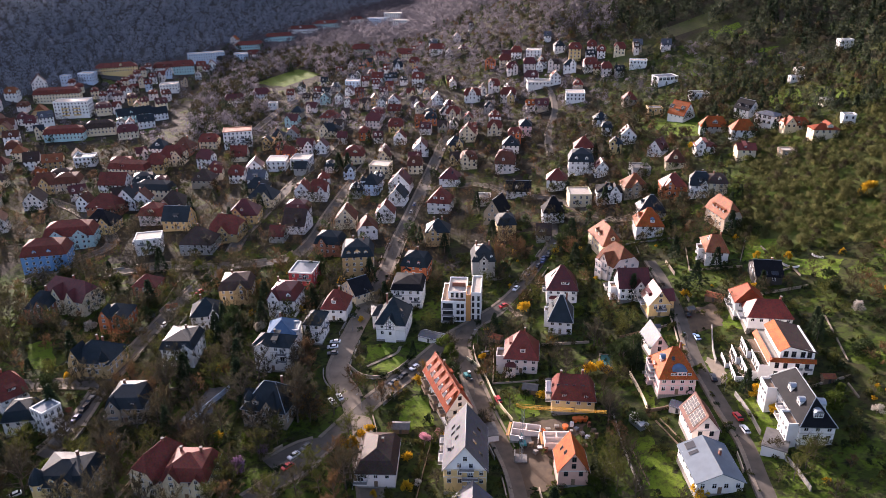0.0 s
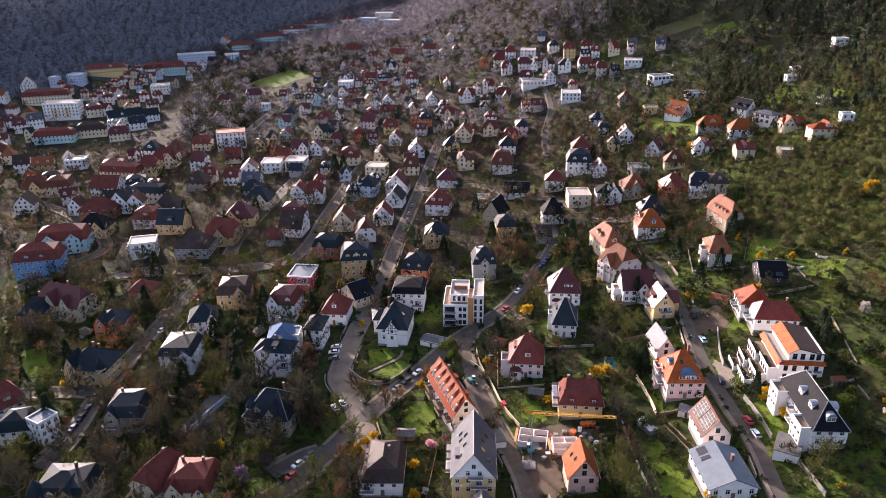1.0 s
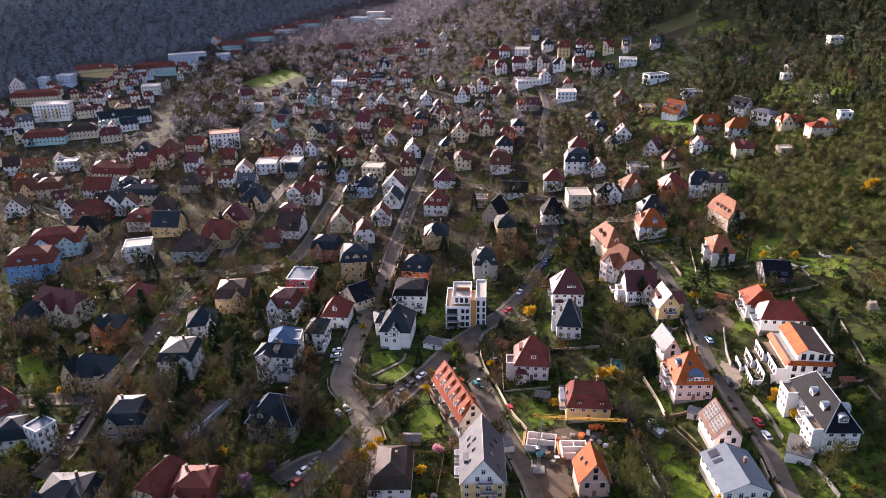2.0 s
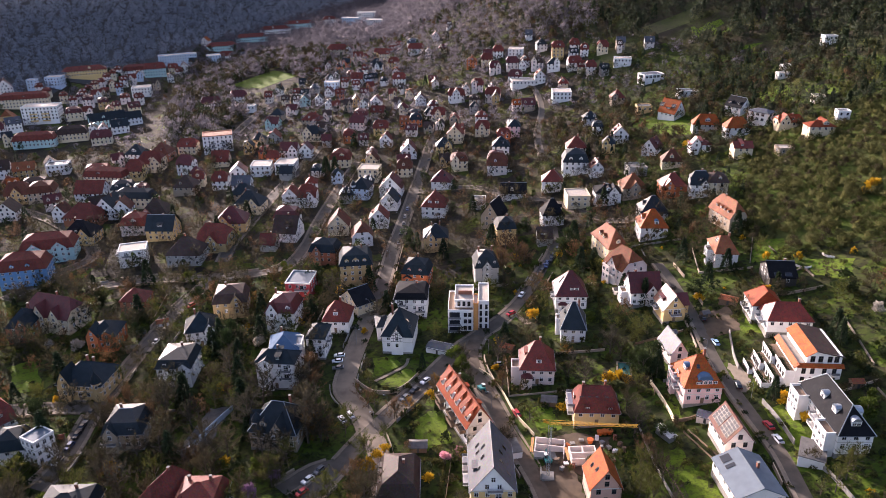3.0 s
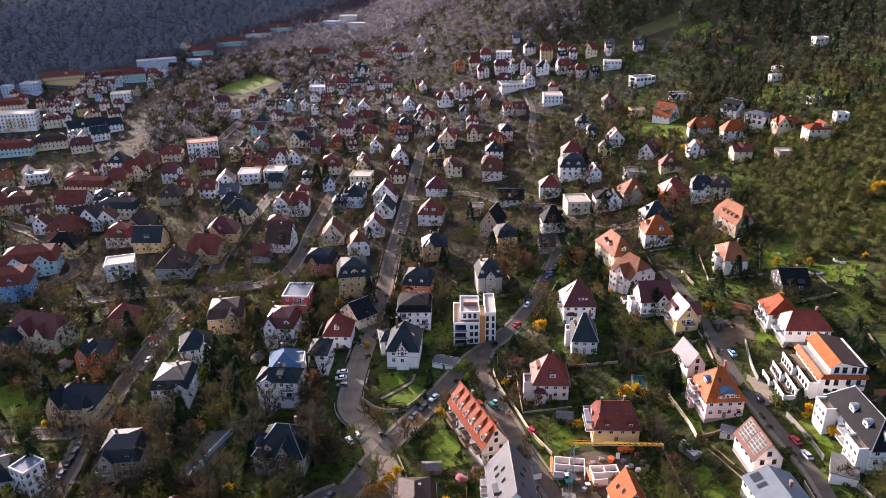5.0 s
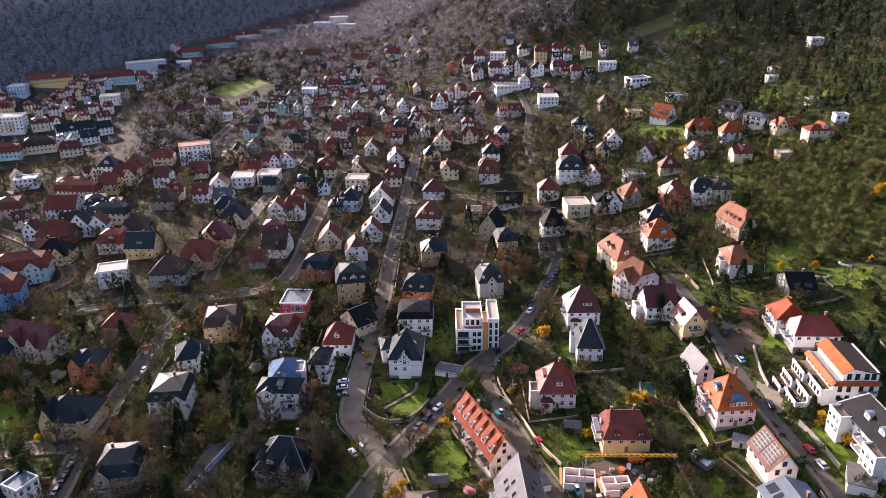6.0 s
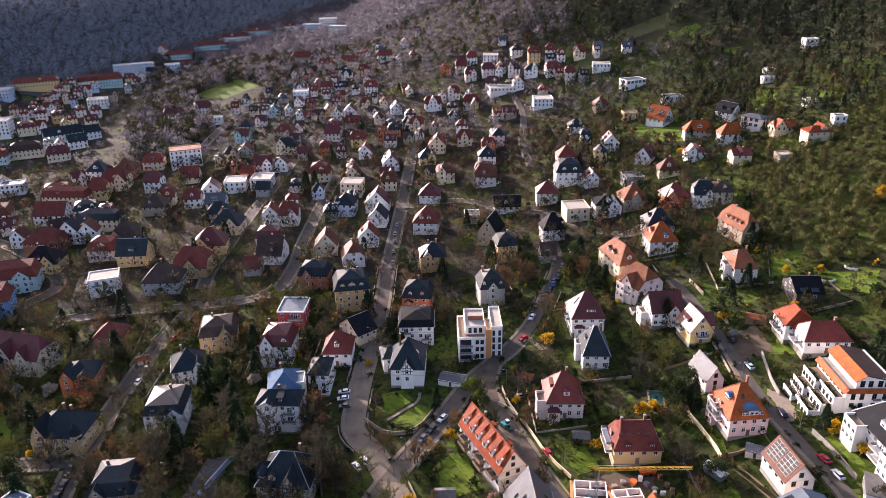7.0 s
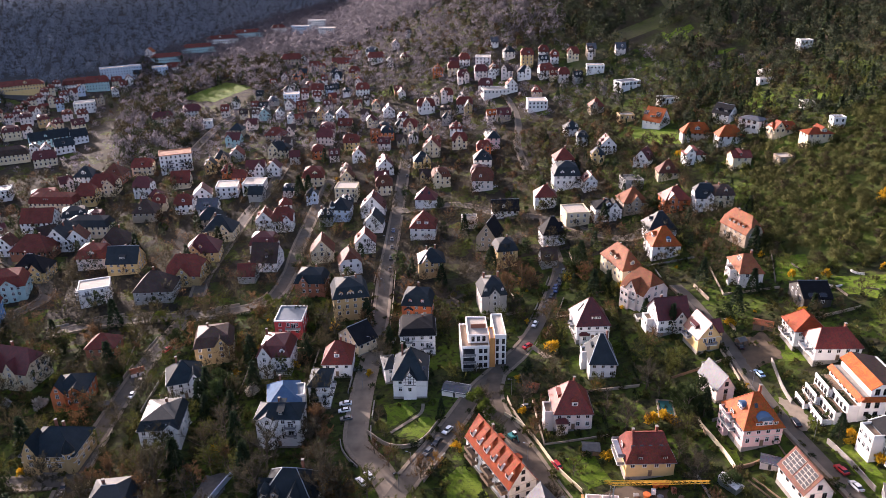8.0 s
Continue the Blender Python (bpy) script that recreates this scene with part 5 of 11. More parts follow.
house("yellow house with a slate hipped roof", -19.8, 509.0, 2.1, 10.9, 9.8, 7.0, "hip", 5.2, "x", W_YELLOW, R_SLATE, 0, dorm=[('F', 0.2, 0.22, 2.2, 'shed')], xg=[('F', 2.8, 4.8, 7.9, 3.0, 0.6)], chim=[(1.0, 2.2)])
house("cream house with a brown tiled mansard roof", -9.7, 475.5, 3.6, 10.8, 9.7, 7.4, "mansard", 4.6, "x", W_CREAM, R_BROWN, 0, dorm=[('F', 1.6, 0.22, 3.0, 'shed')], xg=[('F', -2.7, 4.7, 8.4, 3.0, 0.6)], chim=[(-1.0, 1.1)])
house("pale rose house with a brown tiled half-hipped roof", 14.5, 461.3, -7.5, 12.4, 11.1, 7.0, "half", 6.2, "x", W_ROSE, R_BROWN, 1, dorm=[('F', -1.1, 0.22, 1.6, 'gable')], chim=[(0.3, 0.5)])
house("off-white house with a slate hipped roof", 19.0, 498.0, -3.4, 11.3, 10.2, 7.0, "hip", 5.7, "y", W_OFFWHITE, R_SLATE, 0, dorm=[('F', 1.2, 0.22, 2.2, 'shed')], chim=[(1.7, 1.1)])
house("tall pink house with a slate hipped roof", 30.5, 530.6, -2.9, 8.5, 7.7, 8.8, "hip", 4.3, "y", W_PINK, R_SLATE, 0, chim=[(1.3, 1.4)])
house("orange house with a red tiled half-hipped roof", 22.2, 517.5, -1.1, 9.0, 8.1, 7.0, "half", 4.7, "x", W_ORANGE, R_RED, 0, dorm=[('F', -1.4, 0.22, 1.6, 'gable')], xg=[('F', 2.3, 3.9, 7.9, 2.5, 0.6)], chim=[(1.6, 0.8)])
house("cream house with a red tiled half-hipped roof", 8.6, 544.6, -9.2, 10.1, 9.1, 6.5, "half", 4.8, "x", W_CREAM, R_RED, 0, dorm=[('F', 0.0, 0.22, 2.2, 'shed')], xg=[('F', 0.0, 4.8, 7.4, 3.0, 0.6)], chim=[(-2.3, 0.5)])
house("cream house with a red tiled gabled roof", -11.7, 535.3, -6.2, 11.5, 10.3, 7.0, "gable", 6.1, "y", W_CREAM, R_RED, 0, dorm=[('L', 0, 0.25, 2.4, 'shed')], chim=[(2.6, 0.7)])
house("cream house with a red tiled half-hipped roof", -24.3, 592.4, -9.5, 10.4, 9.3, 6.7, "half", 4.8, "x", W_CREAM, R_RED, 0, dorm=[('F', -1.2, 0.22, 2.2, 'shed')], xg=[('F', 0.0, 4.8, 7.9, 3.1, 0.6)], chim=[(0.0, 0.5)])
house("low white house with a anthracite gabled roof", 20.8, 413.0, -2.9, 14.1, 9.0, 4.5, "gable", 4.7, "x", W_WHITE, R_BLACK, 1, dorm=[('F', -1.0, 0.22, 1.6, 'gable')], chim=[(-2.6, 0.0)])
house("white house with a bright red tiled hipped roof", 43.3, 415.9, -5.7, 11.6, 10.1, 7.0, "hip", 5.0, "x", W_WHITE, R_BRIGHT, 1, chim=[(1, 1)])
house("off-white house with a red tiled hipped roof", 64.3, 465.1, -1.8, 11.9, 10.7, 7.4, "hip", 5.7, "x", W_OFFWHITE, R_RED, 0, chim=[(1.2, 2.3)])
house("white house with a slate mansard roof", 59.5, 437.7, -4.5, 14.9, 13.4, 8.5, "mansard", 6.4, "x", W_WHITE, R_SLATE, 1, dorm=[('F', -3, 0.1, 2, 'gable'), ('F', 3, 0.1, 2, 'gable')])
house("white house with a anthracite hipped roof", 37.0, 367.7, 3.8, 10.9, 9.2, 7.0, "hip", 7.0, "x", W_WHITE, R_BLACK, 1, dorm=[('R', 0, 0.15, 3, 'gable')])
house("white house with a red tiled half-hipped roof", -100.2, 423.7, 0.1, 10.6, 10.6, 7.0, "half", 5.8, "x", W_WHITE, R_RED, 1, dorm=[('F', 1.1, 0.22, 3.0, 'shed')], xg=[('F', 2.3, 4.0, 7.4, 2.6, 0.6)], chim=[(1.3, 0.3)])
house("off-white house with a flat roof", 0.5, 404.6, -2.7, 8.1, 8.0, 5.0, "flat", 0.0, "x", W_OFFWHITE, R_RED, 1, deck=R_BITUMEN)
house("cream house with a flat roof", 52.9, 387.2, 1.7, 12.0, 12.5, 7.0, "flat", 0.0, "x", W_CREAM, R_RED, 1, deck=R_GRAVEL)
house("low grey house with a weathered brown gabled roof", 30.6, 345.7, 1.6, 7.0, 8.0, 4.5, "gable", 4.2, "x", W_GREY, R_DUSK, 1, dorm=[('F', -1.0, 0.22, 3.0, 'shed')], chim=[(-0.3, 0.7)])
house("yellow house with a slate hipped roof", 83.9, 460.5, -9.3, 7.5, 7.0, 7.0, "hip", 3.5, "x", W_YELLOW, R_SLATE, 0, dorm=[('F', -0.7, 0.22, 2.2, 'gable')], xg=[('F', -1.9, 3.3, 7.9, 2.1, 0.6)], chim=[(0.9, 0.8)])
house("white house with a wine-red gabled roof", 93.9, 476.2, -2.5, 10.3, 9.2, 6.0, "gable", 5.3, "y", W_WHITE, R_WINE, 0, dorm=[('L', 0, 0.25, 2.4, 'shed')], chim=[(-1.3, 0.2)])
house("white house with a slate mansard roof", 84.0, 499.4, -6.3, 6.8, 7.0, 7.0, "mansard", 3.3, "x", W_WHITE, R_SLATE, 0, dorm=[('F', 0.6, 0.22, 2.2, 'shed')], chim=[(-1.3, 1.5)])
house("white house with a wine-red gabled roof", 106.7, 444.5, -36, 8.8, 10.6, 4.6, "gable", 5.2, "y", W_WHITE, R_WINE, 1, dorm=[('R', 0, 0.25, 2.4, 'shed')], chim=[(0.6, 0.7)])
house("white gabled house with orange roof and solar panels", 134.5, 505, 38, 11.9, 13.2, 4.6, "gable", 7.7, "y", W_WHITE, R_ORANGE, 1, dorm=[('L', 0, 0.25, 4, 'shed')], solar=[('L', 3, 0.35, 2, 3), ('L', -6, 0.35, 2, 3)], chim=[(0.5, 2.0)])
house("ochre house with a flat roof", 121.7, 529.2, -0.3, 10.3, 8.4, 4.6, "flat", 0.0, "x", W_OCHRE, R_RED, 0, deck=R_BITUMEN)
house("grey house with a orange tiled hipped roof", 145.2, 465.5, -8.1, 17.2, 8.4, 5.1, "hip", 5.2, "x", W_GREY, R_ORANGE, 0, dorm=[('F', -0.1, 0.22, 3.0, 'gable')], chim=[(1.4, 0.7)])
house("white house with a bright red tiled hipped roof", 130.4, 430.4, -2.8, 11.5, 7.9, 5.5, "hip", 1.9, "x", W_WHITE, R_BRIGHT, 1, dorm=[('F', -0.1, 0.22, 1.6, 'shed')], xg=[('F', -2.9, 5.0, 6.4, 3.2, 0.6)], chim=[(2.3, 0.0)])
house("white house with a orange tiled hipped roof", 155.6, 443.5, -3.6, 14.0, 8.4, 6.0, "hip", 5.2, "x", W_WHITE, R_ORANGE, 0, chim=[(-0.3, 0.6)])
house("white house with an anthracite roof and wide dormers", 169.6, 481.9, 32, 10.1, 11.9, 5.5, "gable", 5.3, "y", W_WHITE, R_BLACK, 1, dorm=[('L', -3.2, 0.22, 2.6, 'shed'), ('L', 3.2, 0.22, 2.6, 'shed')], chim=[(0.6, 2.4)])
house("white modern house with a low grey-blue hipped roof", 173.5, 452.5, 36, 9.7, 13.2, 7.5, "hip", 1.4, "y", W_WHITE, R_GREY, 1, win=(1.9, 1.7))
house("low cream house with a terracotta half-hipped roof", 180.8, 433.3, 3.3, 13.9, 8.4, 4.1, "half", 3.4, "x", W_CREAM, R_TERRA, 0, dorm=[('F', 1.1, 0.22, 2.2, 'shed')], xg=[('F', -3.5, 6.0, 4.9, 3.8, 0.6)], chim=[(2.2, 0.0)])
house("cream house with a terracotta hipped roof", 186.8, 408.2, 0.5, 13.9, 8.4, 6.0, "hip", 2.1, "x", W_CREAM, R_TERRA, 1, dorm=[('F', 2.0, 0.22, 3.0, 'gable')], chim=[(-1.3, 1.0)])
house("white house with a flat roof", 203.8, 419, -4.5, 6.7, 5.3, 5.5, "flat", 0.0, "x", W_WHITE, R_RED, 0, deck=R_BITUMEN)
house("cream house with a bright red tiled gabled roof", 146, 408, -1.8, 9.9, 8.4, 6.0, "gable", 2.6, "x", W_CREAM, R_BRIGHT, 1, dorm=[('F', -0.8, 0.22, 1.6, 'shed')], chim=[(1.5, 0.6)])
house("low sandstone house with a flat roof", 164.4, 396.7, 3.1, 7.6, 7.0, 3.2, "flat", 0.0, "x", W_STONE, R_RED, 1, deck=R_GRAVEL)
house("cream house with a brown tiled hipped roof", 110.9, 417.1, -6.3, 11.1, 8.4, 4.6, "hip", 5.2, "x", W_CREAM, R_BROWN, 1, dorm=[('F', -0.5, 0.22, 2.2, 'gable')], chim=[(0.7, 2.2)])
house("grey house with a flat roof", 90.5, 415.1, 3.2, 10.3, 9.9, 5.5, "flat", 0.0, "x", W_GREY, R_RED, 1, deck=R_BITUMEN)
house("orange house with a bright red tiled hipped roof", 100.6, 377.8, 0.1, 12.7, 10.3, 6.5, "hip", 5.2, "x", W_ORANGE, R_BRIGHT, 1, xg=[('F', -2.8, 4.8, 6.9, 3.0, 0.6)], chim=[(0.7, 0.6)])
house("white house with a slate half-hipped roof", 112.2, 370.7, -9.3, 9.5, 10.2, 7.0, "half", 5.6, "x", W_WHITE, R_SLATE, 1, dorm=[('F', -0.1, 0.22, 2.2, 'shed')], xg=[('F', 2.1, 3.6, 7.4, 2.3, 0.6)], chim=[(0.9, 1.3)])
house("cream house with a weathered brown mansard roof", 120.0, 368.2, -4.3, 9.5, 8.3, 7.0, "mansard", 3.9, "x", W_CREAM, R_DUSK, 1, dorm=[('F', 0.5, 0.22, 1.6, 'gable')], chim=[(-1.6, 0.8)])
house("white house with a wine-red gabled roof", 70.1, 425.7, 1.4, 7.3, 8.0, 6.0, "gable", 3.8, "y", W_WHITE, R_WINE, 1, dorm=[('L', 0, 0.25, 2.4, 'shed')], chim=[(0.8, 0.7)])
house("white house with a anthracite hipped roof", 68.4, 385.2, -2.3, 13.3, 11.6, 7.0, "hip", 3.0, "x", W_WHITE, R_BLACK, 1, dorm=[('F', 0.2, 0.22, 2.2, 'gable')], xg=[('F', 2.9, 5.0, 7.4, 3.2, 0.6)], chim=[(-1.6, 0.0)])
house("sandstone house with a faded salmon hipped roof", 82.4, 387.2, 2.2, 12.8, 11.7, 6.5, "hip", 5.9, "x", W_STONE, R_SALMON, 1, xg=[('F', 0.0, 4.9, 6.9, 3.1, 0.6)], chim=[(-0.8, 0.1)])
house("orange house with a faded salmon hipped roof", 5.9, 728.3, -6.1, 9.1, 8.2, 6.5, "hip", 4.8, "y", W_ORANGE, R_SALMON, 0, dorm=[('F', 0.0, 0.22, 3.0, 'gable')], xg=[('F', -2.5, 4.3, 7.4, 2.7, 0.6)], chim=[(-0.5, 1.6)])
house("white house with a wine-red gabled roof", 21.4, 734.2, -4.0, 8.4, 7.6, 6.7, "gable", 4.3, "x", W_WHITE, R_WINE, 0, chim=[(-1.5, 0.8)])
house("white house with a red tiled half-hipped roof", 31.2, 736.8, 0.7, 9.3, 8.4, 6.7, "half", 4.8, "x", W_WHITE, R_RED, 0, chim=[(-2.0, 2.2)])
house("pale rose house with a wine-red half-hipped roof", 26.0, 696.6, 3.0, 9.7, 8.7, 6.5, "half", 4.8, "x", W_ROSE, R_WINE, 0, dorm=[('F', -0.2, 0.22, 1.6, 'gable')], xg=[('F', 2.6, 4.5, 7.4, 2.9, 0.6)], chim=[(2.2, 0.2)])
house("cream house with a red tiled half-hipped roof", 19.7, 723.5, 1.6, 10.0, 9.0, 6.5, "half", 4.8, "x", W_CREAM, R_RED, 0, chim=[(-2.1, 1.9)])
house("white house with a flat roof", 47.4, 724.5, -10.0, 13.5, 11.3, 8.0, "flat", 0.0, "x", W_WHITE, R_RED, 0)
house("pale rose house with a wine-red half-hipped roof", 41.8, 697.2, -2.0, 10.5, 9.5, 6.7, "half", 4.8, "x", W_ROSE, R_WINE, 0, chim=[(0.7, 1.1)])
house("white house with a brown tiled hipped roof", 53.5, 695.2, -3.9, 8.7, 7.8, 6.7, "hip", 4.8, "y", W_WHITE, R_BROWN, 0, dorm=[('F', -0.6, 0.22, 3.0, 'gable')], chim=[(-1.2, 1.3)])
house("off-white house with a wine-red half-hipped roof", 41.8, 661.9, -9.9, 11.6, 10.4, 6.7, "half", 4.8, "x", W_OFFWHITE, R_WINE, 0, dorm=[('F', 2.0, 0.22, 3.0, 'gable')], chim=[(-1.5, 0.6)])
house("off-white house with a slate hipped roof", 71.2, 725.6, 3.4, 10.1, 9.1, 6.7, "hip", 4.8, "y", W_OFFWHITE, R_SLATE, 0, dorm=[('F', -1.8, 0.22, 2.2, 'shed')], chim=[(-2.1, 0.6)])
house("tall yellow house with a red tiled half-hipped roof", 82.8, 696.9, -4.1, 10.5, 9.5, 11.2, "half", 4.8, "x", W_YELLOW, R_RED, 0, dorm=[('F', 0.8, 0.22, 3.0, 'shed')], chim=[(-0.5, 0.0)])
house("off-white house with a red tiled half-hipped roof", 99.2, 706.2, -5.9, 8.1, 7.3, 6.7, "half", 4.8, "x", W_OFFWHITE, R_RED, 0, dorm=[('F', -0.0, 0.22, 1.6, 'shed')], chim=[(-1.2, 1.0)])
house("white house with a red tiled half-hipped roof", 105.7, 689.3, -6.3, 7.0, 7.0, 6.7, "half", 4.5, "x", W_WHITE, R_RED, 0, dorm=[('F', 0.3, 0.22, 3.0, 'gable')], chim=[(-0.1, 1.7)])
house("cream house with a red tiled half-hipped roof", 121.2, 686.0, -9.2, 9.7, 8.7, 6.5, "half", 4.8, "x", W_CREAM, R_RED, 0, xg=[('F', -2.6, 4.5, 7.4, 2.9, 0.6)], chim=[(2.3, 0.3)])
house("pale rose house with a weathered brown mansard roof", 63.2, 682.2, -9.3, 10.3, 9.2, 6.7, "mansard", 4.3, "x", W_ROSE, R_DUSK, 0, dorm=[('F', 1.5, 0.22, 2.2, 'shed')], xg=[('F', -2.8, 4.8, 8.4, 3.1, 0.6)], chim=[(2.2, 0.7)])
house("white house with a slate hipped roof", 76.0, 670.7, -7.4, 11.0, 9.9, 6.7, "hip", 4.8, "y", W_WHITE, R_SLATE, 0, xg=[('F', 3.0, 5.1, 8.4, 3.2, 0.6)], chim=[(1.2, 2.3)])
house("white house with a red tiled half-hipped roof", 93.0, 663.3, 3.8, 11.7, 10.5, 6.7, "half", 4.8, "x", W_WHITE, R_RED, 0, dorm=[('F', -1.8, 0.22, 1.6, 'shed')], chim=[(2.2, 1.5)])
house("pale rose house with a red tiled half-hipped roof", 104.2, 645.7, 0.6, 8.3, 7.4, 6.7, "half", 4.5, "x", W_ROSE, R_RED, 0, chim=[(1.2, 0.2)])
house("white house with a red tiled gabled roof", 61.6, 648.0, -0.1, 9.0, 8.1, 6.7, "gable", 4.8, "y", W_WHITE, R_RED, 0, dorm=[('L', 0, 0.25, 2.4, 'shed')], chim=[(-0.8, 1.4)])
house("white cubic house with flat roof on the slope", 73.3, 598.0, -3.4, 14.8, 14.0, 7.0, "flat", 0.0, "x", W_WHITE, R_RED, 0)
house("sandstone house with a bright red tiled hipped roof", 78.5, 624.7, -6.5, 7.9, 7.1, 4.7, "hip", 4.2, "x", W_STONE, R_BRIGHT, 0, dorm=[('F', -0.4, 0.22, 2.2, 'gable')], chim=[(-1.7, 0.4)])
house("white house with a flat roof", 131.6, 650.1, -9.1, 14.3, 9.6, 6.0, "flat", 0.0, "x", W_WHITE, R_RED, 0)
house("white modern house with broad windows and a grey flat roof", 143.3, 599.0, 18, 17.5, 10.5, 6.0, "flat", 0.0, "x", W_WHITE, R_RED, 1, deck=R_GREY, win=(2.3, 1.9))
house("low white house with a flat roof", 155.6, 544, 3.4, 13.0, 8.4, 4.1, "flat", 0.0, "x", W_WHITE, R_RED, 0, deck=R_BITUMEN)
house("white hillside house with flat roof above the wood", 265.9, 574.9, 0.5, 9.4, 7, 6.0, "flat", 0.0, "x", W_WHITE, R_RED, 0)
house("low off-white house with a flat roof", 218.5, 532.5, 2.9, 10.5, 5, 3.5, "flat", 0.0, "x", W_OFFWHITE, R_RED, 0)
house("low off-white house with a flat roof", 209.9, 461.2, 0.1, 6.9, 7.0, 3.2, "flat", 0.0, "x", W_OFFWHITE, R_RED, 0)
house("white house with a grey gabled roof", 62.4, 759.5, 1.3, 6.8, 7.0, 5.6, "gable", 4.2, "x", W_WHITE, R_GREY, 0, dorm=[('F', -0.7, 0.22, 2.2, 'shed')], chim=[(1.5, 0.7)])
house("pale rose house with a grey gabled roof", 159.0, 673.5, -6.5, 8.1, 8.1, 5.0, "gable", 4.2, "x", W_ROSE, R_GREY, 0, dorm=[('F', 1.1, 0.22, 1.6, 'gable')], chim=[(0.8, 1.3)])
house("sandstone house with a red tiled hipped roof", 109.9, 562.7, 0.8, 9.9, 8.9, 5.6, "hip", 4.8, "x", W_STONE, R_RED, 0, dorm=[('F', -0.7, 0.22, 2.2, 'shed')], xg=[('F', -2.7, 4.7, 6.4, 3.0, 0.6)], chim=[(-0.5, 0.4)])
house("low off-white house with a flat roof", 227.7, 553.7, -4.3, 6.0, 8.0, 3.0, "flat", 0.0, "x", W_OFFWHITE, R_RED, 0)
house("pale rose house with a red tiled half-hipped roof", 8.8, 661.2, -3.3, 9.9, 8.9, 6.7, "half", 4.8, "x", W_ROSE, R_RED, 0, dorm=[('F', -0.3, 0.22, 1.6, 'gable')], xg=[('F', -2.7, 4.7, 8.4, 2.9, 0.6)], chim=[(-1.4, 1.0)])
house("off-white apartment house with a flat roof", 48.3, 649.7, 3.8, 22.0, 14.0, 5.0, "flat", 0.0, "x", W_OFFWHITE, R_RED, 0, name="apartment_building", category="apartment building")
house("pale rose house with a red tiled half-hipped roof", 20.8, 630.6, -7.6, 12.5, 10.5, 6.7, "half", 4.8, "x", W_ROSE, R_RED, 0, dorm=[('F', 1.8, 0.22, 1.6, 'shed')], chim=[(1.7, 2.0)])
house("off-white house with a red tiled half-hipped roof", -10.1, 643.1, 0.9, 13.6, 10.5, 6.7, "half", 4.8, "x", W_OFFWHITE, R_RED, 0, dorm=[('F', -1.2, 0.22, 2.2, 'shed')], xg=[('F', 0.0, 6.4, 8.4, 4.0, 0.6)], chim=[(-1.7, 0.7)])
house("long yellow apartment block with red roof by the wood", -411.0, 814.9, 26.0, 44.7, 12.0, 9.0, "hip", 4.0, "x", W_YELLOW, R_RED, 0, dorm=[('F', 5.2, 0.22, 3.0, 'gable')], chim=[(-1.9, 2.4)], name="apartment_building", category="apartment building")
house("tall pale blue house with a flat roof", -433.7, 750.0, -2.9, 8.4, 8.0, 12.0, "flat", 0.0, "x", W_PALEBLUE, R_RED, 0)
house("tall pale blue house with a flat roof", -423.9, 775.6, 1.3, 15.2, 14.0, 10.0, "flat", 0.0, "x", W_PALEBLUE, R_RED, 0)
house("pale blue apartment block with flat roof", -342.6, 910.7, 26.0, 43.3, 13.0, 12.0, "flat", 0.0, "x", W_PALEBLUE, R_RED, 0, name="apartment_building", category="apartment building")
house("pale teal apartment house with a red tiled hipped roof", -313.9, 998.7, 24.0, 38.8, 10.5, 7.2, "hip", 4.0, "x", W_TEAL, R_RED, 0, chim=[(-0.4, 1.8)], name="apartment_building", category="apartment building")
house("pale teal apartment house with a red tiled hipped roof", -289.3, 1059.1, 24.0, 42.5, 10.5, 7.2, "hip", 4.0, "x", W_TEAL, R_RED, 0, chim=[(-7.8, 0.6)], name="apartment_building", category="apartment building")
house("off-white apartment house with a red tiled hipped roof", -269.8, 1122.2, 22.0, 42.9, 10.5, 7.2, "hip", 4.0, "x", W_OFFWHITE, R_RED, 0, dorm=[('F', -4.0, 0.22, 3.0, 'gable')], chim=[(-2.2, 1.9)], name="apartment_building", category="apartment building")
house("pale teal apartment house with a red tiled hipped roof", -243.7, 1168.5, 22.0, 44.4, 10.5, 7.2, "hip", 4.0, "x", W_TEAL, R_RED, 0, dorm=[('F', -3.2, 0.22, 3.0, 'gable')], chim=[(1.7, 1.4)], name="apartment_building", category="apartment building")
house("off-white apartment house with a red tiled hipped roof", -203.0, 1206.9, 20.0, 23.3, 10.5, 7.2, "hip", 4.0, "x", W_OFFWHITE, R_RED, 0, dorm=[('F', -0.9, 0.22, 1.6, 'gable')], chim=[(-2.3, 1.3)], name="apartment_building", category="apartment building")
house("white house with a red tiled half-hipped roof", -292.0, 940.1, 20.0, 15.1, 10.5, 6.7, "half", 4.8, "x", W_WHITE, R_RED, 0, dorm=[('F', -2.7, 0.22, 2.2, 'shed')], chim=[(-2.3, 0.9)])
house("tall pale blue house with a flat roof", -302.7, 922.4, 20.0, 16.8, 14.0, 10.0, "flat", 0.0, "x", W_PALEBLUE, R_RED, 0)
house("tall off-white apartment house with a flat roof", -145.3, 1213.2, 1.1, 27.0, 14.0, 12.0, "flat", 0.0, "x", W_OFFWHITE, R_RED, 0, name="apartment_building", category="apartment building")
house("tall pale blue apartment house with a flat roof", -166.7, 1180.3, -9.1, 26.3, 14.0, 10.0, "flat", 0.0, "x", W_PALEBLUE, R_RED, 0, name="apartment_building", category="apartment building")
house("tall off-white apartment house with a flat roof", -125.3, 1143.4, -4.5, 25.3, 14.0, 10.0, "flat", 0.0, "x", W_OFFWHITE, R_RED, 0, name="apartment_building", category="apartment building")
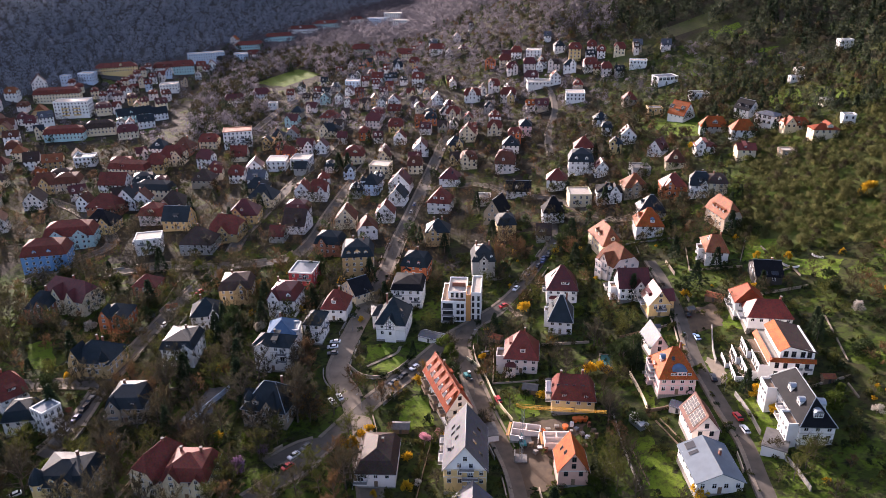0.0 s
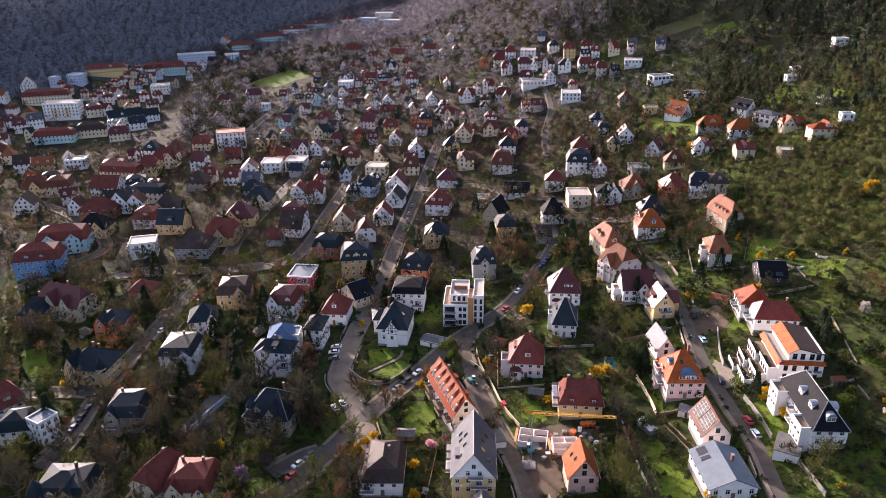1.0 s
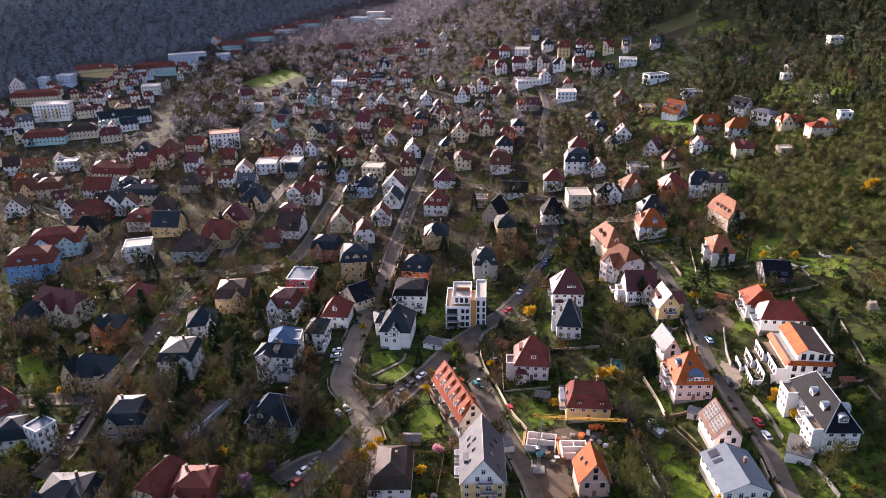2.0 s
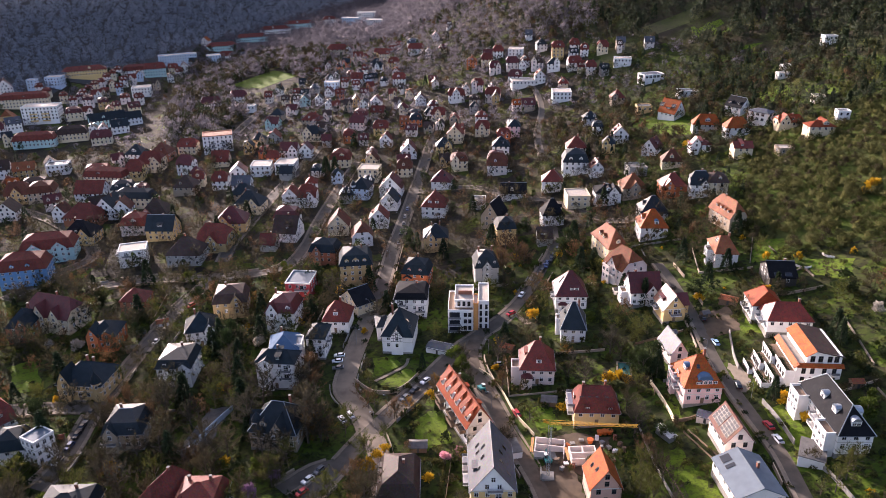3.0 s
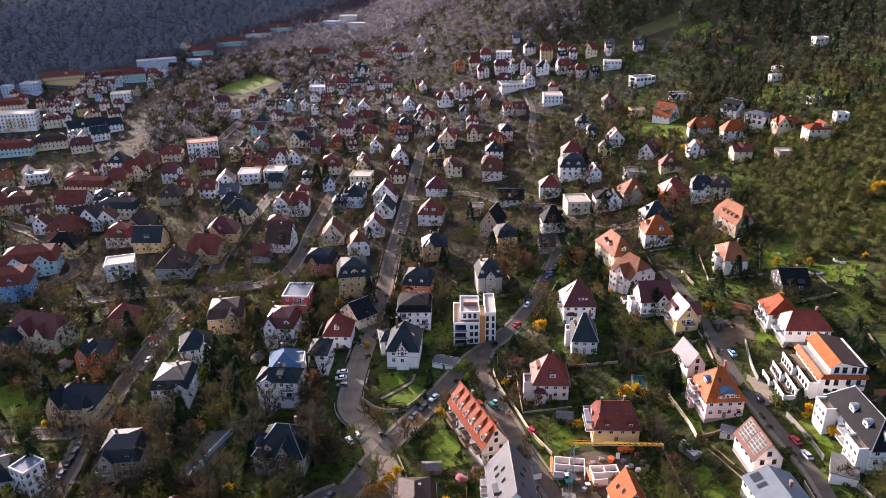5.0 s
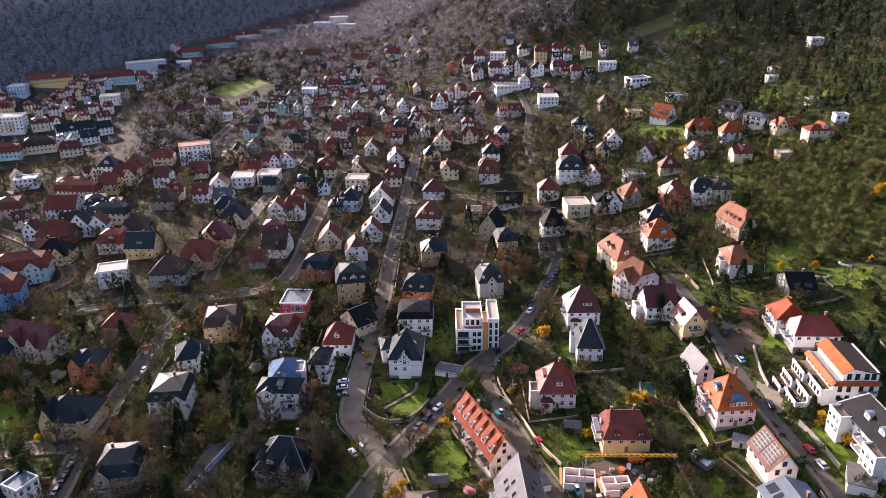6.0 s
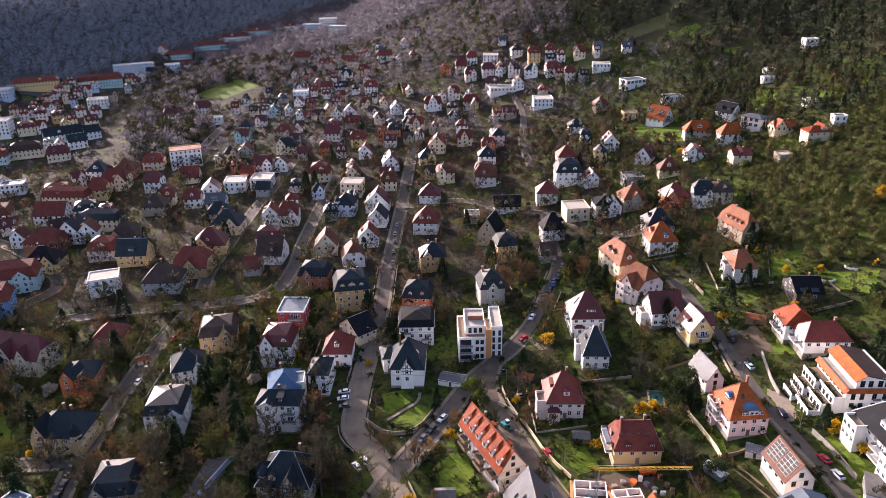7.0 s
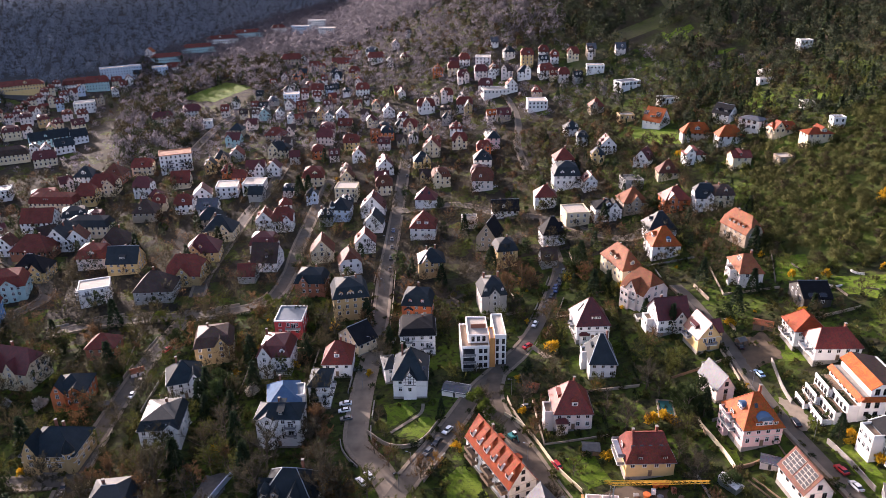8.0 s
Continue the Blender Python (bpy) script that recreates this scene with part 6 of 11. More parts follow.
house("off-white apartment house with a red tiled mansard roof", -367.1, 849.7, 22.0, 31.4, 10.5, 7.2, "mansard", 5.4, "x", W_OFFWHITE, R_RED, 0, dorm=[('F', -3.2, 0.22, 3.0, 'shed')], chim=[(-2.7, 0.9)], name="apartment_building", category="apartment building")
house("tall pale teal apartment house with a red tiled half-hipped roof", -347.7, 849.1, 20.0, 22.8, 10.5, 10.0, "half", 5.4, "x", W_TEAL, R_RED, 0, dorm=[('F', 0.5, 0.22, 2.2, 'shed')], chim=[(3.3, 2.8)], name="apartment_building", category="apartment building")
house("tall cream apartment house with a red tiled mansard roof", -419.5, 704.9, 16.0, 42.6, 10.5, 10.0, "mansard", 5.4, "x", W_CREAM, R_RED, 0, dorm=[('F', 0.7, 0.22, 3.0, 'shed')], chim=[(2.1, 0.9)], name="apartment_building", category="apartment building")
house("tall white apartment block with coloured balconies and flat roof", -380.1, 660.5, 10.0, 30.2, 16.0, 15.0, "flat", 0.0, "x", W_WHITE, R_RED, 0, bal=[('F', -5, 3, 6, 1.5), ('F', -5, 6, 6, 1.5), ('F', -5, 9, 6, 1.5), ('F', 5, 3, 6, 1.5), ('F', 5, 6, 6, 1.5), ('F', 5, 9, 6, 1.5)], balmat=W_YELLOW, name="apartment_building", category="apartment building")
house("pale teal apartment house with a slate gabled roof", -316.8, 646.7, 34.0, 29.8, 10.5, 7.2, "gable", 5.4, "x", W_TEAL, R_SLATE, 0, dorm=[('F', -3.2, 0.22, 2.2, 'gable')], chim=[(5.1, 0.3)], name="apartment_building", category="apartment building")
house("cream apartment house with a weathered brown mansard roof", -327.1, 603.4, 20.0, 23.1, 10.5, 7.2, "mansard", 5.4, "x", W_CREAM, R_DUSK, 0, chim=[(-2.8, 0.4)], name="apartment_building", category="apartment building")
house("pale teal apartment house with a red tiled mansard roof", -350.0, 586.5, 14.0, 31.2, 10.5, 7.2, "mansard", 5.4, "x", W_TEAL, R_RED, 0, chim=[(-5.6, 2.6)], name="apartment_building", category="apartment building")
house("white house with a slate gabled roof", -295.8, 652.5, 30.0, 12.5, 10.5, 6.7, "gable", 4.8, "x", W_WHITE, R_SLATE, 0, chim=[(2.0, 0.4)])
house("white house with a slate gabled roof", -297.3, 625.6, 30.0, 13.7, 10.5, 6.7, "gable", 4.8, "x", W_WHITE, R_SLATE, 0, dorm=[('F', -0.5, 0.22, 1.6, 'shed')], chim=[(-1.9, 1.1)])
house("cream house with a wine-red half-hipped roof", -298.1, 591.8, 20.0, 15.6, 10.5, 6.7, "half", 4.8, "x", W_CREAM, R_WINE, 0, dorm=[('F', -2.2, 0.22, 1.6, 'shed')], chim=[(-2.4, 2.5)])
house("white apartment block with red top storey", -190.8, 551.1, 16.0, 21.3, 14.0, 13.0, "flat", 0.0, "x", W_WHITE, R_RED, 0, bal=[('F', -4, 4, 5, 1.4), ('F', -4, 7, 5, 1.4), ('F', 4, 4, 5, 1.4), ('F', 4, 7, 5, 1.4)], rim=W_BRICK, deck=R_SALMON, name="apartment_building", category="apartment building")
house("off-white house with a wine-red half-hipped roof", -236.3, 687.5, 14.0, 17.1, 10.5, 6.7, "half", 4.8, "x", W_OFFWHITE, R_WINE, 0, chim=[(-1.5, 1.1)])
house("off-white house with a wine-red half-hipped roof", -216.5, 709.3, 14.0, 14.8, 10.5, 6.7, "half", 4.8, "x", W_OFFWHITE, R_WINE, 0, chim=[(1.1, 0.9)])
house("off-white house with a flat roof", -329.3, 760.0, 14.0, 18.0, 14.0, 9.0, "flat", 0.0, "x", W_OFFWHITE, R_RED, 0)
house("white cubic house with balconies and flat roof", -178.4, 354.9, 16.0, 13.4, 11.0, 8.5, "flat", 0.0, "x", W_WHITE, R_RED, 1, bal=[('L', 0, 3, 6, 1.6), ('L', 0, 5.8, 6, 1.6), ('F', -3, 5.8, 4, 1.4)])
house("ochre house with a brown tiled half-hipped roof", -296.7, 462.0, 14.0, 13.8, 12.4, 7.4, "half", 6.8, "x", W_OCHRE, R_BROWN, 0, dorm=[('F', 0.0, 0.22, 1.6, 'gable')], xg=[('F', 0.0, 6.0, 8.4, 3.8, 0.6)], chim=[(-0.2, 1.3)])
house("sandstone house with a brown tiled mansard roof", -281.9, 464.4, 14.0, 15.8, 14.0, 7.4, "mansard", 5.8, "x", W_STONE, R_BROWN, 0, chim=[(2.3, 1.1)])
house("cream house with a red tiled half-hipped roof", -85.9, 851.6, -9.1, 15.1, 10.5, 6.7, "half", 4.8, "x", W_CREAM, R_RED, 0, dorm=[('F', 1.7, 0.22, 3.0, 'shed')], chim=[(-3.4, 0.4)])
house("off-white house with a red tiled half-hipped roof", -52.1, 833.0, 2.9, 16.8, 10.5, 6.7, "half", 4.8, "x", W_OFFWHITE, R_RED, 0, chim=[(2.1, 2.5)])
house("ochre house with a red tiled half-hipped roof", -73.7, 792.3, -0.9, 10.1, 9.1, 6.7, "half", 4.8, "x", W_OCHRE, R_RED, 0, dorm=[('F', -1.6, 0.22, 3.0, 'shed')], chim=[(-1.9, 0.3)])
house("sandstone apartment house with a red tiled hipped roof", -151.5, 928.4, 2.4, 27.7, 10.5, 7.0, "hip", 5.4, "x", W_STONE, R_RED, 0, chim=[(2.1, 2.0)], name="apartment_building", category="apartment building")
house("white house with a slate half-hipped roof", -90.3, 787.8, -6.9, 10.0, 9.0, 6.7, "half", 4.8, "x", W_WHITE, R_SLATE, 0, xg=[('F', 0.0, 4.7, 8.4, 3.0, 0.6)], chim=[(2.0, 0.7)])
house("pale blue house with a flat roof", -130.1, 730.6, 1.4, 13.8, 11.7, 8.0, "flat", 0.0, "x", W_PALEBLUE, R_RED, 0)
house("white house with a red tiled gabled roof", -106.9, 748.3, -3.0, 11.4, 10.3, 6.7, "gable", 4.8, "x", W_WHITE, R_RED, 0, dorm=[('F', 0.5, 0.22, 1.6, 'shed')], chim=[(-1.7, 1.1)])
house("off-white house with a red tiled half-hipped roof", -63.8, 721.7, -1.1, 11.8, 10.5, 6.7, "half", 4.8, "x", W_OFFWHITE, R_RED, 0, dorm=[('F', -0.5, 0.22, 2.2, 'gable')], chim=[(-2.6, 2.2)])
house("off-white house with a red tiled gabled roof", -365.5, 737.4, 18.8, 9.0, 8.1, 8.4, "gable", 3.7, "x", W_OFFWHITE, R_RED, 0, xg=[('F', 2.3, 4.3, 9.4, 2.6, 0.6)], chim=[(-1.7, 0.2)])
house("ochre house with a wine-red mansard roof", -346.6, 708.5, 30.7, 9.6, 8.6, 7.9, "mansard", 3.7, "x", W_OCHRE, R_WINE, 0, dorm=[('F', -2.4, 0.2, 1.7, 'gable'), ('F', 2.4, 0.2, 1.7, 'gable')])
house("pale blue house with a red tiled gabled roof", -354.3, 765.5, 23.4, 7.2, 7.0, 8.4, "gable", 3.5, "x", W_PALEBLUE, R_RED, 0, dorm=[('F', -1.8, 0.2, 1.7, 'gable'), ('F', 1.8, 0.2, 1.7, 'gable')], chim=[(-1.4, 1.4)])
house("pale rose house with a red tiled mansard roof", -334.0, 728.6, 21.8, 8.8, 7.9, 7.0, "mansard", 3.3, "x", W_ROSE, R_RED, 0, dorm=[('F', -2.2, 0.2, 1.7, 'gable'), ('F', 2.2, 0.2, 1.7, 'gable')], chim=[(1.8, 0.3)])
house("pale rose house with a red tiled half-hipped roof", -317.6, 722.0, 29.6, 8.6, 7.8, 7.9, "half", 3.5, "x", W_ROSE, R_RED, 0, dorm=[('F', -2.2, 0.2, 1.7, 'gable'), ('F', 2.2, 0.2, 1.7, 'shed')])
house("cream house with a wine-red gabled roof", -307.8, 685.1, 32.4, 10.1, 9.1, 7.9, "gable", 4.1, "x", W_CREAM, R_WINE, 0, dorm=[('F', -2.5, 0.2, 1.7, 'gable'), ('F', 2.5, 0.2, 1.7, 'shed')])
house("white house with a slate gabled roof", -315.2, 615.1, 16.7, 6.8, 7.0, 7.9, "gable", 3.3, "y", W_WHITE, R_SLATE, 0, dorm=[('L', 0.0, 0.25, 2.2, 'shed')], chim=[(-1.1, 1.5)])
house("white house with a wine-red gabled roof", -305.8, 613.2, 22.7, 6.8, 7.0, 8.4, "gable", 3.3, "y", W_WHITE, R_WINE, 0, chim=[(1.3, 0.9)])
house("cream house with a wine-red mansard roof", -355.8, 667.6, 24.7, 13.8, 10.5, 7.9, "mansard", 4.4, "x", W_CREAM, R_WINE, 0, dorm=[('F', -3.5, 0.2, 1.7, 'gable'), ('F', 3.5, 0.2, 1.7, 'shed')], chim=[(1.7, 1.3)])
house("white house with a grey gabled roof", -390.6, 630.1, 33.8, 11.7, 10.5, 8.4, "gable", 4.7, "x", W_WHITE, R_GREY, 0, dorm=[('F', -3.0, 0.2, 1.7, 'gable'), ('F', 3.0, 0.2, 1.7, 'shed')])
house("cream house with a slate gabled roof", -373.6, 589.5, 32.1, 7.7, 7.0, 8.4, "gable", 3.5, "x", W_CREAM, R_SLATE, 0, xg=[('F', -1.9, 3.7, 9.4, 2.2, 0.6)], chim=[(2.0, 0.5)])
house("cream house with a red tiled gabled roof", -332.5, 864.4, 16.5, 10.1, 9.1, 7.9, "gable", 4.1, "x", W_CREAM, R_RED, 0, dorm=[('F', -2.6, 0.2, 1.7, 'gable'), ('F', 2.6, 0.2, 1.7, 'shed')], chim=[(1.2, 0.7)])
house("white house with a red tiled gabled roof", -322.2, 872.6, 17.0, 7.9, 7.1, 7.9, "gable", 4.0, "y", W_WHITE, R_RED, 0, dorm=[('L', 0.0, 0.25, 2.2, 'shed')], chim=[(-1.5, 1.0)])
house("pale rose house with a red tiled gabled roof", -319.1, 843.4, 29.2, 6.8, 7.0, 7.9, "gable", 3.5, "x", W_ROSE, R_RED, 0, dorm=[('F', -1.7, 0.2, 1.7, 'gable'), ('F', 1.7, 0.2, 1.7, 'shed')], chim=[(1.7, 0.6)])
house("white house with a weathered brown gabled roof", -321.0, 821.1, 18.7, 6.8, 7.0, 7.0, "gable", 3.3, "y", W_WHITE, R_DUSK, 0, dorm=[('L', 0.0, 0.25, 2.2, 'shed')], chim=[(0.4, 0.2)])
house("sandstone house with a weathered brown gabled roof", -324.2, 786.6, 17.9, 7.2, 7.0, 7.9, "gable", 3.5, "x", W_STONE, R_DUSK, 0, xg=[('F', 1.8, 3.5, 8.9, 2.1, 0.6)], chim=[(-1.8, 1.3)])
house("off-white house with a red tiled mansard roof", -383.8, 790.6, 20.3, 7.0, 7.0, 7.0, "mansard", 3.3, "x", W_OFFWHITE, R_RED, 0, dorm=[('F', -1.8, 0.2, 1.7, 'gable'), ('F', 1.8, 0.2, 1.7, 'shed')], chim=[(1.5, 0.7)])
house("pale rose house with a red tiled mansard roof", -384.3, 806.4, 31.3, 7.0, 7.0, 8.4, "mansard", 3.3, "x", W_ROSE, R_RED, 0, dorm=[('F', -1.8, 0.2, 1.7, 'gable'), ('F', 1.8, 0.2, 1.7, 'shed')], chim=[(0.9, 0.5)])
house("cream house with a red tiled mansard roof", -384.8, 822.6, 20.0, 7.1, 7.0, 7.9, "mansard", 3.3, "x", W_CREAM, R_RED, 0, dorm=[('F', -1.8, 0.2, 1.7, 'gable'), ('F', 1.8, 0.2, 1.7, 'shed')], chim=[(-0.3, 1.0)])
house("off-white house with a red tiled mansard roof", -384.3, 837.0, 14.4, 7.3, 7.0, 8.4, "mansard", 3.3, "x", W_OFFWHITE, R_RED, 0, dorm=[('F', -1.8, 0.2, 1.7, 'gable'), ('F', 1.8, 0.2, 1.7, 'gable')], chim=[(0.5, 0.8)])
house("pale rose house with a red tiled mansard roof", -427.1, 747.8, 27.6, 7.3, 7.0, 7.9, "mansard", 3.3, "x", W_ROSE, R_RED, 0, dorm=[('F', -1.8, 0.2, 1.7, 'gable'), ('F', 1.8, 0.2, 1.7, 'shed')])
house("cream house with a red tiled mansard roof", -416.7, 741.7, 14.4, 7.2, 7.0, 7.0, "mansard", 3.3, "x", W_CREAM, R_RED, 0, chim=[(-0.5, 1.0)])
house("cream house with a red tiled mansard roof", -394.0, 728.2, 20.0, 7.0, 7.0, 8.4, "mansard", 3.3, "x", W_CREAM, R_RED, 0, dorm=[('F', -1.8, 0.2, 1.7, 'gable'), ('F', 1.8, 0.2, 1.7, 'shed')], chim=[(1.0, 1.3)])
house("pale rose house with a wine-red mansard roof", -378.5, 730.3, 19.3, 6.8, 7.0, 7.9, "mansard", 3.3, "x", W_ROSE, R_WINE, 0, dorm=[('F', -1.6, 0.2, 1.7, 'gable'), ('F', 1.6, 0.2, 1.7, 'gable')])
house("sandstone house with a red tiled gabled roof", -363.3, 752.4, 27.7, 7.1, 7.0, 7.0, "gable", 3.5, "x", W_STONE, R_RED, 0, xg=[('F', -1.8, 3.4, 7.9, 2.0, 0.6)], chim=[(-0.9, 0.6)])
house("cream house with a red tiled gabled roof", -367.1, 778.7, 27.6, 6.8, 7.0, 8.4, "gable", 3.3, "y", W_CREAM, R_RED, 0, dorm=[('L', 0.0, 0.25, 2.2, 'shed')], chim=[(-0.7, 0.6)])
house("off-white house with a red tiled gabled roof", -362.8, 797.5, 30.7, 7.5, 7.0, 7.9, "gable", 3.5, "x", W_OFFWHITE, R_RED, 0, dorm=[('F', -1.9, 0.2, 1.7, 'gable'), ('F', 1.9, 0.2, 1.7, 'gable')], chim=[(1.0, 0.5)])
house("pale rose house with a red tiled gabled roof", -357.2, 807.8, 25.4, 7.5, 7.0, 7.9, "gable", 3.5, "x", W_ROSE, R_RED, 0, xg=[('F', -1.9, 3.6, 8.9, 2.2, 0.6)], chim=[(1.8, 0.6)])
house("pale blue house with a red tiled gabled roof", -355.9, 823.8, 30.7, 6.8, 7.0, 8.4, "gable", 3.3, "y", W_PALEBLUE, R_RED, 0, dorm=[('L', 0.0, 0.25, 2.2, 'shed')], chim=[(1.2, 1.0)])
house("cream house with a wine-red half-hipped roof", -327.2, 691.6, 30.1, 7.5, 7.0, 7.9, "half", 3.5, "x", W_CREAM, R_WINE, 0, dorm=[('F', -1.9, 0.2, 1.7, 'gable'), ('F', 1.9, 0.2, 1.7, 'shed')], chim=[(1.2, 0.6)])
house("pale rose house with a red tiled gabled roof", -345.0, 672.2, 20.9, 7.4, 7.0, 7.9, "gable", 3.5, "x", W_ROSE, R_RED, 0, xg=[('F', 1.9, 3.6, 8.9, 2.1, 0.6)], chim=[(-0.3, 0.5)])
house("ochre house with a red tiled gabled roof", -326.1, 673.7, 23.5, 6.8, 7.0, 8.4, "gable", 3.3, "y", W_OCHRE, R_RED, 0, chim=[(1.8, 1.4)])
house("pale rose house with a orange tiled gabled roof", -337.6, 1009.3, -5.2, 10.4, 9.3, 6.5, "gable", 4.8, "y", W_ROSE, R_ORANGE, 0, chim=[(0.1, 0.6)])
house("white house with a grey gabled roof", -270.4, 941.1, -3.2, 8.4, 7.5, 5.6, "gable", 3.5, "x", W_WHITE, R_GREY, 0, dorm=[('F', -2.1, 0.2, 1.7, 'gable'), ('F', 2.1, 0.2, 1.7, 'shed')], chim=[(-1.0, 0.2)])
house("white house with a flat roof", -193.2, 664.0, 4.7, 7.5, 8.0, 6.0, "flat", 0, "x", W_WHITE, R_GREY, 0, deck=R_GRAVEL)
house("grey house with a red tiled gabled roof", -150.0, 560.7, 0.8, 10.0, 9.0, 5.2, "gable", 4.8, "y", W_GREY, R_RED, 0, dorm=[('L', 0.0, 0.25, 2.2, 'shed')], chim=[(0.0, 0.5)])
house("pale teal house with a wine-red gabled roof", -159.3, 600.1, -8.7, 10.6, 9.6, 6.5, "gable", 4.3, "x", W_TEAL, R_WINE, 0, xg=[('F', -2.7, 5.1, 7.4, 3.1, 0.6)], chim=[(-1.0, 1.3)])
house("pale rose house with a wine-red gabled roof", -153.7, 648.5, -0.9, 9.0, 8.1, 5.2, "gable", 3.7, "x", W_ROSE, R_WINE, 0, xg=[('F', -2.3, 4.3, 6.0, 2.6, 0.6)], chim=[(1.6, 0.4)])
house("sandstone house with a slate hipped roof", -162.4, 630.7, -4.9, 10.4, 9.3, 6.0, "hip", 4.2, "x", W_STONE, R_SLATE, 0)
house("grey house with a grey hipped roof", -146.0, 724.2, 5.0, 9.0, 8.1, 5.2, "hip", 3.7, "x", W_GREY, R_GREY, 0, dorm=[('F', -2.3, 0.2, 1.7, 'gable'), ('F', 2.3, 0.2, 1.7, 'shed')], chim=[(-0.9, 0.5)])
house("white house with a slate hipped roof", -137.1, 762.0, -0.0, 8.5, 7.7, 6.5, "hip", 3.5, "x", W_WHITE, R_SLATE, 0, xg=[('F', 2.1, 4.1, 7.4, 2.4, 0.6)])
house("white house with a wine-red gabled roof", -128.8, 704.0, -9.0, 7.8, 7.0, 5.2, "gable", 4.0, "y", W_WHITE, R_WINE, 0, chim=[(-1.8, 0.8)])
house("white house with a slate gabled roof", -151.8, 703.9, -8.4, 7.9, 7.1, 5.2, "gable", 3.5, "x", W_WHITE, R_SLATE, 0, dorm=[('F', -2.0, 0.2, 1.7, 'gable'), ('F', 2.0, 0.2, 1.7, 'shed')], chim=[(-0.7, 0.7)])
house("pale teal house with a slate gabled roof", -146.9, 675.1, 2.0, 9.3, 8.4, 6.0, "gable", 4.8, "y", W_TEAL, R_SLATE, 0, dorm=[('L', 0.0, 0.25, 2.2, 'shed')], chim=[(-0.7, 0.4)])
house("white house with a slate gabled roof", -134.0, 675.4, 0.4, 6.8, 7.0, 6.5, "gable", 3.3, "y", W_WHITE, R_SLATE, 0, chim=[(-1.8, 0.8)])
house("clinker brick house with a red tiled gabled roof", -116.9, 690.1, 2.1, 7.7, 7.0, 6.5, "gable", 3.5, "x", W_BRICK, R_RED, 0, dorm=[('F', -1.9, 0.2, 1.7, 'gable'), ('F', 1.9, 0.2, 1.7, 'gable')], chim=[(-0.3, 0.7)])
house("white house with a grey gabled roof", -122.1, 656.7, -0.6, 6.8, 7.0, 6.0, "gable", 3.3, "y", W_WHITE, R_GREY, 0, dorm=[('L', 0.0, 0.25, 2.2, 'shed')], chim=[(-0.2, 0.5)])
house("orange house with a slate hipped roof", -136.4, 830.3, 0.1, 7.1, 7.0, 5.2, "hip", 3.5, "x", W_ORANGE, R_SLATE, 0, dorm=[('F', -1.8, 0.2, 1.7, 'gable'), ('F', 1.8, 0.2, 1.7, 'gable')], chim=[(1.5, 1.4)])
house("orange house with a slate gabled roof", -130.8, 845.5, -2.6, 8.4, 7.5, 6.0, "gable", 3.5, "x", W_ORANGE, R_SLATE, 0, xg=[('F', -2.1, 4.0, 6.8, 2.4, 0.6)])
house("pale rose house with a red tiled gabled roof", -120.3, 871.6, 3.4, 10.7, 9.6, 6.5, "gable", 4.4, "x", W_ROSE, R_RED, 0, dorm=[('F', -2.7, 0.2, 1.7, 'gable'), ('F', 2.7, 0.2, 1.7, 'shed')], chim=[(-1.6, 1.0)])
house("white house with a slate hipped roof", -94.9, 819.5, -8.9, 10.0, 9.0, 5.6, "hip", 4.1, "x", W_WHITE, R_SLATE, 0, xg=[('F', 2.5, 4.8, 6.4, 2.9, 0.6)], chim=[(-1.6, 0.3)])
house("clinker brick house with a red tiled hipped roof", -117.9, 779.3, 6.0, 8.6, 7.8, 5.6, "hip", 3.5, "x", W_BRICK, R_RED, 0, dorm=[('F', -2.2, 0.2, 1.7, 'gable'), ('F', 2.2, 0.2, 1.7, 'shed')])
house("white house with a slate gabled roof", -109.4, 782.1, -6.9, 6.8, 7.0, 5.2, "gable", 3.3, "y", W_WHITE, R_SLATE, 0, dorm=[('L', 0.0, 0.25, 2.2, 'shed')])
house("pale blue house with a slate gabled roof", -96.3, 743.9, 7.2, 6.8, 7.0, 6.0, "gable", 3.5, "x", W_PALEBLUE, R_SLATE, 0, dorm=[('F', -1.6, 0.2, 1.7, 'gable'), ('F', 1.6, 0.2, 1.7, 'gable')])
house("clinker brick house with a red tiled gabled roof", -91.1, 711.9, 0.6, 7.0, 7.0, 5.6, "gable", 3.5, "x", W_BRICK, R_RED, 0, xg=[('F', -1.8, 3.4, 6.4, 2.0, 0.6)])
house("pale rose house with a wine-red gabled roof", -93.8, 685.1, -8.0, 6.8, 7.0, 6.0, "gable", 3.5, "x", W_ROSE, R_WINE, 0, dorm=[('F', -1.7, 0.2, 1.7, 'gable'), ('F', 1.7, 0.2, 1.7, 'gable')])
house("white house with a slate hipped roof", -78.7, 727.1, -4.9, 6.8, 7.0, 5.6, "hip", 3.5, "x", W_WHITE, R_SLATE, 0, dorm=[('F', -1.6, 0.2, 1.7, 'gable'), ('F', 1.6, 0.2, 1.7, 'shed')], chim=[(1.0, 0.7)])
house("white house with a wine-red gabled roof", -79.0, 645.3, -2.8, 9.6, 8.6, 6.5, "gable", 4.8, "y", W_WHITE, R_WINE, 0, chim=[(1.9, 0.7)])
house("white house with a slate gabled roof", -89.7, 643.8, -5.0, 6.8, 7.0, 6.5, "gable", 3.3, "y", W_WHITE, R_SLATE, 0)
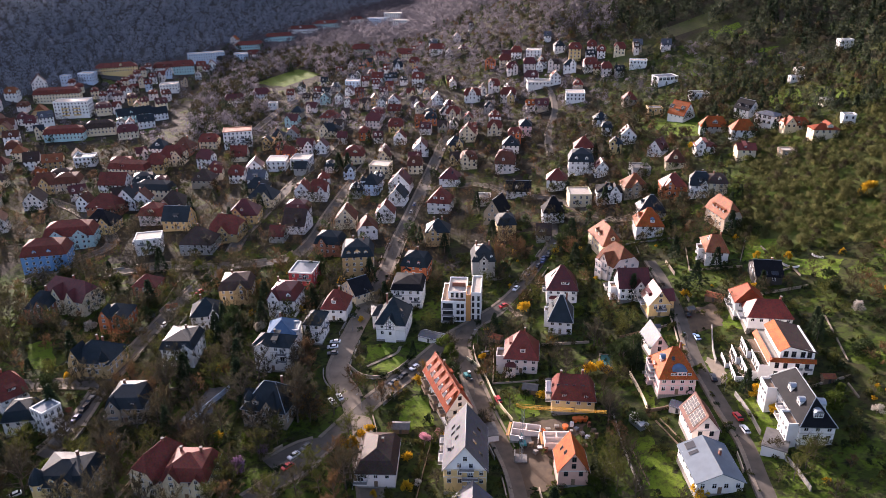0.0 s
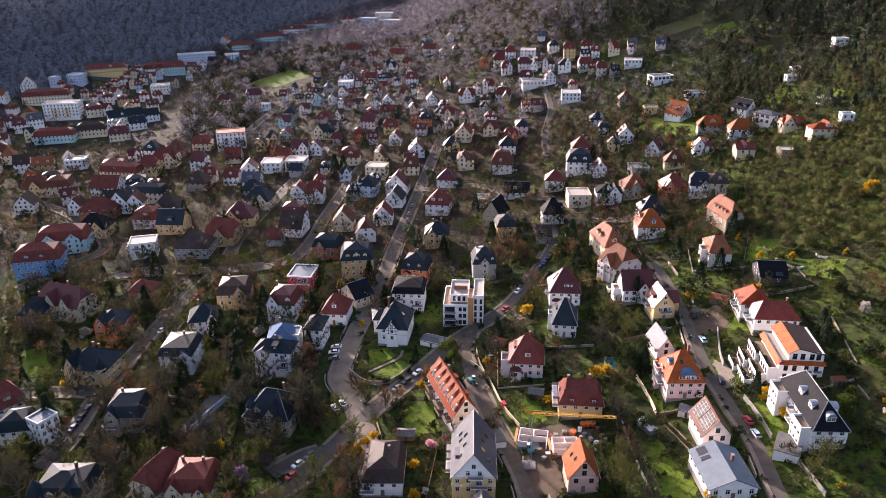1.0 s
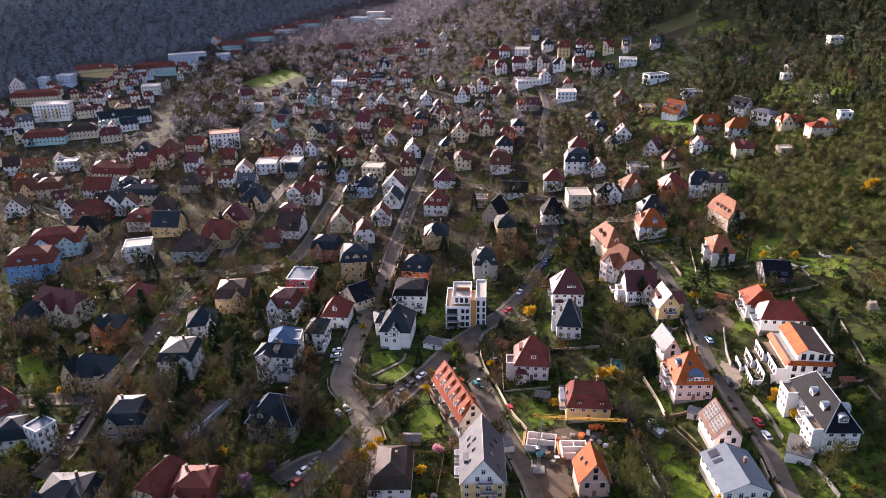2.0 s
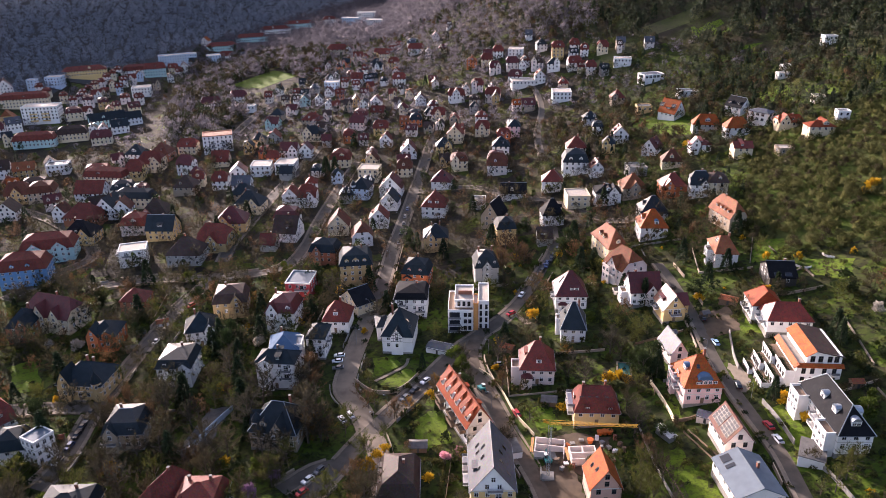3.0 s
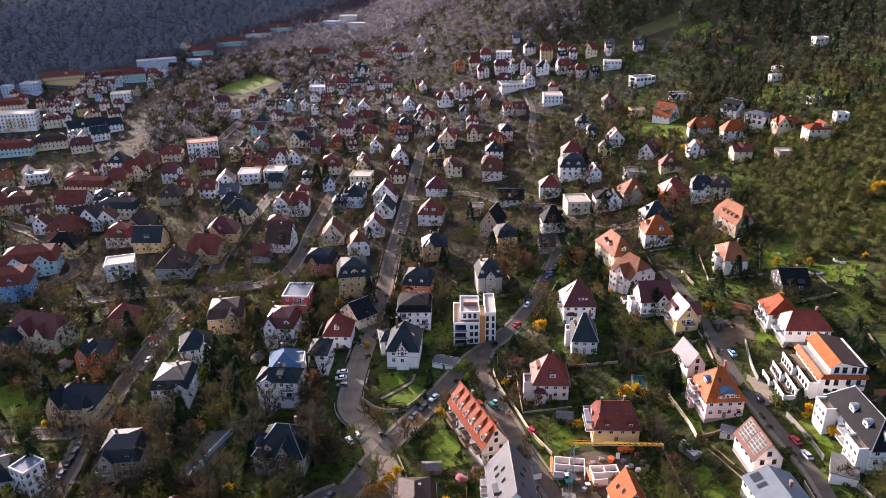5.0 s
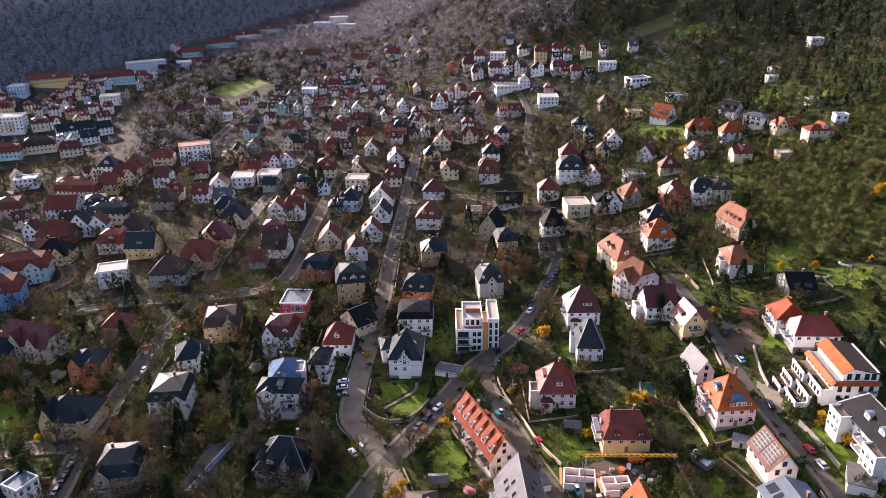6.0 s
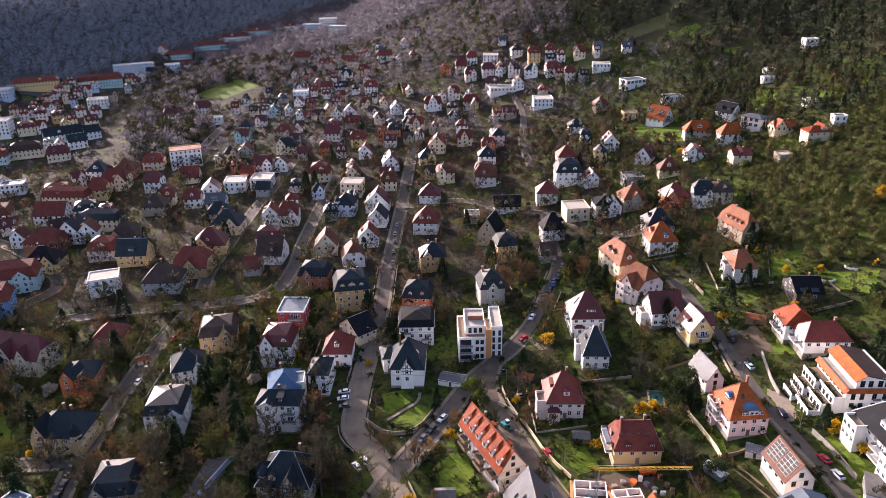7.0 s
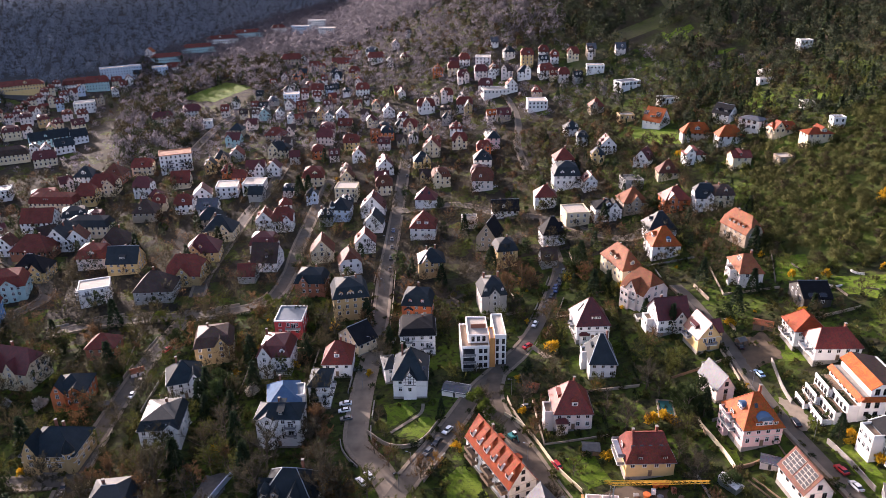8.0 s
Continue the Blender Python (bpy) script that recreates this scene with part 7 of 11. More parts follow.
house("grey house with a wine-red mansard roof", -88.4, 606.9, -1.9, 11.2, 10.1, 6.5, "mansard", 4.3, "x", W_GREY, R_WINE, 0, dorm=[('F', -2.8, 0.2, 1.7, 'gable'), ('F', 2.8, 0.2, 1.7, 'shed')])
house("sandstone house with a red tiled gabled roof", -75.1, 615.7, -6.5, 10.6, 9.6, 5.2, "gable", 4.3, "x", W_STONE, R_RED, 0, dorm=[('F', -2.7, 0.2, 1.7, 'gable'), ('F', 2.7, 0.2, 1.7, 'shed')])
house("white house with a grey mansard roof", -56.9, 871.4, -0.2, 13.8, 10.5, 6.5, "mansard", 4.4, "x", W_WHITE, R_GREY, 0, dorm=[('F', -3.5, 0.2, 1.7, 'gable'), ('F', 3.5, 0.2, 1.7, 'gable')], chim=[(1.0, 0.4)])
house("cream house with a wine-red hipped roof", -22.5, 804.6, -0.2, 8.8, 7.9, 5.6, "hip", 3.6, "x", W_CREAM, R_WINE, 0, dorm=[('F', -2.2, 0.2, 1.7, 'gable'), ('F', 2.2, 0.2, 1.7, 'shed')], chim=[(1.4, 1.0)])
house("pale rose house with a red tiled gabled roof", -31.0, 865.7, 0.9, 8.4, 7.6, 6.0, "gable", 4.3, "y", W_ROSE, R_RED, 0, chim=[(-0.9, 1.2)])
house("pale rose house with a terracotta gabled roof", -68.8, 754.7, -5.6, 6.8, 7.0, 6.0, "gable", 3.3, "y", W_ROSE, R_TERRA, 0, dorm=[('L', 0.0, 0.25, 2.2, 'shed')], chim=[(1.5, 0.7)])
house("white house with a wine-red gabled roof", -40.6, 641.9, 2.9, 9.5, 8.5, 5.6, "gable", 4.8, "y", W_WHITE, R_WINE, 0, dorm=[('L', 0.0, 0.25, 2.2, 'shed')])
house("white house with a wine-red hipped roof", -29.2, 623.2, 5.0, 9.2, 8.3, 5.2, "hip", 3.8, "x", W_WHITE, R_WINE, 0, dorm=[('F', -2.3, 0.2, 1.7, 'gable'), ('F', 2.3, 0.2, 1.7, 'gable')])
house("cream house with a faded salmon gabled roof", -51.4, 665.7, -2.2, 6.8, 7.0, 5.2, "gable", 3.3, "y", W_CREAM, R_SALMON, 0, dorm=[('L', 0.0, 0.25, 2.2, 'shed')], chim=[(-1.1, 1.1)])
house("clinker brick house with a wine-red gabled roof", -31.7, 698.5, 2.5, 6.8, 7.0, 5.6, "gable", 3.5, "x", W_BRICK, R_WINE, 0, dorm=[('F', -1.6, 0.2, 1.7, 'gable'), ('F', 1.6, 0.2, 1.7, 'gable')])
house("cream house with a wine-red hipped roof", -54.2, 620.4, 4.2, 8.4, 7.6, 5.6, "hip", 3.5, "x", W_CREAM, R_WINE, 0, xg=[('F', -2.1, 4.1, 6.4, 2.4, 0.6)])
house("clinker brick house with a slate mansard roof", -44.0, 598.9, -4.7, 10.4, 9.3, 5.2, "mansard", 4.0, "x", W_BRICK, R_SLATE, 0, dorm=[('F', -2.6, 0.2, 1.7, 'gable'), ('F', 2.6, 0.2, 1.7, 'shed')], chim=[(1.2, 0.4)])
house("white house with a slate hipped roof", -32.5, 600.3, -4.5, 6.8, 7.0, 6.0, "hip", 3.5, "x", W_WHITE, R_SLATE, 0, xg=[('F', 1.6, 3.1, 6.8, 1.9, 0.6)], chim=[(0.7, 0.2)])
house("off-white house with a weathered brown gabled roof", -1.3, 657.8, -3.3, 6.8, 7.0, 6.5, "gable", 3.3, "y", W_OFFWHITE, R_DUSK, 0, dorm=[('L', 0.0, 0.25, 2.2, 'shed')], chim=[(0.6, 1.2)])
house("sandstone house with a weathered brown mansard roof", 5.0, 627.9, -0.7, 8.4, 7.6, 5.6, "mansard", 3.3, "x", W_STONE, R_DUSK, 0, dorm=[('F', -2.1, 0.2, 1.7, 'gable'), ('F', 2.1, 0.2, 1.7, 'gable')])
house("grey house with a slate hipped roof", 4.2, 604.9, -7.7, 6.8, 7.0, 6.5, "hip", 3.5, "x", W_GREY, R_SLATE, 0, xg=[('F', 1.7, 3.2, 7.4, 1.9, 0.6)], chim=[(1.8, 0.7)])
house("pale rose house with a slate gabled roof", 20.3, 646.2, 4.1, 6.8, 7.0, 6.5, "gable", 3.3, "y", W_ROSE, R_SLATE, 0, dorm=[('L', 0.0, 0.25, 2.2, 'shed')], chim=[(0.6, 1.2)])
house("white house with a red tiled hipped roof", 8.9, 576.4, -4.5, 9.2, 8.3, 6.0, "hip", 3.8, "x", W_WHITE, R_RED, 0, dorm=[('F', -2.3, 0.2, 1.7, 'gable'), ('F', 2.3, 0.2, 1.7, 'gable')], chim=[(0.0, 0.3)])
house("sandstone house with a red tiled gabled roof", -12.2, 579.7, -4.0, 7.1, 7.0, 5.6, "gable", 3.6, "y", W_STONE, R_RED, 0, dorm=[('L', 0.0, 0.25, 2.2, 'shed')])
house("pale rose house with a red tiled hipped roof", -8.3, 549.3, -6.5, 7.5, 7.0, 6.0, "hip", 3.5, "x", W_ROSE, R_RED, 0, dorm=[('F', -1.9, 0.2, 1.7, 'gable'), ('F', 1.9, 0.2, 1.7, 'shed')], chim=[(1.7, 0.4)])
house("orange house with a faded salmon gabled roof", -51.2, 579.0, -3.4, 6.8, 7.0, 6.5, "gable", 3.5, "x", W_ORANGE, R_SALMON, 0, dorm=[('F', -1.6, 0.2, 1.7, 'gable'), ('F', 1.6, 0.2, 1.7, 'gable')], chim=[(-0.8, 0.4)])
house("pale rose house with a wine-red gabled roof", -44.6, 558.7, -7.8, 8.3, 7.4, 5.6, "gable", 3.5, "x", W_ROSE, R_WINE, 0, dorm=[('F', -2.1, 0.2, 1.7, 'gable'), ('F', 2.1, 0.2, 1.7, 'shed')], chim=[(-0.9, 0.7)])
house("pink house with a slate mansard roof", 31.3, 546.0, 5.8, 8.8, 7.9, 5.2, "mansard", 3.3, "x", W_PINK, R_SLATE, 0, dorm=[('F', -2.2, 0.2, 1.7, 'gable'), ('F', 2.2, 0.2, 1.7, 'shed')], chim=[(1.1, 0.7)])
house("sandstone house with a grey gabled roof", 136.4, 684.1, -3.3, 7.5, 8.0, 7.0, "gable", 4.0, "x", W_STONE, R_GREY, 0, xg=[('F', -1.6, 3.1, 7.4, 1.9, 0.6)], chim=[(1.4, 0.3)])
house("white house with a slate hipped roof", 83.9, 527.6, -4.4, 10.5, 9.5, 5.2, "hip", 4.3, "x", W_WHITE, R_SLATE, 0, dorm=[('F', -2.7, 0.2, 1.7, 'gable'), ('F', 2.7, 0.2, 1.7, 'gable')], chim=[(-1.2, 0.7)])
house("sandstone house with a wine-red gabled roof", 46.0, 588.7, 3.6, 10.2, 9.2, 5.6, "gable", 4.1, "x", W_STONE, R_WINE, 0, dorm=[('F', -2.6, 0.2, 1.7, 'gable'), ('F', 2.6, 0.2, 1.7, 'gable')])
house("pale rose house with a orange tiled gabled roof", 37.5, 593.4, 4.6, 6.8, 7.0, 5.6, "gable", 3.5, "x", W_ROSE, R_ORANGE, 0, dorm=[('F', -1.6, 0.2, 1.7, 'gable'), ('F', 1.6, 0.2, 1.7, 'gable')])
house("yellow house with a wine-red hipped roof", -186.3, 483.8, -2.7, 7.7, 7.0, 6.0, "hip", 3.5, "x", W_YELLOW, R_WINE, 0, xg=[('F', 1.9, 3.7, 6.8, 2.2, 0.6)])
house("pale rose house with a wine-red gabled roof", -255.3, 521.0, 33.0, 7.8, 7.0, 7.9, "gable", 3.5, "x", W_ROSE, R_WINE, 0, xg=[('F', 2.0, 3.8, 8.9, 2.2, 0.6)], chim=[(1.9, 1.1)])
house("off-white house with a slate mansard roof", -226.8, 460.1, 20.0, 13.9, 10.5, 6.5, "mansard", 4.4, "x", W_OFFWHITE, R_SLATE, 0, dorm=[('F', -3.5, 0.2, 1.7, 'gable'), ('F', 3.5, 0.2, 1.7, 'gable')])
house("white house with a wine-red mansard roof", -213.7, 456.7, 14.0, 8.7, 7.8, 5.6, "mansard", 3.3, "x", W_WHITE, R_WINE, 0, dorm=[('F', -2.2, 0.2, 1.7, 'gable'), ('F', 2.2, 0.2, 1.7, 'shed')], chim=[(1.1, 0.5)])
house("white house with a weathered brown gabled roof", -231.4, 432.3, 30.3, 9.1, 8.0, 7.0, "gable", 4.0, "x", W_WHITE, R_DUSK, 0, xg=[('F', 2.0, 3.8, 7.4, 2.3, 0.6)])
house("pale rose house with a wine-red gabled roof", -266.1, 445.6, 31.8, 10.2, 9.2, 5.6, "gable", 4.1, "x", W_ROSE, R_WINE, 0, dorm=[('F', -2.6, 0.2, 1.7, 'gable'), ('F', 2.6, 0.2, 1.7, 'gable')], chim=[(-1.8, 0.7)])
house("sandstone house with a weathered brown mansard roof", -294.3, 479.4, 18.7, 15.7, 10.5, 7.0, "mansard", 4.4, "x", W_STONE, R_DUSK, 0, dorm=[('F', -4.0, 0.2, 1.7, 'gable'), ('F', 4.0, 0.2, 1.7, 'gable')])
house("ochre house with a faded salmon gabled roof", -317.1, 508.7, 20.5, 13.9, 10.5, 7.9, "gable", 4.7, "x", W_OCHRE, R_SALMON, 0, dorm=[('F', -3.5, 0.2, 1.7, 'gable'), ('F', 3.5, 0.2, 1.7, 'gable')], chim=[(1.4, 1.2)])
house("white house with a flat roof", -297.3, 517.9, 14.7, 14.3, 10.5, 7.5, "flat", 0, "x", W_WHITE, R_GREY, 0, deck=R_BITUMEN)
house("white house with a weathered brown gabled roof", -306.7, 524.6, 33.9, 8.2, 7.4, 7.0, "gable", 4.1, "y", W_WHITE, R_DUSK, 0)
house("cream house with a orange tiled gabled roof", -310.1, 480.4, 22.7, 7.0, 7.0, 7.0, "gable", 3.5, "x", W_CREAM, R_ORANGE, 0, dorm=[('F', -1.8, 0.2, 1.7, 'gable'), ('F', 1.8, 0.2, 1.7, 'gable')])
house("orange house with a red tiled hipped roof", -149.3, 524.1, -2.1, 8.0, 7.2, 5.6, "hip", 3.5, "x", W_ORANGE, R_RED, 0, dorm=[('F', -2.0, 0.2, 1.7, 'gable'), ('F', 2.0, 0.2, 1.7, 'shed')], chim=[(0.8, 0.9)])
house("white house with a wine-red gabled roof", -130.4, 521.5, -1.8, 11.9, 10.5, 6.5, "gable", 4.7, "x", W_WHITE, R_WINE, 0, xg=[('F', 3.0, 5.7, 7.4, 3.4, 0.6)], chim=[(0.8, 0.8)])
house("pale rose house with a slate mansard roof", -102.9, 476.1, -1.3, 7.8, 7.0, 5.2, "mansard", 3.3, "x", W_ROSE, R_SLATE, 0, dorm=[('F', -2.0, 0.2, 1.7, 'gable'), ('F', 2.0, 0.2, 1.7, 'shed')])
house("white house with a wine-red gabled roof", -69.7, 501.8, -1.4, 6.9, 7.0, 6.0, "gable", 3.5, "y", W_WHITE, R_WINE, 0, dorm=[('L', 0.0, 0.25, 2.2, 'shed')], chim=[(-2.0, 0.5)])
house("grey house with a slate hipped roof", -77.4, 425.0, 4.3, 7.5, 8.0, 6.0, "hip", 4.0, "x", W_GREY, R_SLATE, 0, dorm=[('F', -1.6, 0.2, 1.7, 'gable'), ('F', 1.6, 0.2, 1.7, 'gable')], chim=[(-1.9, 1.0)])
house("white house with a wine-red gabled roof", -45.0, 517.2, -0.4, 8.4, 7.5, 5.2, "gable", 4.2, "y", W_WHITE, R_WINE, 0, dorm=[('L', 0.0, 0.25, 2.2, 'shed')], chim=[(-0.2, 0.4)])
house("clinker brick house with a wine-red gabled roof", -46.3, 480.3, 5.3, 8.4, 7.5, 6.5, "gable", 3.5, "x", W_BRICK, R_WINE, 0, xg=[('F', 2.1, 4.0, 7.4, 2.4, 0.6)], chim=[(0.9, 0.5)])
house("pale rose house with a wine-red mansard roof", 14.4, 475.6, -8.3, 10.6, 9.6, 6.5, "mansard", 4.1, "x", W_ROSE, R_WINE, 0, dorm=[('F', -2.7, 0.2, 1.7, 'gable'), ('F', 2.7, 0.2, 1.7, 'gable')], chim=[(-0.4, 0.4)])
house("ochre house with a weathered brown gabled roof", -19.0, 483.5, -3.3, 6.8, 7.0, 5.2, "gable", 3.5, "x", W_OCHRE, R_DUSK, 0, xg=[('F', -1.6, 3.1, 6.0, 1.9, 0.6)], chim=[(1.2, 0.6)])
house("white house with a wine-red gabled roof", -156.8, 480.5, 7.7, 10.6, 9.6, 6.5, "gable", 4.8, "y", W_WHITE, R_WINE, 0)
house("sandstone house with a slate hipped roof", -142.2, 437.1, -0.7, 14.4, 10.5, 6.4, "hip", 5.3, "x", W_STONE, R_SLATE, 0, xg=[('F', 3.2, 6.0, 6.8, 3.6, 0.6)], chim=[(-0.6, 0.3)])
house("off-white house with a slate hipped roof", -66.5, 446.1, 2.6, 6.8, 7.0, 5.2, "hip", 3.5, "x", W_OFFWHITE, R_SLATE, 0, dorm=[('F', -1.6, 0.2, 1.7, 'gable'), ('F', 1.6, 0.2, 1.7, 'gable')], chim=[(0.7, 0.2)])
house("pale blue house with a slate hipped roof", -87.7, 459.8, -0.4, 6.8, 7.0, 6.5, "hip", 3.5, "x", W_PALEBLUE, R_SLATE, 0, xg=[('F', 1.6, 3.1, 7.4, 1.9, 0.6)], chim=[(1.9, 0.8)])
house("grey house with a wine-red gabled roof", -106.9, 542.1, 4.7, 6.8, 7.0, 6.0, "gable", 3.5, "x", W_GREY, R_WINE, 0, chim=[(-0.8, 1.0)])
house("pale rose house with a red tiled gabled roof", -115.2, 650.5, 7.1, 6.8, 7.0, 5.2, "gable", 3.5, "x", W_ROSE, R_RED, 0, chim=[(-0.3, 0.9)])
house("brown stone house with a weathered brown gabled roof", -103.7, 645.9, 0.3, 6.8, 7.0, 6.5, "gable", 3.5, "x", W_STONE, R_DUSK, 0, xg=[('F', 1.6, 3.1, 7.4, 1.9, 0.6)])
house("pale rose house with a weathered brown gabled roof", -59.9, 638.3, 0.4, 6.8, 7.0, 5.6, "gable", 3.5, "x", W_ROSE, R_DUSK, 0, xg=[('F', 1.6, 3.1, 6.4, 1.9, 0.6)], chim=[(-0.2, 1.1)])
house("pale rose house with a weathered brown gabled roof", -23.2, 567.9, -3.1, 6.8, 7.0, 5.6, "gable", 3.3, "y", W_ROSE, R_DUSK, 0, dorm=[('L', 0.0, 0.25, 2.2, 'shed')])
house("white house with a red tiled hipped roof", -102.1, 447.8, 6.6, 6.8, 7.0, 6.5, "hip", 3.5, "x", W_WHITE, R_RED, 0, chim=[(-1.3, 1.2)])
house("pale rose house with a wine-red gabled roof", -79.6, 541.7, 5.0, 6.8, 7.0, 5.2, "gable", 3.5, "x", W_ROSE, R_WINE, 0, dorm=[('F', -1.7, 0.2, 1.7, 'gable'), ('F', 1.7, 0.2, 1.7, 'gable')], chim=[(0.4, 1.2)])
house("sandstone house with a weathered brown gabled roof", -31.8, 562.8, -8.0, 6.8, 7.0, 5.2, "gable", 3.5, "x", W_STONE, R_DUSK, 0, xg=[('F', 1.6, 3.1, 6.0, 1.9, 0.6)])
house("grey house with a weathered brown gabled roof", -117.0, 580.7, -9.0, 6.8, 7.0, 5.6, "gable", 3.5, "x", W_GREY, R_DUSK, 0, xg=[('F', -1.6, 3.1, 6.4, 1.9, 0.6)], chim=[(-0.8, 0.8)])
house("pale rose house with a weathered brown gabled roof", -118.0, 618.4, 5.0, 6.8, 7.0, 5.6, "gable", 3.5, "x", W_ROSE, R_DUSK, 0, xg=[('F', -1.6, 3.1, 6.4, 1.9, 0.6)])
house("white house with a weathered brown gabled roof", -155.6, 680.9, 6.9, 6.8, 7.0, 5.6, "gable", 3.5, "x", W_WHITE, R_DUSK, 0, dorm=[('F', -1.6, 0.2, 1.7, 'gable'), ('F', 1.6, 0.2, 1.7, 'gable')], chim=[(-0.8, 0.5)])
house("pale rose house with a red tiled gabled roof", -118.9, 740.0, 5.5, 6.8, 7.0, 6.5, "gable", 3.5, "x", W_ROSE, R_RED, 0, dorm=[('F', -1.6, 0.2, 1.7, 'gable'), ('F', 1.6, 0.2, 1.7, 'shed')])
house("white house with a red tiled gabled roof", -106.1, 725.4, 0.1, 6.8, 7.0, 5.6, "gable", 3.5, "x", W_WHITE, R_RED, 0, dorm=[('F', -1.6, 0.2, 1.7, 'gable'), ('F', 1.6, 0.2, 1.7, 'gable')], chim=[(1.2, 1.0)])
house("cream house with a red tiled gabled roof", -67.0, 672.3, 5.6, 6.8, 7.0, 5.2, "gable", 3.5, "x", W_CREAM, R_RED, 0, xg=[('F', 1.6, 3.1, 6.0, 1.9, 0.6)], chim=[(-0.1, 0.5)])
house("pale rose house with a red tiled gabled roof", -74.4, 891.9, 5.1, 6.8, 7.0, 5.2, "gable", 3.5, "x", W_ROSE, R_RED, 0, dorm=[('F', -1.7, 0.2, 1.7, 'gable'), ('F', 1.7, 0.2, 1.7, 'shed')], chim=[(0.6, 1.2)])
house("off-white house with a grey gabled roof", -38.0, 801.9, -4.0, 6.8, 7.0, 6.5, "gable", 3.3, "y", W_OFFWHITE, R_GREY, 0, chim=[(0.2, 0.8)])
house("ochre house with a red tiled gabled roof", -111.8, 865.0, 3.4, 6.8, 7.0, 5.2, "gable", 3.5, "x", W_OCHRE, R_RED, 0, xg=[('F', -1.6, 3.1, 6.0, 1.9, 0.6)], chim=[(-1.7, 0.9)])
house("off-white house with a brown tiled gabled roof", -287.2, 392.1, 18.9, 10.4, 10.0, 8.1, "gable", 5.1, "y", W_OFFWHITE, R_BROWN, 0, chim=[])
house("cream house with a faded salmon gabled roof", -315.6, 429.3, 21.0, 11.0, 11.1, 7.8, "gable", 5.1, "y", W_CREAM, R_SALMON, 0, chim=[])
house("off-white house with a weathered brown gabled roof", -286.7, 431.7, 7.5, 12.1, 11.3, 6.4, "gable", 5.9, "y", W_OFFWHITE, R_DUSK, 0, chim=[])
house("yellow house with a brown tiled gabled roof", -327.2, 447.2, 12.3, 11.4, 10.3, 7.3, "gable", 4.9, "x", W_YELLOW, R_BROWN, 0, chim=[], dorm=[('F', 0.0, 0.2, 3.2, 'gable')])
house("cream house with a weathered brown hipped roof", -336.9, 473.2, 11.5, 9.6, 8.6, 6.0, "hip", 4.4, "x", W_CREAM, R_DUSK, 0, chim=[])
house("off-white house with a brown tiled gabled roof", -350.2, 489.3, 20.8, 10.7, 9.5, 6.6, "gable", 4.8, "x", W_OFFWHITE, R_BROWN, 0, chim=[])
house("ochre house with a brown tiled hipped roof", -316.9, 487.6, 19.8, 8.8, 7.9, 6.0, "hip", 4.0, "y", W_OCHRE, R_BROWN, 0, chim=[(-1.4, 0.1)])
house("cream house with a red tiled hipped roof", -356.3, 507.3, 12.5, 11.2, 10.1, 6.2, "hip", 4.8, "x", W_CREAM, R_RED, 0, chim=[], dorm=[('F', 0.0, 0.2, 2.4, 'shed')])
house("white house with a weathered brown gabled roof", -335.1, 512.1, 19.2, 10.9, 9.8, 7.3, "gable", 5.7, "x", W_WHITE, R_DUSK, 0, chim=[], dorm=[('F', 0.0, 0.2, 1.6, 'shed')])
house("cream house with a brown tiled half-hipped roof", -375.5, 523.7, 16.1, 8.7, 7.8, 5.8, "half", 4.8, "x", W_CREAM, R_BROWN, 0, chim=[])
house("cream house with a faded salmon hipped roof", -356.6, 531.9, 11.4, 10.0, 9.0, 7.7, "hip", 4.7, "x", W_CREAM, R_SALMON, 0, chim=[(0.4, 0.7)])
house("off-white house with a brown tiled mansard roof", -372.7, 549.7, 22.1, 11.4, 9.7, 5.6, "mansard", 5.8, "y", W_OFFWHITE, R_BROWN, 0, chim=[])
house("white house with a brown tiled gabled roof", -388.5, 573.9, 21.4, 11.6, 9.2, 7.5, "gable", 4.0, "x", W_WHITE, R_BROWN, 0, chim=[], dorm=[('F', 0.0, 0.2, 2.4, 'gable')])
house("ochre house with a brown tiled gabled roof", -406.6, 594.8, 8.1, 10.3, 9.2, 7.3, "gable", 5.0, "y", W_OCHRE, R_BROWN, 0, chim=[(0.8, 1.1)])
house("pale rose house with a brown tiled gabled roof", -416.1, 614.2, 20.8, 11.6, 10.4, 5.9, "gable", 5.0, "x", W_ROSE, R_BROWN, 0, chim=[(0.8, 0.4)], dorm=[('F', 0.0, 0.2, 1.6, 'gable')])
house("off-white house with a wine-red half-hipped roof", -395.5, 615.3, 18.8, 9.6, 8.6, 7.9, "half", 5.4, "x", W_OFFWHITE, R_WINE, 0, chim=[], dorm=[('F', 0.0, 0.2, 3.2, 'shed')])
house("white house with a brown tiled gabled roof", -432.2, 627.6, 9.4, 9.7, 8.8, 5.4, "gable", 5.4, "y", W_WHITE, R_BROWN, 0, chim=[], dorm=[('L', 0.0, 0.2, 2.4, 'shed')])
house("off-white house with a wine-red mansard roof", -412.8, 632.5, 19.8, 9.3, 8.4, 6.9, "mansard", 5.1, "x", W_OFFWHITE, R_WINE, 0, chim=[], dorm=[('F', 0.0, 0.2, 1.6, 'gable')])
house("pale rose house with a brown tiled gabled roof", -457.3, 664.0, 12.6, 8.6, 7.8, 7.1, "gable", 5.4, "x", W_ROSE, R_BROWN, 0, chim=[(0.2, 0.7)])
house("pale rose house with a brown tiled mansard roof", -435.6, 671.7, 5.5, 9.2, 8.3, 5.9, "mansard", 4.1, "x", W_ROSE, R_BROWN, 0, chim=[], dorm=[('F', 0.0, 0.2, 2.4, 'shed')])
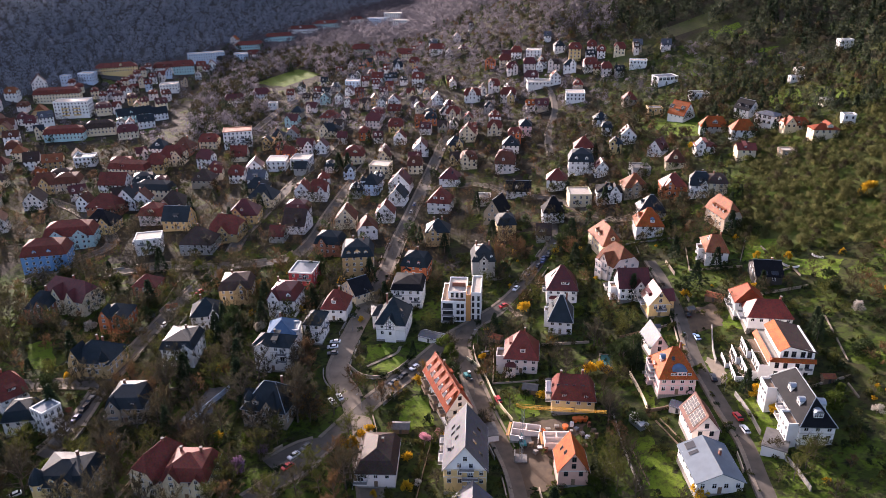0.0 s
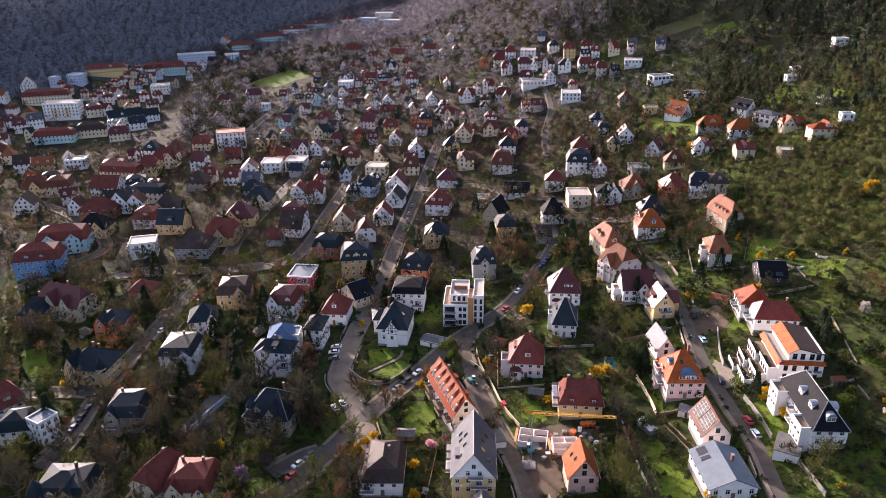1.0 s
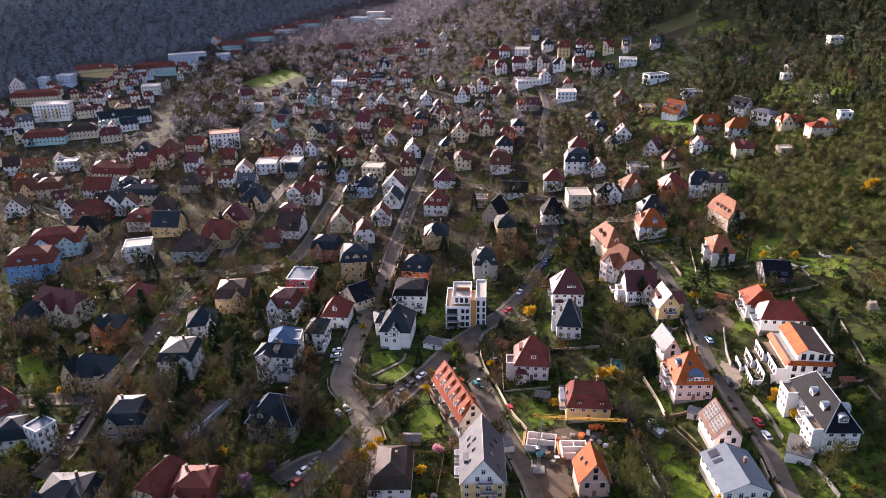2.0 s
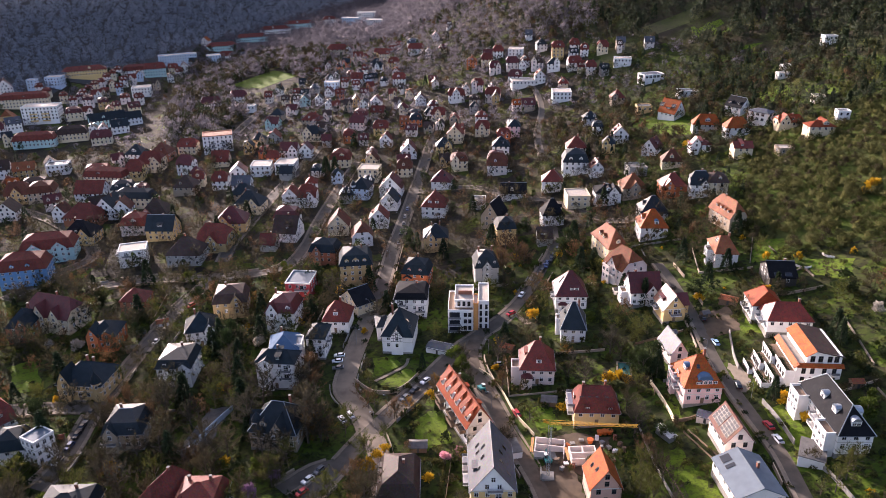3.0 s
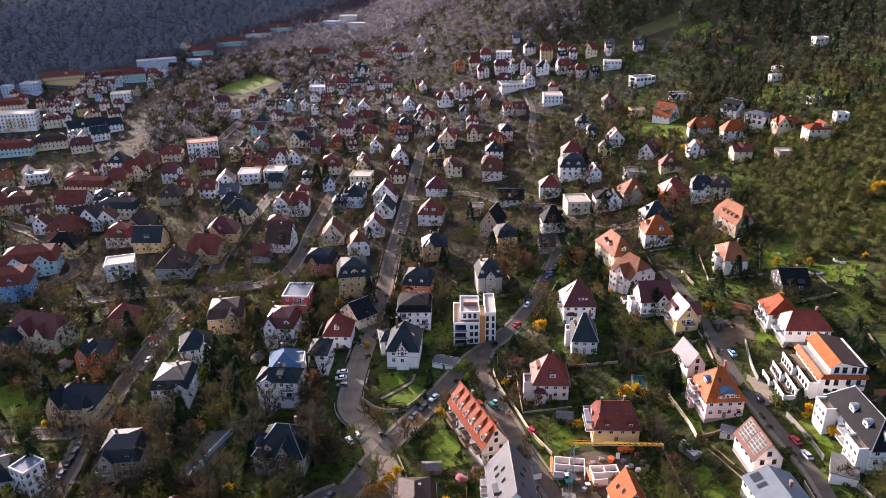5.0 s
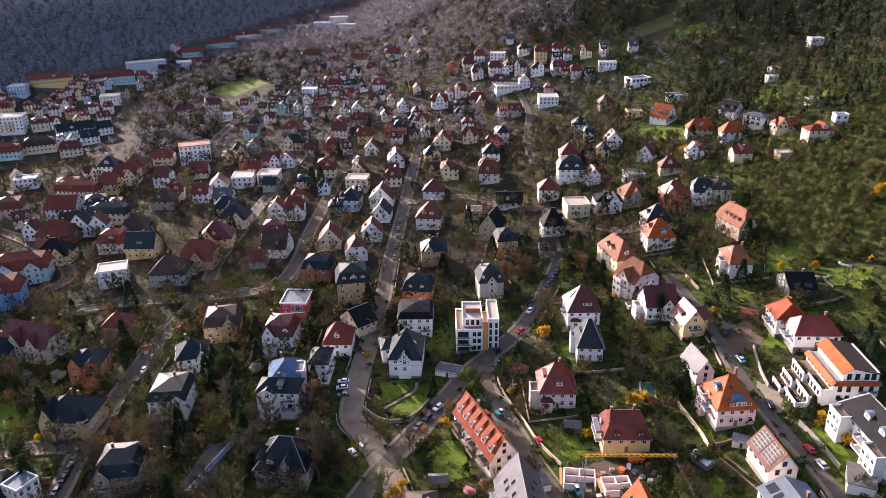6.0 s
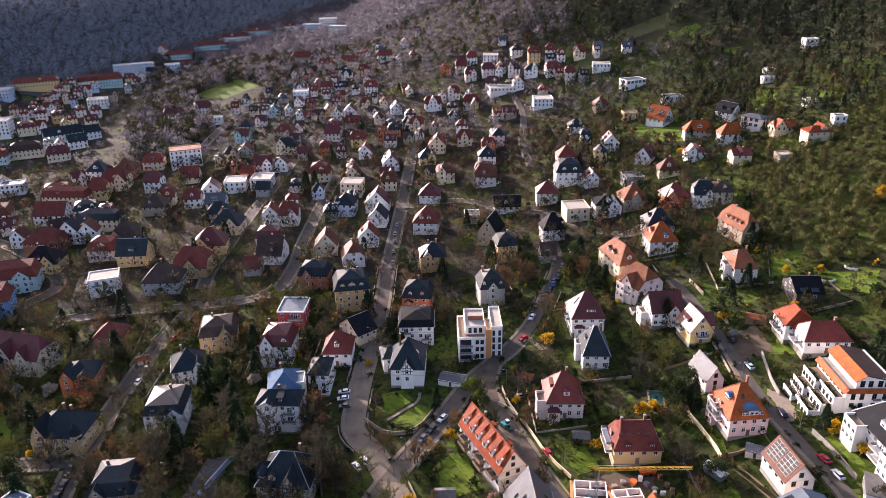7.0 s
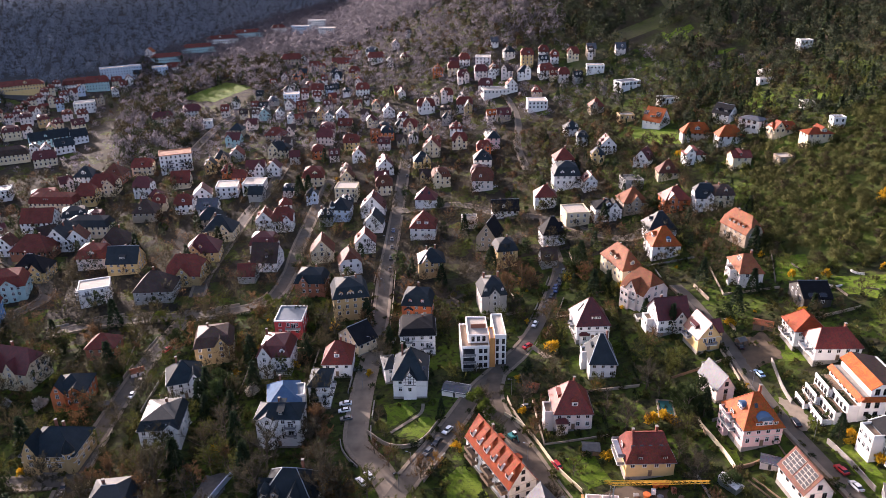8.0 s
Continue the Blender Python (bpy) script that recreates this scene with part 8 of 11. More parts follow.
house("off-white house with a faded salmon half-hipped roof", -457.6, 692.8, 6.7, 11.5, 10.1, 7.8, "half", 4.9, "x", W_OFFWHITE, R_SALMON, 0, chim=[], dorm=[('F', 0.0, 0.2, 2.4, 'gable')])
house("ochre house with a faded salmon half-hipped roof", -409.4, 654.7, 20.8, 14.8, 11.9, 5.2, "half", 8.2, "y", W_OCHRE, R_SALMON, 0, chim=[], dorm=[('F', 0.0, 0.2, 3.2, 'gable')])
house("off-white house with a wine-red gabled roof", -451.3, 730.3, 31.7, 14.6, 11.6, 6.7, "gable", 8.1, "y", W_OFFWHITE, R_WINE, 0, chim=[(1.5, 0.2)])
house("pale rose house with a wine-red mansard roof", -364.5, 716.1, 18.8, 9.7, 8.8, 8.4, "mansard", 3.8, "x", W_ROSE, R_WINE, 0, dorm=[('F', -2.5, 0.2, 1.7, 'gable'), ('F', 2.5, 0.2, 1.7, 'shed')], chim=[(-1.7, 0.2)])
house("pale blue house with a slate gabled roof", -323.8, 909.6, -8.5, 8.2, 7.4, 5.6, "gable", 3.5, "x", W_PALEBLUE, R_SLATE, 0, chim=[(-0.9, 1.1)])
house("off-white house with a red tiled mansard roof", -381.7, 742.7, 26.4, 6.8, 7.0, 8.4, "mansard", 3.3, "x", W_OFFWHITE, R_RED, 0, dorm=[('F', -1.7, 0.2, 1.7, 'gable'), ('F', 1.7, 0.2, 1.7, 'gable')])
house("pale rose house with a red tiled mansard roof", -383.5, 759.7, 22.7, 6.8, 7.0, 7.9, "mansard", 3.3, "x", W_ROSE, R_RED, 0, dorm=[('F', -1.7, 0.2, 1.7, 'gable'), ('F', 1.7, 0.2, 1.7, 'shed')], chim=[(-0.3, 1.0)])
house("cream house with a red tiled mansard roof", -383.7, 775.0, 14.4, 6.9, 7.0, 8.4, "mansard", 3.3, "x", W_CREAM, R_RED, 0, dorm=[('F', -1.7, 0.2, 1.7, 'gable'), ('F', 1.7, 0.2, 1.7, 'gable')], chim=[(0.5, 0.8)])
house("pale rose house with a red tiled mansard roof", -381.2, 719.4, 23.0, 7.0, 7.0, 7.0, "mansard", 3.3, "x", W_ROSE, R_RED, 0, dorm=[('F', -1.8, 0.2, 1.7, 'gable'), ('F', 1.8, 0.2, 1.7, 'gable')], chim=[(-1.2, 1.2)])
house("white house with a wine-red gabled roof", -137.4, 927.6, -8.0, 9.1, 8.2, 6.0, "gable", 4.7, "y", W_WHITE, R_WINE, 0, chim=[(-1.7, 1.5)])
house("ochre house with a red tiled mansard roof", -260.6, 499.6, 18.7, 15.7, 10.5, 7.0, "mansard", 4.4, "x", W_OCHRE, R_RED, 0, dorm=[('F', -4.0, 0.2, 1.7, 'gable'), ('F', 4.0, 0.2, 1.7, 'gable')])
house("yellow house with a red tiled gabled roof", -94.2, 877.3, -3.5, 14.3, 10.0, 5.6, "gable", 3.5, "x", W_YELLOW, R_RED, 0, xg=[('F', 3.1, 4.3, 6.6, 2.6, 0.6)], chim=[(0.9, 0.7)])
house("pale rose house with a red tiled gabled roof", -79.7, 873.3, -1.8, 8.3, 7.0, 5.6, "gable", 3.7, "x", W_ROSE, R_RED, 0, dorm=[('F', -1.8, 0.2, 1.7, 'gable'), ('F', 1.8, 0.2, 1.7, 'gable')], chim=[(-1.1, 0.7)])
house("white house with a weathered brown gabled roof", -16.1, 891.5, 5.9, 5.4, 7.0, 5.6, "gable", 4.2, "x", W_WHITE, R_DUSK, 0, dorm=[('F', -1.2, 0.2, 1.7, 'gable'), ('F', 1.2, 0.2, 1.7, 'gable')], chim=[(1.8, 0.2)])
house("white house with a red tiled gabled roof", -104.0, 790.7, 5.4, 6.0, 7.0, 6.0, "gable", 4.3, "x", W_WHITE, R_RED, 0, dorm=[('F', -1.3, 0.2, 1.7, 'gable'), ('F', 1.3, 0.2, 1.7, 'gable')], chim=[(-0.8, 0.8)])
house("white house with a slate gabled roof", -132.2, 779.2, -7.4, 7.0, 7.0, 6.0, "gable", 3.7, "y", W_WHITE, R_SLATE, 0, chim=[(-0.7, 0.6)])
house("grey house with a slate gabled roof", -91.0, 744.5, -0.5, 7.2, 7.0, 5.6, "gable", 4.2, "x", W_GREY, R_SLATE, 0, dorm=[('F', -1.6, 0.2, 1.7, 'gable'), ('F', 1.6, 0.2, 1.7, 'shed')], chim=[(-2.0, 0.5)])
house("pale rose house with a red tiled gabled roof", -28.9, 687.2, 6.3, 6.1, 7.0, 6.0, "gable", 3.7, "y", W_ROSE, R_RED, 0, chim=[(-1.2, 0.6)])
house("white house with a weathered brown gabled roof", -59.7, 683.7, -6.1, 4.2, 7.0, 6.0, "gable", 3.5, "x", W_WHITE, R_DUSK, 0, dorm=[('F', -0.9, 0.2, 1.7, 'gable'), ('F', 0.9, 0.2, 1.7, 'shed')], chim=[(1.3, 0.2)])
house("ochre house with a red tiled gabled roof", -98.3, 657.9, 9.0, 6.4, 7.0, 6.6, "gable", 3.8, "y", W_OCHRE, R_RED, 0, chim=[(0.1, 0.7)])
house("pale rose house with a weathered brown gabled roof", 134.8, 679.6, -5.5, 4.1, 7.0, 6.6, "gable", 3.6, "x", W_ROSE, R_DUSK, 0, dorm=[('F', -0.9, 0.2, 1.7, 'gable'), ('F', 0.9, 0.2, 1.7, 'gable')], chim=[(0.5, 0.6)])
house("white house with a slate gabled roof", 95.8, 688.7, 4.4, 7.5, 7.0, 6.0, "gable", 3.5, "x", W_WHITE, R_SLATE, 0, dorm=[('F', -1.6, 0.2, 1.7, 'gable'), ('F', 1.6, 0.2, 1.7, 'gable')], chim=[(1.6, 0.3)])
house("white house with a grey gabled roof", 50.5, 688.8, -4.0, 6.6, 7.0, 5.6, "gable", 3.8, "y", W_WHITE, R_GREY, 0, chim=[(0.5, 0.4)])
house("cream house with a red tiled gabled roof", 97.6, 652.6, -3.8, 6.7, 7.0, 5.6, "gable", 4.6, "x", W_CREAM, R_RED, 0, dorm=[('F', -1.5, 0.2, 1.7, 'gable'), ('F', 1.5, 0.2, 1.7, 'gable')], chim=[(-0.6, 0.3)])
house("grey house with a slate gabled roof", 113.7, 636.1, 4.2, 6.9, 7.0, 6.0, "gable", 3.6, "x", W_GREY, R_SLATE, 0, dorm=[('F', -1.5, 0.2, 1.7, 'gable'), ('F', 1.5, 0.2, 1.7, 'gable')], chim=[(-0.7, 0.5)])
house("ochre house with a slate gabled roof", 22.5, 621.3, -1.6, 6.0, 7.0, 6.6, "gable", 4.1, "y", W_OCHRE, R_SLATE, 0, chim=[(0.7, 0.3)])
house("grey house with a slate gabled roof", -161.8, 748.3, -3.7, 6.7, 7.0, 6.0, "gable", 4.1, "x", W_GREY, R_SLATE, 0, dorm=[('F', -1.5, 0.2, 1.7, 'gable'), ('F', 1.5, 0.2, 1.7, 'shed')], chim=[(0.4, 0.4)])
house("white house with a red tiled gabled roof", -159.5, 705.5, -8.2, 6.8, 7.0, 6.0, "gable", 3.7, "x", W_WHITE, R_RED, 0, dorm=[('F', -1.5, 0.2, 1.7, 'gable'), ('F', 1.5, 0.2, 1.7, 'shed')], chim=[(1.1, 0.6)])
house("cream house with a weathered brown gabled roof", -165.7, 682.6, -1.1, 7.1, 7.0, 5.6, "gable", 3.5, "x", W_CREAM, R_DUSK, 0, dorm=[('F', -1.6, 0.2, 1.7, 'gable'), ('F', 1.6, 0.2, 1.7, 'shed')], chim=[(1.7, 0.3)])
house("white house with a slate gabled roof", -181.1, 726.7, -6.0, 6.5, 7.0, 6.6, "gable", 4.1, "y", W_WHITE, R_SLATE, 0, chim=[(1.9, 0.8)])
house("pale rose house with a red tiled gabled roof", -184.4, 696.6, -4.5, 6.8, 7.0, 6.6, "gable", 4.6, "x", W_ROSE, R_RED, 0, dorm=[('F', -1.5, 0.2, 1.7, 'gable'), ('F', 1.5, 0.2, 1.7, 'gable')], chim=[(1.3, 0.5)])
house("grey house with a red tiled gabled roof", -156.2, 801.3, 8.8, 6.6, 7.0, 6.6, "gable", 3.4, "x", W_GREY, R_RED, 0, dorm=[('F', -1.5, 0.2, 1.7, 'gable'), ('F', 1.5, 0.2, 1.7, 'gable')], chim=[(-1.0, 0.6)])
house("pale rose house with a wine-red gabled roof", -148.8, 833.2, -1.0, 6.8, 7.0, 6.0, "gable", 4.0, "y", W_ROSE, R_WINE, 0, chim=[(1.6, 1.0)])


# trees
BARK = plain("bark", (0.10, 0.075, 0.055), 0.9, 0, 0.4, 4)
TWIG = {
    # Far wood: pale blue painted into the twig colour in place of haze.
    "violet_grey": foliage("haze_blue_far_twigs", (0.235, 0.272, 0.325), (0.205, 0.236, 0.280), glow=0.5),
    "brown": foliage("bare_twigs", (0.062, 0.052, 0.026), (0.033, 0.028, 0.015)),
    "grey": foliage("grey_twigs", (0.055, 0.050, 0.033), (0.031, 0.029, 0.020)),
    "rust": foliage("reddish_buds", (0.130, 0.074, 0.034), (0.068, 0.040, 0.020)),
    "olive": foliage("opening_buds", (0.094, 0.100, 0.020), (0.050, 0.054, 0.015)),
    "green": foliage("fresh_leaves", (0.085, 0.115, 0.018), (0.048, 0.068, 0.013)),
    "fir": foliage("dark_needles", (0.032, 0.050, 0.020), (0.015, 0.026, 0.012), glow=0.2),
    "yellow": foliage("forsythia_bloom", (0.62, 0.38, 0.020), (0.36, 0.22, 0.015)),
    "white": foliage("white_blossom", (0.62, 0.58, 0.50), (0.36, 0.31, 0.25)),
    "pink": foliage("pink_blossom", (0.70, 0.36, 0.42), (0.45, 0.22, 0.26)),
    "shrub": foliage("shrub_leaves", (0.080, 0.080, 0.020), (0.040, 0.038, 0.014)),
    "darkshrub": foliage("evergreen_leaves", (0.032, 0.046, 0.015), (0.016, 0.024, 0.010), glow=0.2),
    "violet": foliage("magnolia_bloom", (0.34, 0.19, 0.33), (0.20, 0.12, 0.20)),
    "amber": foliage("amber_catkins", (0.230, 0.125, 0.024), (0.120, 0.066, 0.016)),
    "scrub": foliage("budding_brushwood", (0.104, 0.108, 0.036), (0.082, 0.083, 0.032), glow=0.6),
    "darkwood": foliage("hillside_twigs", (0.042, 0.053, 0.030), (0.027, 0.034, 0.020), glow=0.4),
    "pine": foliage("pine_needles", (0.050, 0.072, 0.022), (0.024, 0.038, 0.014), glow=0.2),
    # Twig colour lifted and blued to imitate haze up the valley.
    "hazewood": foliage("hazy_valley_twigs", (0.162, 0.150, 0.170), (0.138, 0.126, 0.146), glow=0.6),
}
rng = np.random.default_rng(11)


def soup(points, ways, length, width):
    """Thin triangles, one for each twig."""
    side = np.cross(ways, rng.normal(size=ways.shape))
    side /= np.linalg.norm(side, axis=1, keepdims=True) + 1e-9
    v = np.stack([points - side * width[:, None], points + side * width[:, None], points + ways * length[:, None]], 1)
    return v.reshape(-1, 3)


def crown_soup(n, h, r, low, kind):
    """Twigs or leaves of a crown: h tall, r wide, starting low above the ground; lumpy and open."""
    if kind == "fir":
        u = rng.random(n) ** 0.75
        rad = r * (1 - u * 0.97) * (0.55 + 0.45 * np.sqrt(rng.random(n)))
        q = rng.random(n) * 2 * np.pi
        p = np.stack([rad * np.cos(q), rad * np.sin(q), low + (h - low) * u], 1)
        w = np.stack([np.cos(q), np.sin(q), -0.25 + 0.5 * rng.normal(size=n)], 1)
        w /= np.linalg.norm(w, axis=1, keepdims=True)
        return soup(p, w, rng.uniform(0.6, 1.5, n), rng.uniform(0.16, 0.34, n))
    # clumps at the ends of the limbs, each a burst of twigs
    k = 16 if r > 3 else 11
    q = rng.random(k) * 2 * np.pi
    up = rng.random(k) ** 0.8
    out = r * np.sqrt(np.clip(1 - (2 * up - 0.75) ** 2 * 0.75, 0.05, 1)) * rng.uniform(0.35, 0.82, k)
    mid = np.stack([out * np.cos(q), out * np.sin(q), low + (h - low) * (0.14 + 0.74 * up)], 1)
    size = rng.uniform(0.26, 0.46, k) * r
    pick = rng.choice(k, n, p=size ** 2 / (size ** 2).sum())
    d = rng.normal(size=(n, 3))
    d /= np.linalg.norm(d, axis=1, keepdims=True)
    p = mid[pick] + d * (size[pick] * rng.random(n) ** 0.45)[:, None] * [1, 1, 0.85]
    away = mid[pick] - [0, 0, low]
    w = d * 0.8 + away / (np.linalg.norm(away, axis=1, keepdims=True) + 0.1) * 0.7 + [0, 0, 0.35] + rng.normal(size=(n, 3)) * 0.4
    w /= np.linalg.norm(w, axis=1, keepdims=True)
    if kind in ("brown", "grey", "rust", "olive", "violet_grey", "scrub", "darkwood", "hazewood"):
        return soup(p, w, rng.uniform(0.5, 1.9, n), rng.uniform(0.05, 0.17, n))
    return soup(p, w, rng.uniform(0.3, 0.8, n), rng.uniform(0.12, 0.28, n))


def bare_tree(n, h, r, low, leafy=0.0):
    """A branching bare tree: limbs and boughs as tubes, and fine twigs that sprout from the boughs."""
    s = Shape()
    bend = rng.normal(size=2) * 0.03 * h
    fork = Vector((bend[0] * 0.5, bend[1] * 0.5, h * 0.30))
    top = Vector((bend[0], bend[1], h * 0.80))
    s.tube((0, 0, -1.0), fork, 0.026 * h, 0.019 * h, 6)
    s.tube(fork, top, 0.018 * h, 0.004 * h, 5)
    roots, ways = [], []
    limbs = 13
    mid, up = 0.5 * (low + h), 0.5 * (h - low)
    for i in range(limbs):
        q = i * 2.4 + rng.random() * 0.8
        u = (i + 0.5) / limbs
        z0 = max(low * 0.9, h * 0.16) + (h * 0.66 - max(low * 0.9, h * 0.16)) * u
        a = fork.lerp(top, max(0.0, (z0 - fork.z) / (top.z - fork.z))) if z0 > fork.z else Vector((0, 0, z0))
        z1 = z0 + r * (0.35 + 0.75 * u) * (0.8 + 0.4 * rng.random())
        reach = r * math.sqrt(max(0.10, 1 - ((z1 - mid) / up) ** 2)) * (0.72 + 0.42 * rng.random())
        c = Vector((math.cos(q) * reach, math.sin(q) * reach, min(z1, h * 0.97)))
        b = a.lerp(c, 0.5) + Vector((0, 0, -0.06 * reach))
        s.tube(a, b, 0.0095 * h, 0.006 * h, 4)
        s.tube(b, c, 0.006 * h, 0.002 * h, 3)
        for k in range(7):
            v = 0.25 + 0.75 * (k + rng.random()) / 7
            p = (a.lerp(b, v * 2) if v < 0.5 else b.lerp(c, v * 2 - 1))
            d = ((c - a).normalized() * 0.7 + Vector(rng.normal(size=3)) * 0.55 + Vector((0, 0, 0.35))).normalized()
            e = p + d * r * (0.22 + 0.24 * rng.random())
            s.tube(p, e, 0.0028 * h, 0.001 * h, 3)
            roots.append((p, e))
            ways.append(d)
    pick = rng.integers(0, len(roots), n)
    a, e, d = (np.array([tuple(v) for v in q]) for q in ([p for p, _ in roots], [e for _, e in roots], ways))
    along = rng.random(n)[:, None] ** 0.8
    pos = a[pick] * (1 - along) + e[pick] * along + rng.normal(size=(n, 3)) * 0.035 * r
    w = d[pick] * 0.8 + rng.normal(size=(n, 3)) * 0.5 + [0, 0, 0.35]
    w /= np.linalg.norm(w, axis=1, keepdims=True)
    k = h / 12
    return s, soup(pos, w, rng.uniform(0.45, 1.45, n) * k * (1 - 0.4 * leafy), rng.uniform(0.022, 0.07, n) * k * (1 + 1.6 * leafy))


def soup_mesh(name, v, mat):
    me = bpy.data.meshes.new(name)
    n = len(v)
    me.vertices.add(n)
    me.loops.add(n)
    me.polygons.add(n // 3)
    me.vertices.foreach_set("co", np.asarray(v, np.float32).ravel())
    me.loops.foreach_set("vertex_index", np.arange(n, dtype=np.int32))
    me.polygons.foreach_set("loop_start", np.arange(0, n, 3, dtype=np.int32))
    me.update(calc_edges=True)
    me.materials.append(mat)
    return me


def trunk_shape(h, r, low):
    s = Shape()
    if r < 0.26 * h:
        return s.tube((0, 0, -1.0), (0, 0, h * 0.96), 0.02 * h, 0.003 * h, 6)
    bend = rng.normal(size=2) * 0.25
    mid = (bend[0], bend[1], h * 0.38)
    s.tube((0, 0, -1.0), mid, 0.028 * h, 0.019 * h, 6)
    s.tube(mid, (bend[0] * 1.5, bend[1] * 1.5, h * 0.8), 0.019 * h, 0.006 * h, 5)
    for i in range(7):
        q = i * 2.4 + rng.random()
        z0 = low + (h * 0.62 - low) * i / 7
        reach = r * (0.75 + 0.3 * rng.random())
        a = (bend[0], bend[1], max(z0, 0.8))
        b = (math.cos(q) * reach * 0.55, math.sin(q) * reach * 0.55, z0 + reach * 0.55)
        c = (math.cos(q + 0.25) * reach * 0.95, math.sin(q + 0.25) * reach * 0.95, z0 + reach * 1.05)
        s.tube(a, b, 0.011 * h, 0.007 * h, 4)
        s.tube(b, c, 0.007 * h, 0.002 * h, 4)
    return s


KINDS = {  # height, crown radius, lowest twig, twigs, words, category
    "brown": (12.0, 5.2, 1.8, 1250, "bare brown deciduous tree in a garden", "tree"),
    "grey": (14.5, 5.4, 2.6, 1300, "tall bare grey tree with fine twigs", "tree"),
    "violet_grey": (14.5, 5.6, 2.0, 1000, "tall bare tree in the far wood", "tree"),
    "rust": (9.5, 4.6, 1.2, 1050, "bare tree with reddish-brown buds", "tree"),
    "olive": (9.0, 4.6, 0.9, 1050, "tree with yellowish opening buds", "tree"),
    "green": (5.5, 3.0, 0.3, 800, "small tree in fresh green leaf", "tree"),
    "fir": (13.5, 3.3, 0.6, 1200, "dark green conifer in a garden", "conifer"),
    "yellow": (2.6, 1.7, 0.1, 380, "forsythia bush in bright yellow bloom", "bush"),
    "white": (5.0, 2.7, 1.0, 700, "small fruit tree in white blossom", "tree"),
    "shrub": (2.4, 1.9, 0.1, 240, "low rounded garden shrub with small leaves", "bush"),
    "darkshrub": (2.6, 1.9, 0.1, 240, "dark evergreen shrub beside a lawn", "bush"),
    "pink": (5.0, 2.6, 1.2, 700, "small tree in pink blossom", "tree"),
    "violet": (5.5, 2.5, 1.2, 600, "magnolia tree in violet bloom", "tree"),
}
KINDS["amber"] = (8.0, 3.9, 1.0, 1050, "tree with amber catkins between bare trees", "tree")
KINDS["scrub"] = (8.0, 4.8, 0.6, 1000, "olive brushwood on the slope", "tree")
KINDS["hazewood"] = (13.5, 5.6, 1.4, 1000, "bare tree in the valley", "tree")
KINDS["pine"] = (11.0, 4.8, 1.6, 2300, "broad dark green pine among garden plots", "conifer")
KINDS["darkwood"] = (13.5, 5.6, 1.4, 1000, "bare tree on the hillside", "tree")
NAKED = {"brown": 0.0, "grey": 0.0, "rust": 0.3, "olive": 0.55, "amber": 0.5}
tree_bank = {}
for kind, (h, r, low, n, words, cat) in KINDS.items():
    tree_bank[kind] = []
    for i in range(4 if kind in ("brown", "grey", "rust", "olive", "fir") else 2):
        v = crown_soup(n, h, r, low, kind)
        if kind in NAKED:
            wood, near = bare_tree(int(n * 1.55), h, r, low, NAKED[kind])
        else:
            wood, near = trunk_shape(h, r, low), v
        tree_bank[kind].append((wood.mesh("trunk", [BARK]), soup_mesh("crown", near, TWIG[kind]), v, near))


def tree(kind, x, y, size=1.0):
    """One tree of its own: trunk and crown."""
    trunk, crown, _, _ = random.choice(tree_bank[kind])
    root = tagged(new("tree" if KINDS[kind][5] == "tree" else KINDS[kind][5]), KINDS[kind][4], KINDS[kind][5], "garden trees")
    root.matrix_basis = pose(x, y, ground_z(x, y), 0, 0, random.uniform(0, 360)) @ Matrix.Diagonal((size * random.uniform(0.85, 1.15), size * random.uniform(0.85, 1.15), size, 1))
    part("trunk", trunk, None, root)
    part("crown", crown, None, root)
    TREES.append((x, y))


TREES = []
cells = {}


def index_roads():
    for line, width in ROADS:
        for q in line:
            cells.setdefault((int(q.x // 20), int(q.y // 20)), []).append((q.x, q.y, width / 2 + 1.2))
    for a, b, c, d in OPEN:
        n = max(2, int((c - a).length / 6))
        for j in range(n):
            for i in range(n):
                u, v = (i + 0.5) / n, (j + 0.5) / n
                q = (a * (1 - u) + b * u) * (1 - v) + (d * (1 - u) + c * u) * v
                for k in ((0,) if q.y < 600 or q.x > 0 else (0, 15, 30, 45, 60)):
                    cells.setdefault((int((q.x + k * 0.25) // 20), int((q.y - k) // 20)), []).append((q.x + k * 0.25, q.y - k, 4.5 if k else 3.5))
    for x, y, r in HOUSES:
        if y > 430:
            way = Vector((-20 - x, 15 - y)).normalized()
            for k in ((r,) if y < 700 else (r, r + 12, r + 24)):
                cells.setdefault((int((x + way.x * k) // 20), int((y + way.y * k) // 20)), []).append((x + way.x * k, y + way.y * k, r * 0.7))
        cells.setdefault((int(x // 20), int(y // 20)), []).append((x, y, r * 0.86))


def is_free(x, y, margin):
    i, j = int(x // 20), int(y // 20)
    for a in (i - 1, i, i + 1):
        for b in (j - 1, j, j + 1):
            for qx, qy, r in cells.get((a, b), ()):
                if (qx - x) ** 2 + (qy - y) ** 2 < (r + margin) ** 2:
                    return False
    return True


def scatter(x0, x1, y0, y1, step, keep, margin, accept):
    out = []
    for j in range(int((y1 - y0) / step)):
        for i in range(int((x1 - x0) / step)):
            x, y = x0 + (i + random.uniform(-0.1, 1.1)) * step, y0 + (j + random.uniform(-0.1, 1.1)) * step
            if random.random() < keep and accept(x, y) and is_free(x, y, margin):
                out.append((x, y))
    return out


